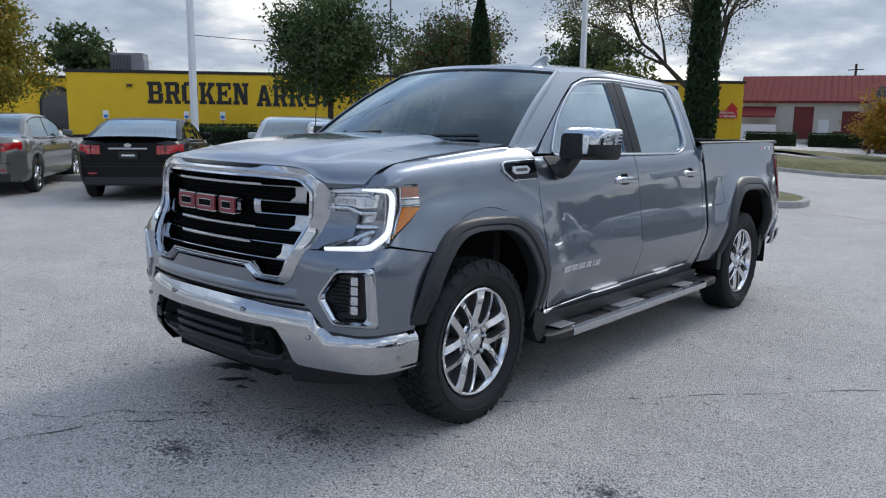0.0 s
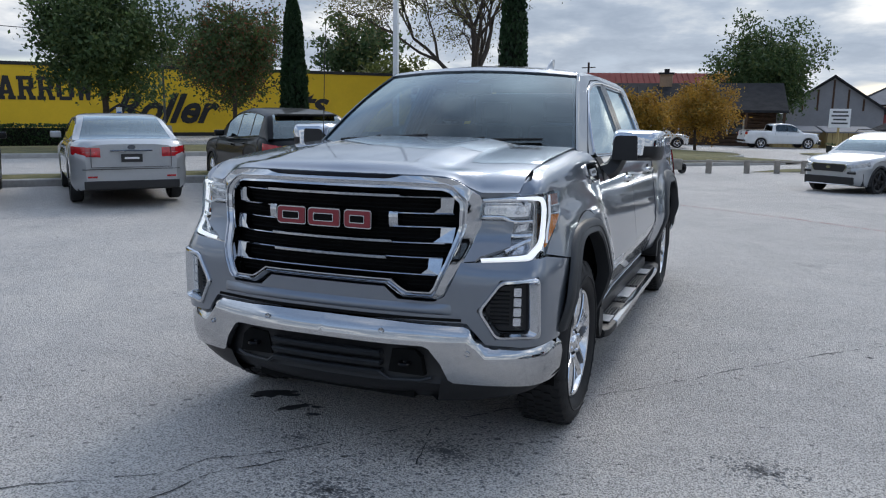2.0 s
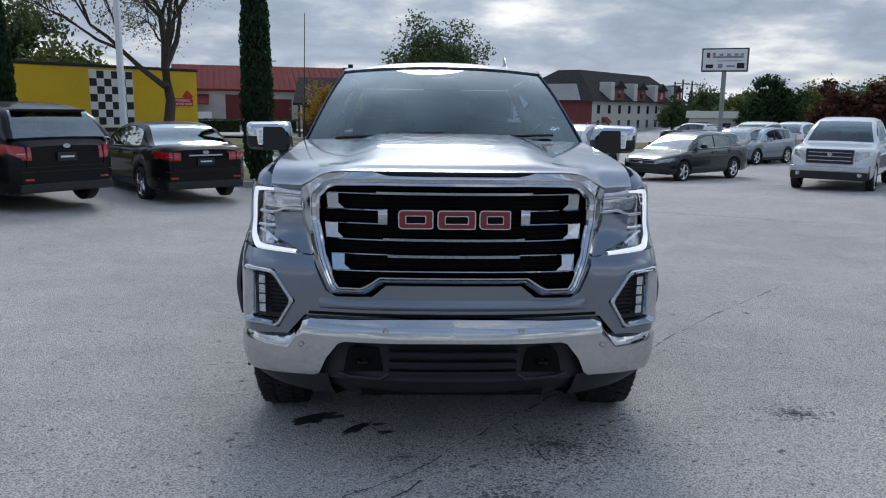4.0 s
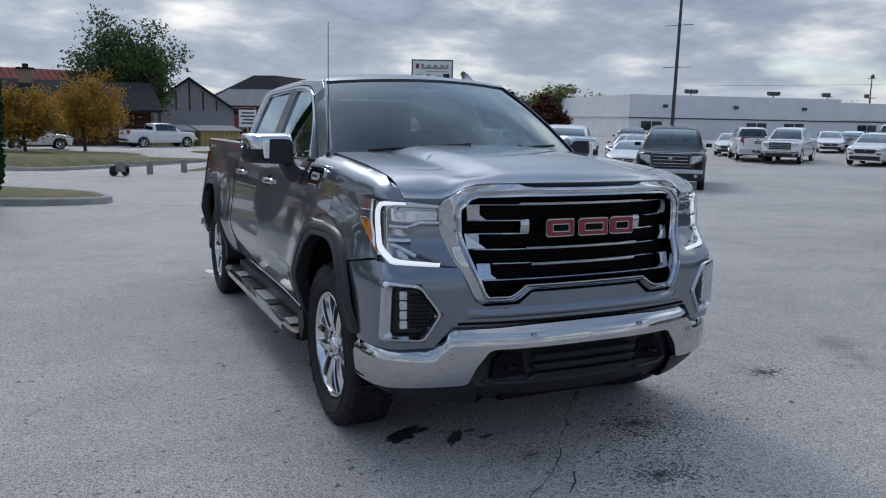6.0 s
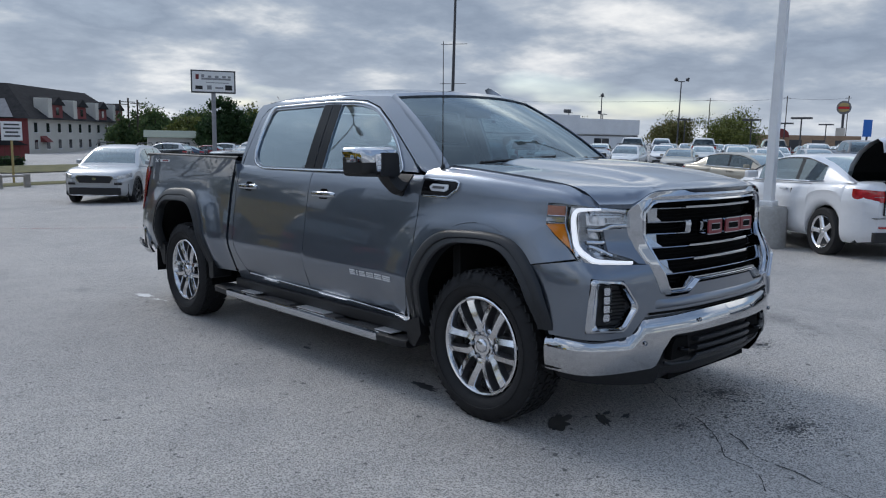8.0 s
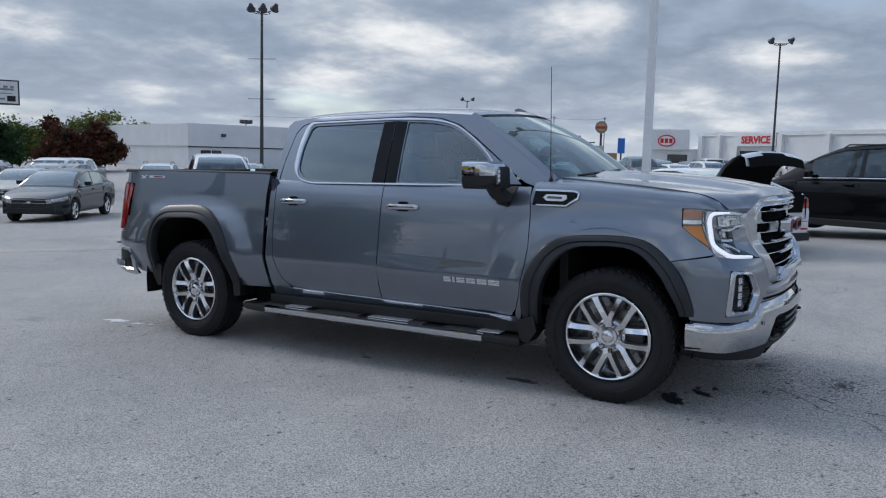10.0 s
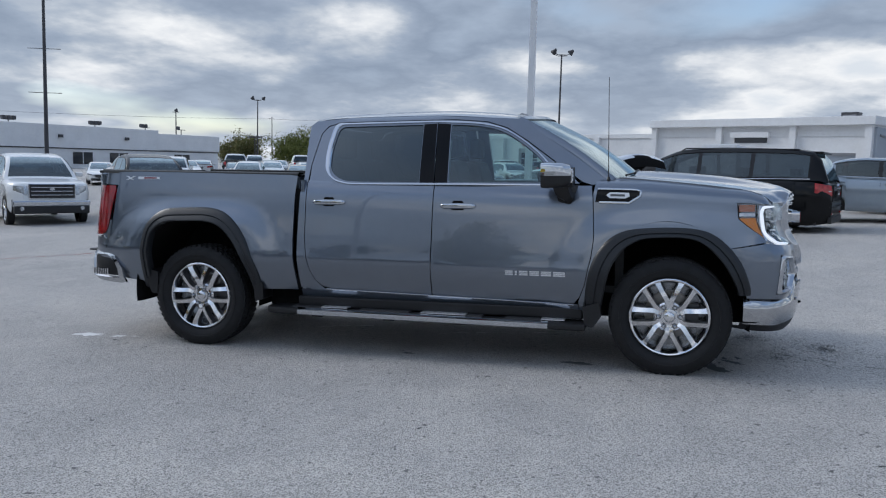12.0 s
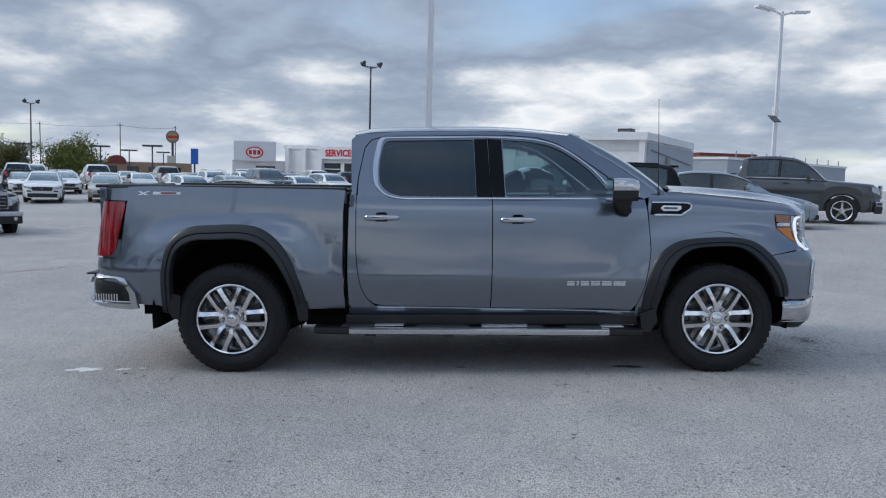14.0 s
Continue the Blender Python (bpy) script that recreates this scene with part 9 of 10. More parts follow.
for i in range(4):
    bm.faces.new((lo[i], lo[(i + 1) % 4], hi[(i + 1) % 4], hi[i]))
part("roof", bm, M["slate"], hotel)
bm = bmesh.new()
q = [bm.verts.new(p) for p in ((-0.95, 1.5, 5.35), (-0.95, 15.5, 5.35), (3.2, 12.5, 8.0), (3.2, 4.5, 8.0))]
bm.faces.new(q)
part("pale_roof_panel", bm, M["pale_roof"], hotel)
for x in (7, 16, 25, 33):
    dm = part("dormer", box(x, x + 3.6, -0.4, 3.5, 5.4, 7.6), M["brick_red"], hotel)
    part("dormer_window", box(x + 1.3, x + 2.2, -0.46, -0.38, 5.9, 7.0), M["pane"], dm)
    part("dormer_roof", prism([(x - 0.3, 7.5), (x + 1.8, 8.6), (x + 3.9, 7.5), (x + 3.9, 7.35), (x - 0.3, 7.35)], -0.7, 3.6), M["slate"], dm)
    part("chimney_block", box(x - 1.5, x - 0.1, -0.5, 1.6, 5.3, 8.3), M["cream"], hotel, bevel=0.1)
for k in range(10):
    for z in (0.9, 3.3):
        wn = part("window", box(1.8 + 3.9 * k, 2.7 + 3.9 * k, -0.06, 0.02, z, z + 1.35), M["pane"], hotel)
        part("sill", box(1.7 + 3.9 * k, 2.8 + 3.9 * k, -0.12, 0.0, z - 0.1, z), M["white_wall"], wn)
part("awning", prism([(-1.0, 1.9), (0, 2.8), (0, 1.9)], 3.6, 5.6, plane="yz"), M["brick_red"], hotel)
for k, x in enumerate((3.5, 7.6, 11.2)):
    shed = thing("shed", pose(x + 1.2, 66.5 + k * 0.7, -1.85 + 0.15, 0, 0, 8), "tan timber garden shed with a low roof", "shed", "sheds")
    part("wall", box(-1.9, 1.6, 0, 3, 0, 1.9), M["tan_wood"] if k != 2 else M["brick_red"], shed)
    for j in range(9):
        part("board", box(-1.9 + 0.39 * j, -1.87 + 0.39 * j, -0.012, 0.0, 0.05, 1.85), M["log"], shed)
    if k == 2:
        part("roof", prism([(-2.1, 1.8), (-0.15, 2.7), (1.8, 1.8)], -0.3, 3.2), M["slate"], shed)
    else:
        part("roof", prism([(-0.3, 1.85), (3.2, 2.25), (3.2, 2.15), (-0.3, 1.75)], -2.1, 1.8, plane="yz"), M["pale_roof"], shed)

# ---- white dealership buildings ----
wx0, wy0, wx1, wy1 = 55.3, 70.2, 92.0, 61.1
low = thing("white_low_building", pose(wx0, wy0, -0.6, 0, 0, math.degrees(math.atan2(wy1 - wy0, wx1 - wx0))), "long low white building with a plain band and small windows", "building")
LW = math.hypot(wx1 - wx0, wy1 - wy0)
part("wall", box(0, LW, 0, 30, -0.5, 3.0), M["white_wall"], low)
part("fascia", box(-0.15, LW * 0.72, -0.25, 30.2, 2.75, 5.35), M["white_wall"], low, bevel=0.02)
part("fascia", box(LW * 0.72, LW + 0.15, -0.2, 30.2, 2.85, 4.95), M["white_wall"], low, bevel=0.02)
# a dark bar put in for the shade under the fascia
part("fascia_shadow_gap", box(-0.1, LW, -0.1, 0.0, 2.62, 2.75), M["pole_dark"], low)
for x in (1.5, 15, 20, 30):
    wn = part("window", box(x, x + 2.6, -0.05, 0.02, 0.9 if x > 2 else 0.0, 2.3), M["pane"], low)
    part("mullion", box(x + 1.26, x + 1.34, -0.07, 0.0, 0.9 if x > 2 else 0.0, 2.3), M["white_wall"], wn)
for x in (4, 13, 22):
    part("wall_lamp", box(x, x + 0.5, -0.55, -0.25, 3.9, 4.25), M["pole_dark"], low, bevel=0.04)
for x, n in ((8.6, 3), (19.5, 3), (27, 2), (33, 1)):
    fl = thing("roof_flood_light", low.matrix_world @ pose(x, 2.0, 5.2), "dark flood lights on a roof bracket", "flood light", "roof flood lights")
    part("bracket", tube([(-0.7, 0, 0.5), (0.7, 0, 0.5)], 0.05, 6), M["pole_dark"], fl)
    part("post", tube([(0, 0, -0.2), (0, 0, 0.55)], 0.06, 6), M["pole_dark"], fl)
    for j in range(n):
        part("lamp", box(-0.8 + 0.6 * j, -0.4 + 0.6 * j, -0.25, 0.2, 0.5, 0.95), M["pole_dark"], fl, bevel=0.06)

show = thing("white_showroom", pose(108.6, 33.8, -0.4, 0, 0, math.degrees(math.atan2(25.9 - 33.8, 110.5 - 108.6))), "white showroom block with a red oval emblem", "building")
part("wall", box(0, 8.2, 0, 20, -0.5, 3.8), M["white_wall"], show)
part("sign_block", box(0.2, 6.3, -0.8, 12, 3.7, 6.6), M["white_wall"], show, bevel=0.03)
part("glass_front", box(3.4, 6.2, -0.06, 0.0, 0.0, 3.0), M["pane"], show)
oval = [(3.2 + 1.25 * math.cos(a), 4.95 + 0.85 * math.sin(a)) for a in np.linspace(0, math.tau, 25)[:-1]]
part("oval_emblem", prism(oval, -0.92, -0.80), M["red_sign"], show)
part("oval_inner", prism([(3.2 + (x - 3.2) * 0.84, 4.95 + (z - 4.95) * 0.80) for x, z in oval], -0.95, -0.90), M["white"], show)
for k in range(3):
    part("emblem_bar", box(2.35 + 0.62 * k, 2.80 + 0.62 * k, -0.98, -0.94, 4.62, 5.28), M["red_sign"], show)

sx0, sy0, sx1, sy1 = 110.0, 26.2, 83.3, -21.0
svc = thing("service_building", pose(sx0, sy0, -0.4, 0, 0, math.degrees(math.atan2(sy1 - sy0, sx1 - sx0))), "long white service building with wall piers and a red lettered sign", "building")
SW = math.hypot(sx1 - sx0, sy1 - sy0)
part("wall", box(0, SW, 0, 24, -0.5, 5.7), M["white_wall"], svc)
part("parapet", box(-0.2, 28.7, -0.2, 24, 5.6, 6.15), M["white_wall"], svc, bevel=0.03)
part("parapet", box(28.7, SW + 0.3, -0.9, 24, 6.85, 7.75), M["white_wall"], svc, bevel=0.04)
part("wall", box(28.7, SW, 0.0, 24, 5.6, 6.9), M["white_wall"], svc)
for x in (0.4, 3.6, 6.6, 13.6, 20.3, 28.8, 37.3, 45.8, 53.5):
    part("pier", box(x, x + 0.7, -0.6, 0.0, -0.5, 5.75 if x < 28 else 6.9), M["white_wall"], svc, bevel=0.02)
part("sign_board", box(7.2, 13.4, -0.6, -0.1, 4.2, 6.0), M["white_wall"], svc, bevel=0.03)
lettering("lettering", "SERVICE", M["red_sign"], svc, 8.0, 12.6, 4.55, 5.55, -0.64, bold=0.03)
part("bay_window", box(7.4, 10.3, -0.05, 0.02, 0.4, 3.6), M["pane"], svc)
for k in range(3):
    part("mullion", box(7.4, 10.3, -0.09, -0.03, 0.9 + 0.9 * k, 1.02 + 0.9 * k), M["white_wall"], svc)
part("bay_door", box(11.0, 13.4, -0.05, 0.02, 0.0, 3.6), M["car_dark"], svc)
wn = part("dock_window", box(39.4, 43.2, -0.08, 0.02, 5.0, 5.6), M["pane"], svc)
part("window_hood", box(39.1, 43.5, -0.6, 0.0, 5.6, 6.2), M["white_wall"], svc)
part("side_wall", box(SW, SW + 0.25, 0.0, 24, -0.5, 6.6), M["grey_wall"], svc)
part("side_pipe", tube([(SW + 0.3, 1.0, 5.8), (SW + 0.3, 22, 4.6)], 0.12, 6), M["tudor"], svc)
part("meter_box", box(SW + 0.2, SW + 0.6, 8, 9.4, 3.3, 5.2), M["tudor"], svc, bevel=0.05)
rear = thing("rear_annex", pose(118, -43, -0.4, 0, 0, -45), "low grey annex behind the service building", "building")
part("wall", box(0, 55, 0, 15, -0.5, 6.2), M["grey_wall"], rear)
part("parapet", box(-0.2, 55.2, -0.2, 15, 6.1, 6.5), M["white_wall"], rear)
for k in range(9):
    part("vent_pipe", tube([(4 + 6 * k, 0.5, 6.4), (4 + 6 * k, 0.5, 7.6)], 0.10, 6), M["tudor"], rear)
bin_m = pose(45.0, -2.3, float(ground_z(45, -2.3)), 0, 0, -101.5)
box_tr = thing("white_container", bin_m, "white ribbed steel container", "container")
part("shell", box(0, 2.1, 0, 6.0, 0.1, 3.0), M["pole_white"], box_tr, bevel=0.03)
for k in range(7):
    part("rib", box(0.06 + 0.30 * k, 0.18 + 0.30 * k, -0.06, 0.0, 0.2, 2.94), M["pole_white"], box_tr)
box_gr = thing("grey_container", bin_m, "long grey steel container beside the white one", "container")
part("shell", box(2.3, 8.6, 0.3, 2.8, 0.1, 2.55), M["grey_wall"], box_gr, bevel=0.03)
part("top_rail", box(2.3, 8.6, 0.24, 0.32, 2.40, 2.58), M["tudor"], box_gr, bevel=0.01)
roof_box = thing("rooftop_unit", svc.matrix_world @ pose(50.0, 6.0, 7.7), "small dark rooftop unit on the service building", "air conditioner")
part("case", box(-0.9, 0.9, -0.7, 0.7, 0.0, 0.9), M["pole_dark"], roof_box, bevel=0.05)
part("case_band", box(-0.7, 0.7, -0.74, -0.70, 0.3, 0.6), M["tudor"], roof_box)
tanb = thing("far_shop", pose(198.5, 96, -0.5, 0, 0, -60), "far tan brick shops with an arched red gable", "building")
part("wall", box(-4, 26, 0, 12, -1, 4.2), M["tan_brick"], tanb)
part("gable", prism([(4.2, 3.6)] + [(6.5 + 2.3 * math.cos(a), 4.2 + 1.7 * math.sin(a)) for a in np.linspace(math.pi, 0, 9)] + [(8.8, 3.6)], -0.3, 3), M["brick_red"], tanb)
for k in range(5):
    part("window", box(-2 + 5.5 * k, 1 + 5.5 * k, -0.1, 0.05, 0.5, 3), M["pane"], tanb)
low = thing("low_shop", pose(31.6, 86.6, -1.6, 0, 0, -20.8), "low pale building with a green metal roof under the trees", "building")
part("wall", box(0, 8.2, 0, 5, -0.3, 2.35), M["cream"], low)
part("roof", prism([(-0.3, 2.35), (5.3, 2.35), (2.5, 3.15)], -0.4, 8.6, plane="yz"), M["green_roof"], low, bevel=0.02)
for k in range(3):
    part("window", box(0.9 + 2.5 * k, 2.1 + 2.5 * k, -0.03, 0.02, 0.9, 1.8), M["pane"], low)
part("door", box(6.9, 7.7, -0.03, 0.02, 0.0, 2.0), M["dark_red"], low)
tang = thing("far_shop", pose(190, -62, -0.5, 0, 0, -75), "far tan building with a row of tall windows", "building")
part("wall", box(0, 16, 0, 12, -1, 9.5), M["tan_wood"], tang)
part("roof", box(-0.4, 16.4, -0.4, 12, 9.5, 10.2), M["brick_red"], tang)
for k in range(6):
    part("window", box(1 + 2.4 * k, 2.6 + 2.4 * k, -0.1, 0.05, 4.5, 8.6), M["pane"], tang)
rs = thing("round_sign", pose(229, 85, -0.5, 0, 0, -70), "far tall round restaurant sign above a small board", "sign")
part("post", tube([(0, 0, -1), (0, 0, 12)], 0.35, 8), M["pole_dark"], rs)
part("disc", prism([(1.9 * math.cos(a), 12.3 + 1.9 * math.sin(a)) for a in np.linspace(0, math.tau, 21)[:-1]], -0.7, 0.3), M["pale_roof"], rs)
part("bun", prism([(1.4 * math.cos(a), 12.65 + 1.0 * math.sin(a)) for a in np.linspace(0, math.pi, 11)], -0.9, -0.6), M["tan_wood"], rs)
part("red_band", box(-1.4, 1.4, -0.95, -0.6, 11.95, 12.55), M["red_sign"], rs)
part("bun", prism([(1.4 * math.cos(a), 11.85 + 0.75 * math.sin(a)) for a in np.linspace(math.pi, math.tau, 11)], -0.9, -0.6), M["tan_wood"], rs)
part("small_board", box(-1.6, 0.8, -0.6, 0.2, 2.6, 6.6), M["cream"], rs)
bs = thing("blue_sign", pose(231, 79, -0.5, 0, 0, -70), "far blue roadside sign board", "sign")
part("board", box(-1.1, 1.1, -0.4, 0.2, 4.3, 9.0), M["blue_sign"], bs)
part("post", tube([(0, 0, -1), (0, 0, 9)], 0.3, 6), M["pole_dark"], bs)

# ---- the big dealer sign: plain shapes on a white board ----
dyaw = math.degrees(math.atan2(39.71 - 40.71, 18.23 - 16.11))
ds = thing("dealer_sign", pose(17.17, 40.2, float(ground_z(17.2, 40.2)), 0, 0, dyaw), "white illuminated sign board in a dark frame on a pole", "sign")
gz = float(ground_z(17.2, 40.2))
part("post", tube([(0, 0, -0.3), (0, 0, 4.2 - gz)], 0.13, 10), M["tudor"], ds, smooth=40)
part("frame", box(-1.25, 1.25, -0.18, 0.18, 3.75 - gz, 5.05 - gz), M["pole_dark"], ds, bevel=0.02)
part("board", box(-1.17, 1.17, -0.20, -0.16, 3.83 - gz, 4.97 - gz), M["white"], ds)
for x0, x1, z0, z1, mt in ((-0.98, -0.80, 4.52, 4.80, "dark_red"), (-0.66, 0.98, 4.50, 4.60, "tudor"), (-0.66, -0.50, 4.62, 4.80, "tudor"), (-0.3, -0.1, 4.62, 4.74, "tudor"), (0.1, 0.3, 4.62, 4.74, "tudor"), (0.5, 0.7, 4.62, 4.74, "tudor"), (0.82, 0.98, 4.62, 4.74, "tudor"), (-0.4, 0.9, 4.32, 4.36, "tudor"), (-1.0, -0.6, 3.95, 4.15, "mural_black"), (-0.35, -0.10, 3.95, 4.18, "tudor"), (0.1, 0.55, 4.0, 4.1, "tudor"), (0.66, 1.05, 3.93, 4.22, "mural_black")):
    part("sign_bar", box(x0, x1, -0.215, -0.19, z0 - gz, z1 - gz), M[mt], ds)
ws = thing("post_sign", stand(4.9, 33.9, 8), "small white notice board on a post", "sign")
part("post", tube([(0, 0, -0.2), (0, 0, 2.0)], 0.05, 8), M["tan_wood"], ws)
part("board", box(-0.42, 0.42, -0.08, -0.03, 1.85, 2.65), M["white"], ws, bevel=0.01)
for k, w in enumerate((0.3, 0.34, 0.26, 0.32)):
    part("word_bar", box(-w, w, -0.088, -0.078, 2.48 - 0.16 * k, 2.55 - 0.16 * k), M["pole_dark"], ws)

# ---- low timber rail with its wheels ----
fence = thing("low_rail_fence", pose(0, 0, 0), "low weathered timber rail on stub posts with a wheeled end", "fence")
rail_pts = [(-1.1, 26.5), (0.05, 27.6), (1.4, 28.7), (2.5, 29.5), (3.5, 30.2), (4.65, 30.9)]
for x, y in rail_pts[1:]:
    z = float(ground_z(x, y))
    part("post", box(x - 0.11, x + 0.11, y - 0.11, y + 0.11, z - 0.1, z + 0.52), M["wood_grey"], fence, bevel=0.02)
part("rail", tube([(x, y, float(ground_z(x, y)) + 0.46) for x, y in rail_pts], 0.045, 6), M["wood_grey"], fence, smooth=40)
for s in (0.25, -0.15):
    x, y = -1.1 + s, 26.5 + s * 0.6
    bm = lathe([(0.08, -0.06), (0.18, -0.07), (0.20, 0), (0.18, 0.07), (0.08, 0.06)], 18)
    bmesh.ops.transform(bm, matrix=pose(x, y, float(ground_z(x, y)) + 0.2, 0, 0, -30), verts=bm.verts)
    part("wheel", bm, M["rubber"], fence, smooth=40)
part("wheel_post", box(-1.2, -0.85, 26.4, 26.65, -0.55, -0.15), M["wood_grey"], fence, bevel=0.02)

# ---- kerbed islands and the far lawn ----
isle = rounded([(-1.55, 14.5, 0.9), (-2.0, 17.2, 1.4), (-5.0, 20.0, 1.5), (-10.5, 21.5, 0.5), (-9.0, 17.0, 0.5), (-5.2, 14.5, 0.6)], 6)
kerb("kerb_5", isle + isle[:1])
lawn("lawn_3", isle, 0.12, "small kerbed island of dry grass")
lane = rounded([(-30, 38, 0.5), (-6.0, 39.2, 1.0), (1.2, 43.0, 2.0), (0.5, 48.0, 2.0), (-8, 50, 1.0), (-30, 47, 0.5)], 5)
kerb("kerb_6", lane + lane[:1])
lawn("lawn_4", lane, 0.12, "far lawn of dry yellow-green grass")
ver = [(1.5, 29.6), (4.6, 32.0), (9.0, 34.0), (8.0, 36.0), (3.0, 33.6)]
lawn("lawn_5", ver, 0.02, "thin patch of grass by the rail")
lawn("lawn_6", rounded([(7, 44, 1), (24, 52, 1), (22, 60, 1), (4, 52, 1)]), 0.05, "far grass before the sheds")
low_hedge = hedge("hedge", -2.5, 2.5, -0.6, 0.6, 0.6, stand(8.5, 56.0, 20), "low dark shrubs by the sheds", 9)

# ---- marks on the lot: cracks, damp stains, spills, a faded red line ----
M["crack"] = material("asphalt_crack", (0.055, 0.055, 0.056), 0.95, vary=0.4, scale=12.0)
M["damp"] = material("oil_stain", (0.040, 0.040, 0.043), 0.45, vary=0.3, scale=9.0)
M["scuff"] = material("worn_dark_patch", (0.17, 0.17, 0.172), 0.8, vary=0.5, scale=30.0, bump=0.6, bump_scale=70.0)
M["spill"] = material("dried_white_spill", (0.78, 0.77, 0.75), 0.6, vary=0.15, scale=20.0)
M["faded_red"] = material("faded_red_line", (0.33, 0.14, 0.12), 0.85, vary=0.35, scale=8.0)
mr = random.Random(5)


def on_lot(x, y, h):
    return (x, y, float(ground_z(x, y)) + h)


def crack(pts, width, mat, label, h=0.003, rough=0.03, category="crack"):
    """A thin wandering strip along the ground."""
    q, path = [], []
    for a, b in zip(pts, pts[1:]):
        n = max(1, int(math.hypot(b[0] - a[0], b[1] - a[1]) / 0.05))
        q += [(a[0] + (b[0] - a[0]) * k / n, a[1] + (b[1] - a[1]) * k / n) for k in range(n)]
    for x, y in q:
        path.append((x + rough * noise.noise(Vector((x * 5, y * 5, 1))) + mr.gauss(0, 0.004), y + rough * noise.noise(Vector((x * 5, y * 5, 9))) + mr.gauss(0, 0.004)))
    verts, faces = [], []
    for i, (x, y) in enumerate(path):
        a, b = path[max(i - 1, 0)], path[min(i + 1, len(path) - 1)]
        d = Vector((b[0] - a[0], b[1] - a[1]))
        if d.length < 1e-6:
            d = Vector((1, 0))
        n = Vector((-d.y, d.x)).normalized() * width * mr.uniform(0.15, 1.0) * 0.5
        verts += [on_lot(x + n.x, y + n.y, h), on_lot(x - n.x, y - n.y, h)]
        if i:
            k = 2 * i
            if mr.random() > 0.12:
                faces.append((k - 2, k - 1, k + 1, k))
    return tagged(raw("lot_" + category, verts, faces, mat), label, category, kind="structure")


def blot(x, y, rx, ry, turn, mat, label, h=0.0025, ragged=0.45, category="stain"):
    """An irregular flat stain."""
    c, s, n = math.cos(turn), math.sin(turn), 44
    verts, faces = [on_lot(x, y, h)], []
    for i in range(n):
        a = i * math.tau / n
        k = max(0.25, 1 + ragged * 1.6 * noise.noise(Vector((2.2 * math.cos(a) + x * 3, 2.2 * math.sin(a) + y * 3, 4))) + mr.gauss(0, 0.05))
        u, v = rx * k * math.cos(a), ry * k * math.sin(a)
        verts.append(on_lot(x + u * c - v * s, y + u * s + v * c, h))
        faces.append((0, 1 + i, 1 + (i + 1) % n))
    return tagged(raw("lot_" + category, verts, faces, mat), label, category, kind="structure")


crack([(-2.2, -2.7), (-0.80, -1.63), (-0.47, -1.36), (-0.45, -1.22), (-0.16, -0.99), (0.04, -0.70), (0.27, -0.42), (0.87, 0.27), (1.16, 0.57), (1.55, 1.05), (2.2, 1.85), (3.5, 3.21)], 0.011, M["crack"], "long thin dark crack across the asphalt")
crack([(0.30, -0.42), (0.34, -0.59), (0.40, -0.78), (0.44, -0.95)], 0.010, M["crack"], "short thin branch of the crack")
crack([(-0.60, -2.3), (-0.33, -1.32), (-0.05, -1.0)], 0.010, M["crack"], "short thin branch of the crack")
crack([(-0.02, 1.91), (0.09, 1.60), (0.14, 1.28), (0.30, 0.87)], 0.022, M["spill"], "thin white trickle under the truck", category="spill")
crack([(-0.07, 3.14), (0.06, 2.85), (0.15, 2.52)], 0.020, M["spill"], "thin white trickle under the truck", category="spill")
blot(-0.66, -0.36, 0.14, 0.055, 0.5, M["damp"], "dark oily drip stain")
blot(-0.44, -0.49, 0.09, 0.03, 0.9, M["damp"], "dark oily drip stain")
blot(-0.30, -0.55, 0.035, 0.02, 0.2, M["damp"], "dark oily drip stain")
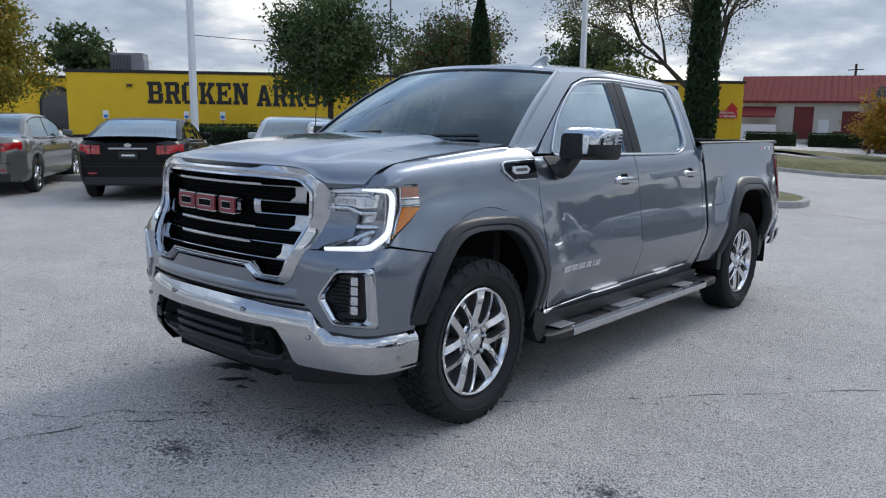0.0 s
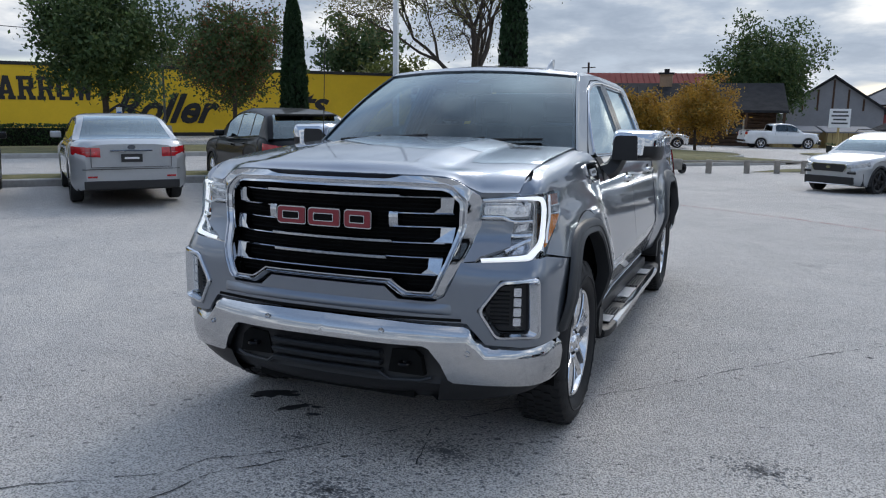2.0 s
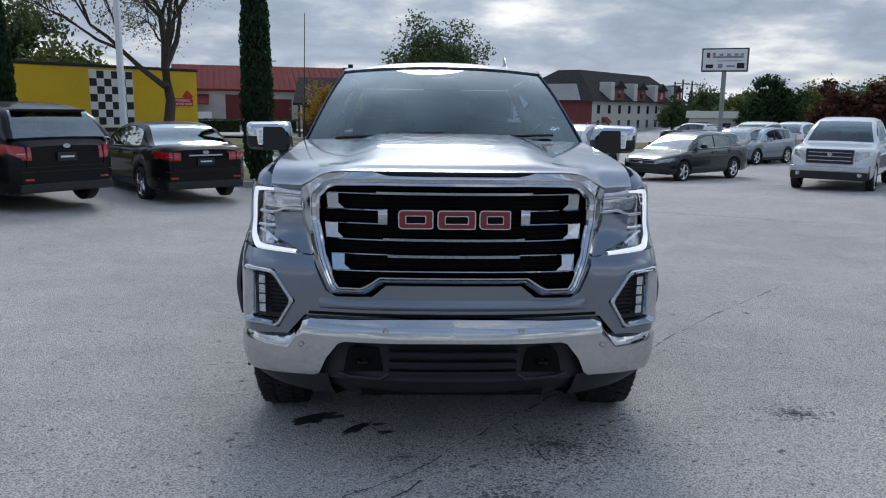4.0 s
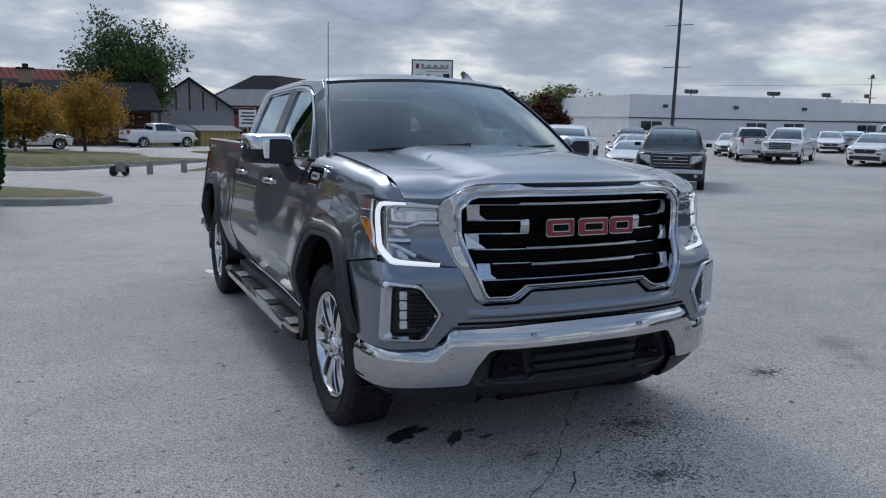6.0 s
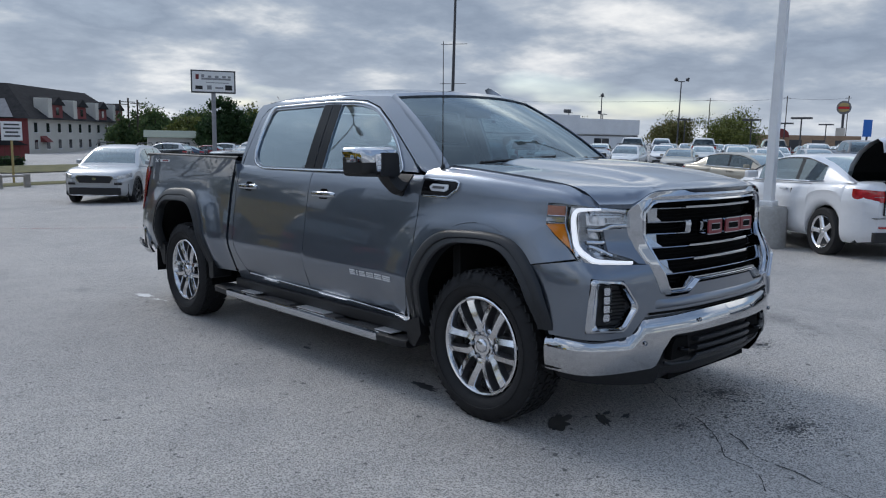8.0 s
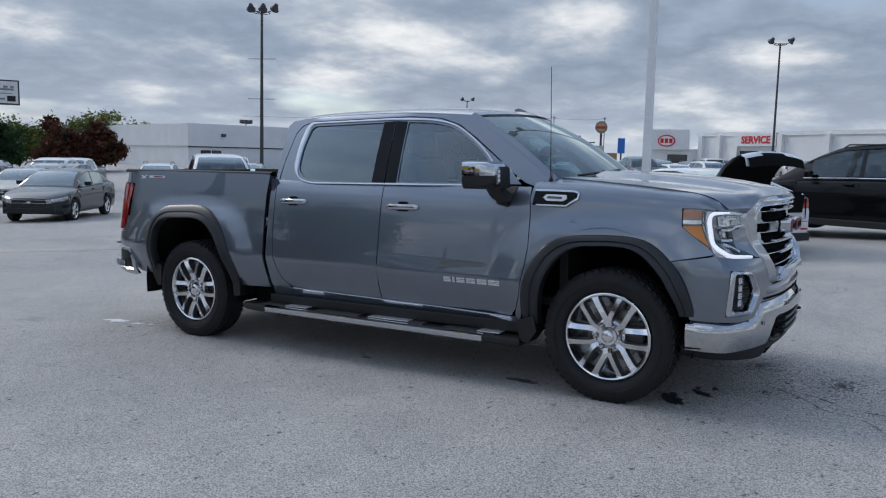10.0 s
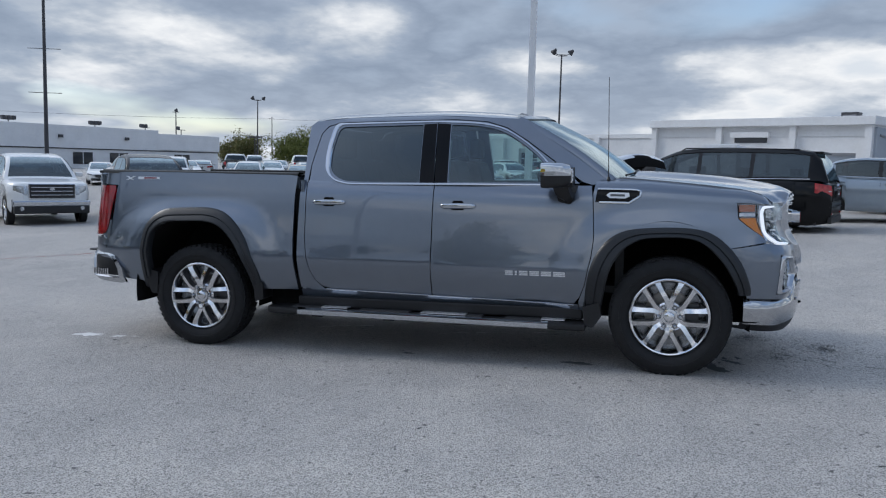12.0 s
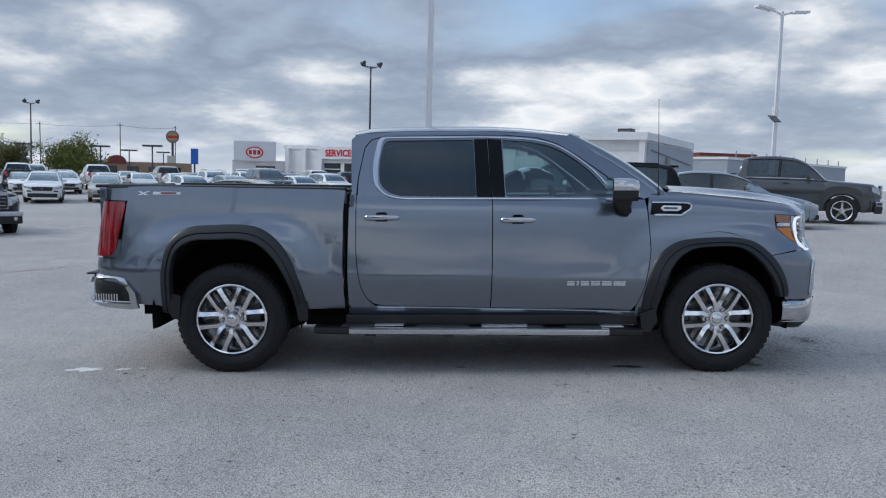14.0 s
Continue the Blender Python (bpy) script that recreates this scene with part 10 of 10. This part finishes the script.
blot(-0.34, -0.45, 0.03, 0.018, 0.2, M["damp"], "dark oily drip stain")
blot(-0.78, 0.62, 0.13, 0.035, 1.4, M["damp"], "dark damp patch by the tyre")
blot(-0.80, 1.95, 0.05, 0.02, 1.4, M["damp"], "dark damp patch under the step")
for k in range(150):
    x, y = mr.uniform(-7, 6), mr.uniform(-4, 9)
    if abs(x) < 0.8 and -0.8 < y < 4.6:
        continue
    r = mr.uniform(0.006, 0.022)
    blot(x, y, r, r * mr.uniform(0.3, 0.9), mr.uniform(0, 3), M["crack"], "small dark pit in the asphalt", ragged=0.6, category="pit")
blot(-0.87, 4.91, 0.055, 0.12, 0.1, M["spill"], "dried white spill behind the rear tyre", category="spill")
blot(-0.86, 4.60, 0.03, 0.06, 0.3, M["spill"], "dried white spill behind the rear tyre", category="spill")
blot(-0.83, 4.46, 0.015, 0.03, 0.0, M["spill"], "dried white spill behind the rear tyre", category="spill")
crack([(-1.3, 14.2), (-0.4, 13.7), (0.6, 13.0), (2.4, 11.6), (4.04, 10.07), (6.5, 8.3)], 0.10, M["faded_red"], "faded red painted line", h=0.003, rough=0.02, category="line")

# worn, darkened patches: loose scatters of dark crumbs in the paving
for x, y, r0, n in ((0.50, -0.70, 0.40, 900), (0.20, -1.25, 0.32, 620), (1.85, -0.30, 0.18, 300), (-0.2, -0.85, 0.28, 200)):
    verts, faces = [], []
    for _ in range(n):
        a, q = mr.uniform(0, math.tau), r0 * abs(mr.gauss(0, 0.55))
        px, py, s = x + q * 1.35 * math.cos(a), y + q * math.sin(a), mr.uniform(0.004, 0.011)
        i = len(verts)
        verts.append(on_lot(px, py, 0.0022))
        for k in range(6):
            b = k * math.tau / 6
            verts.append(on_lot(px + s * mr.uniform(0.5, 1.2) * math.cos(b), py + s * mr.uniform(0.4, 1.0) * math.sin(b), 0.0022))
        faces += [(i, i + 1 + k, i + 1 + (k + 1) % 6) for k in range(6)]
    tagged(raw("worn_patch", verts, faces, M["scuff"]), "worn dark patch of rough asphalt", "stain", kind="structure")
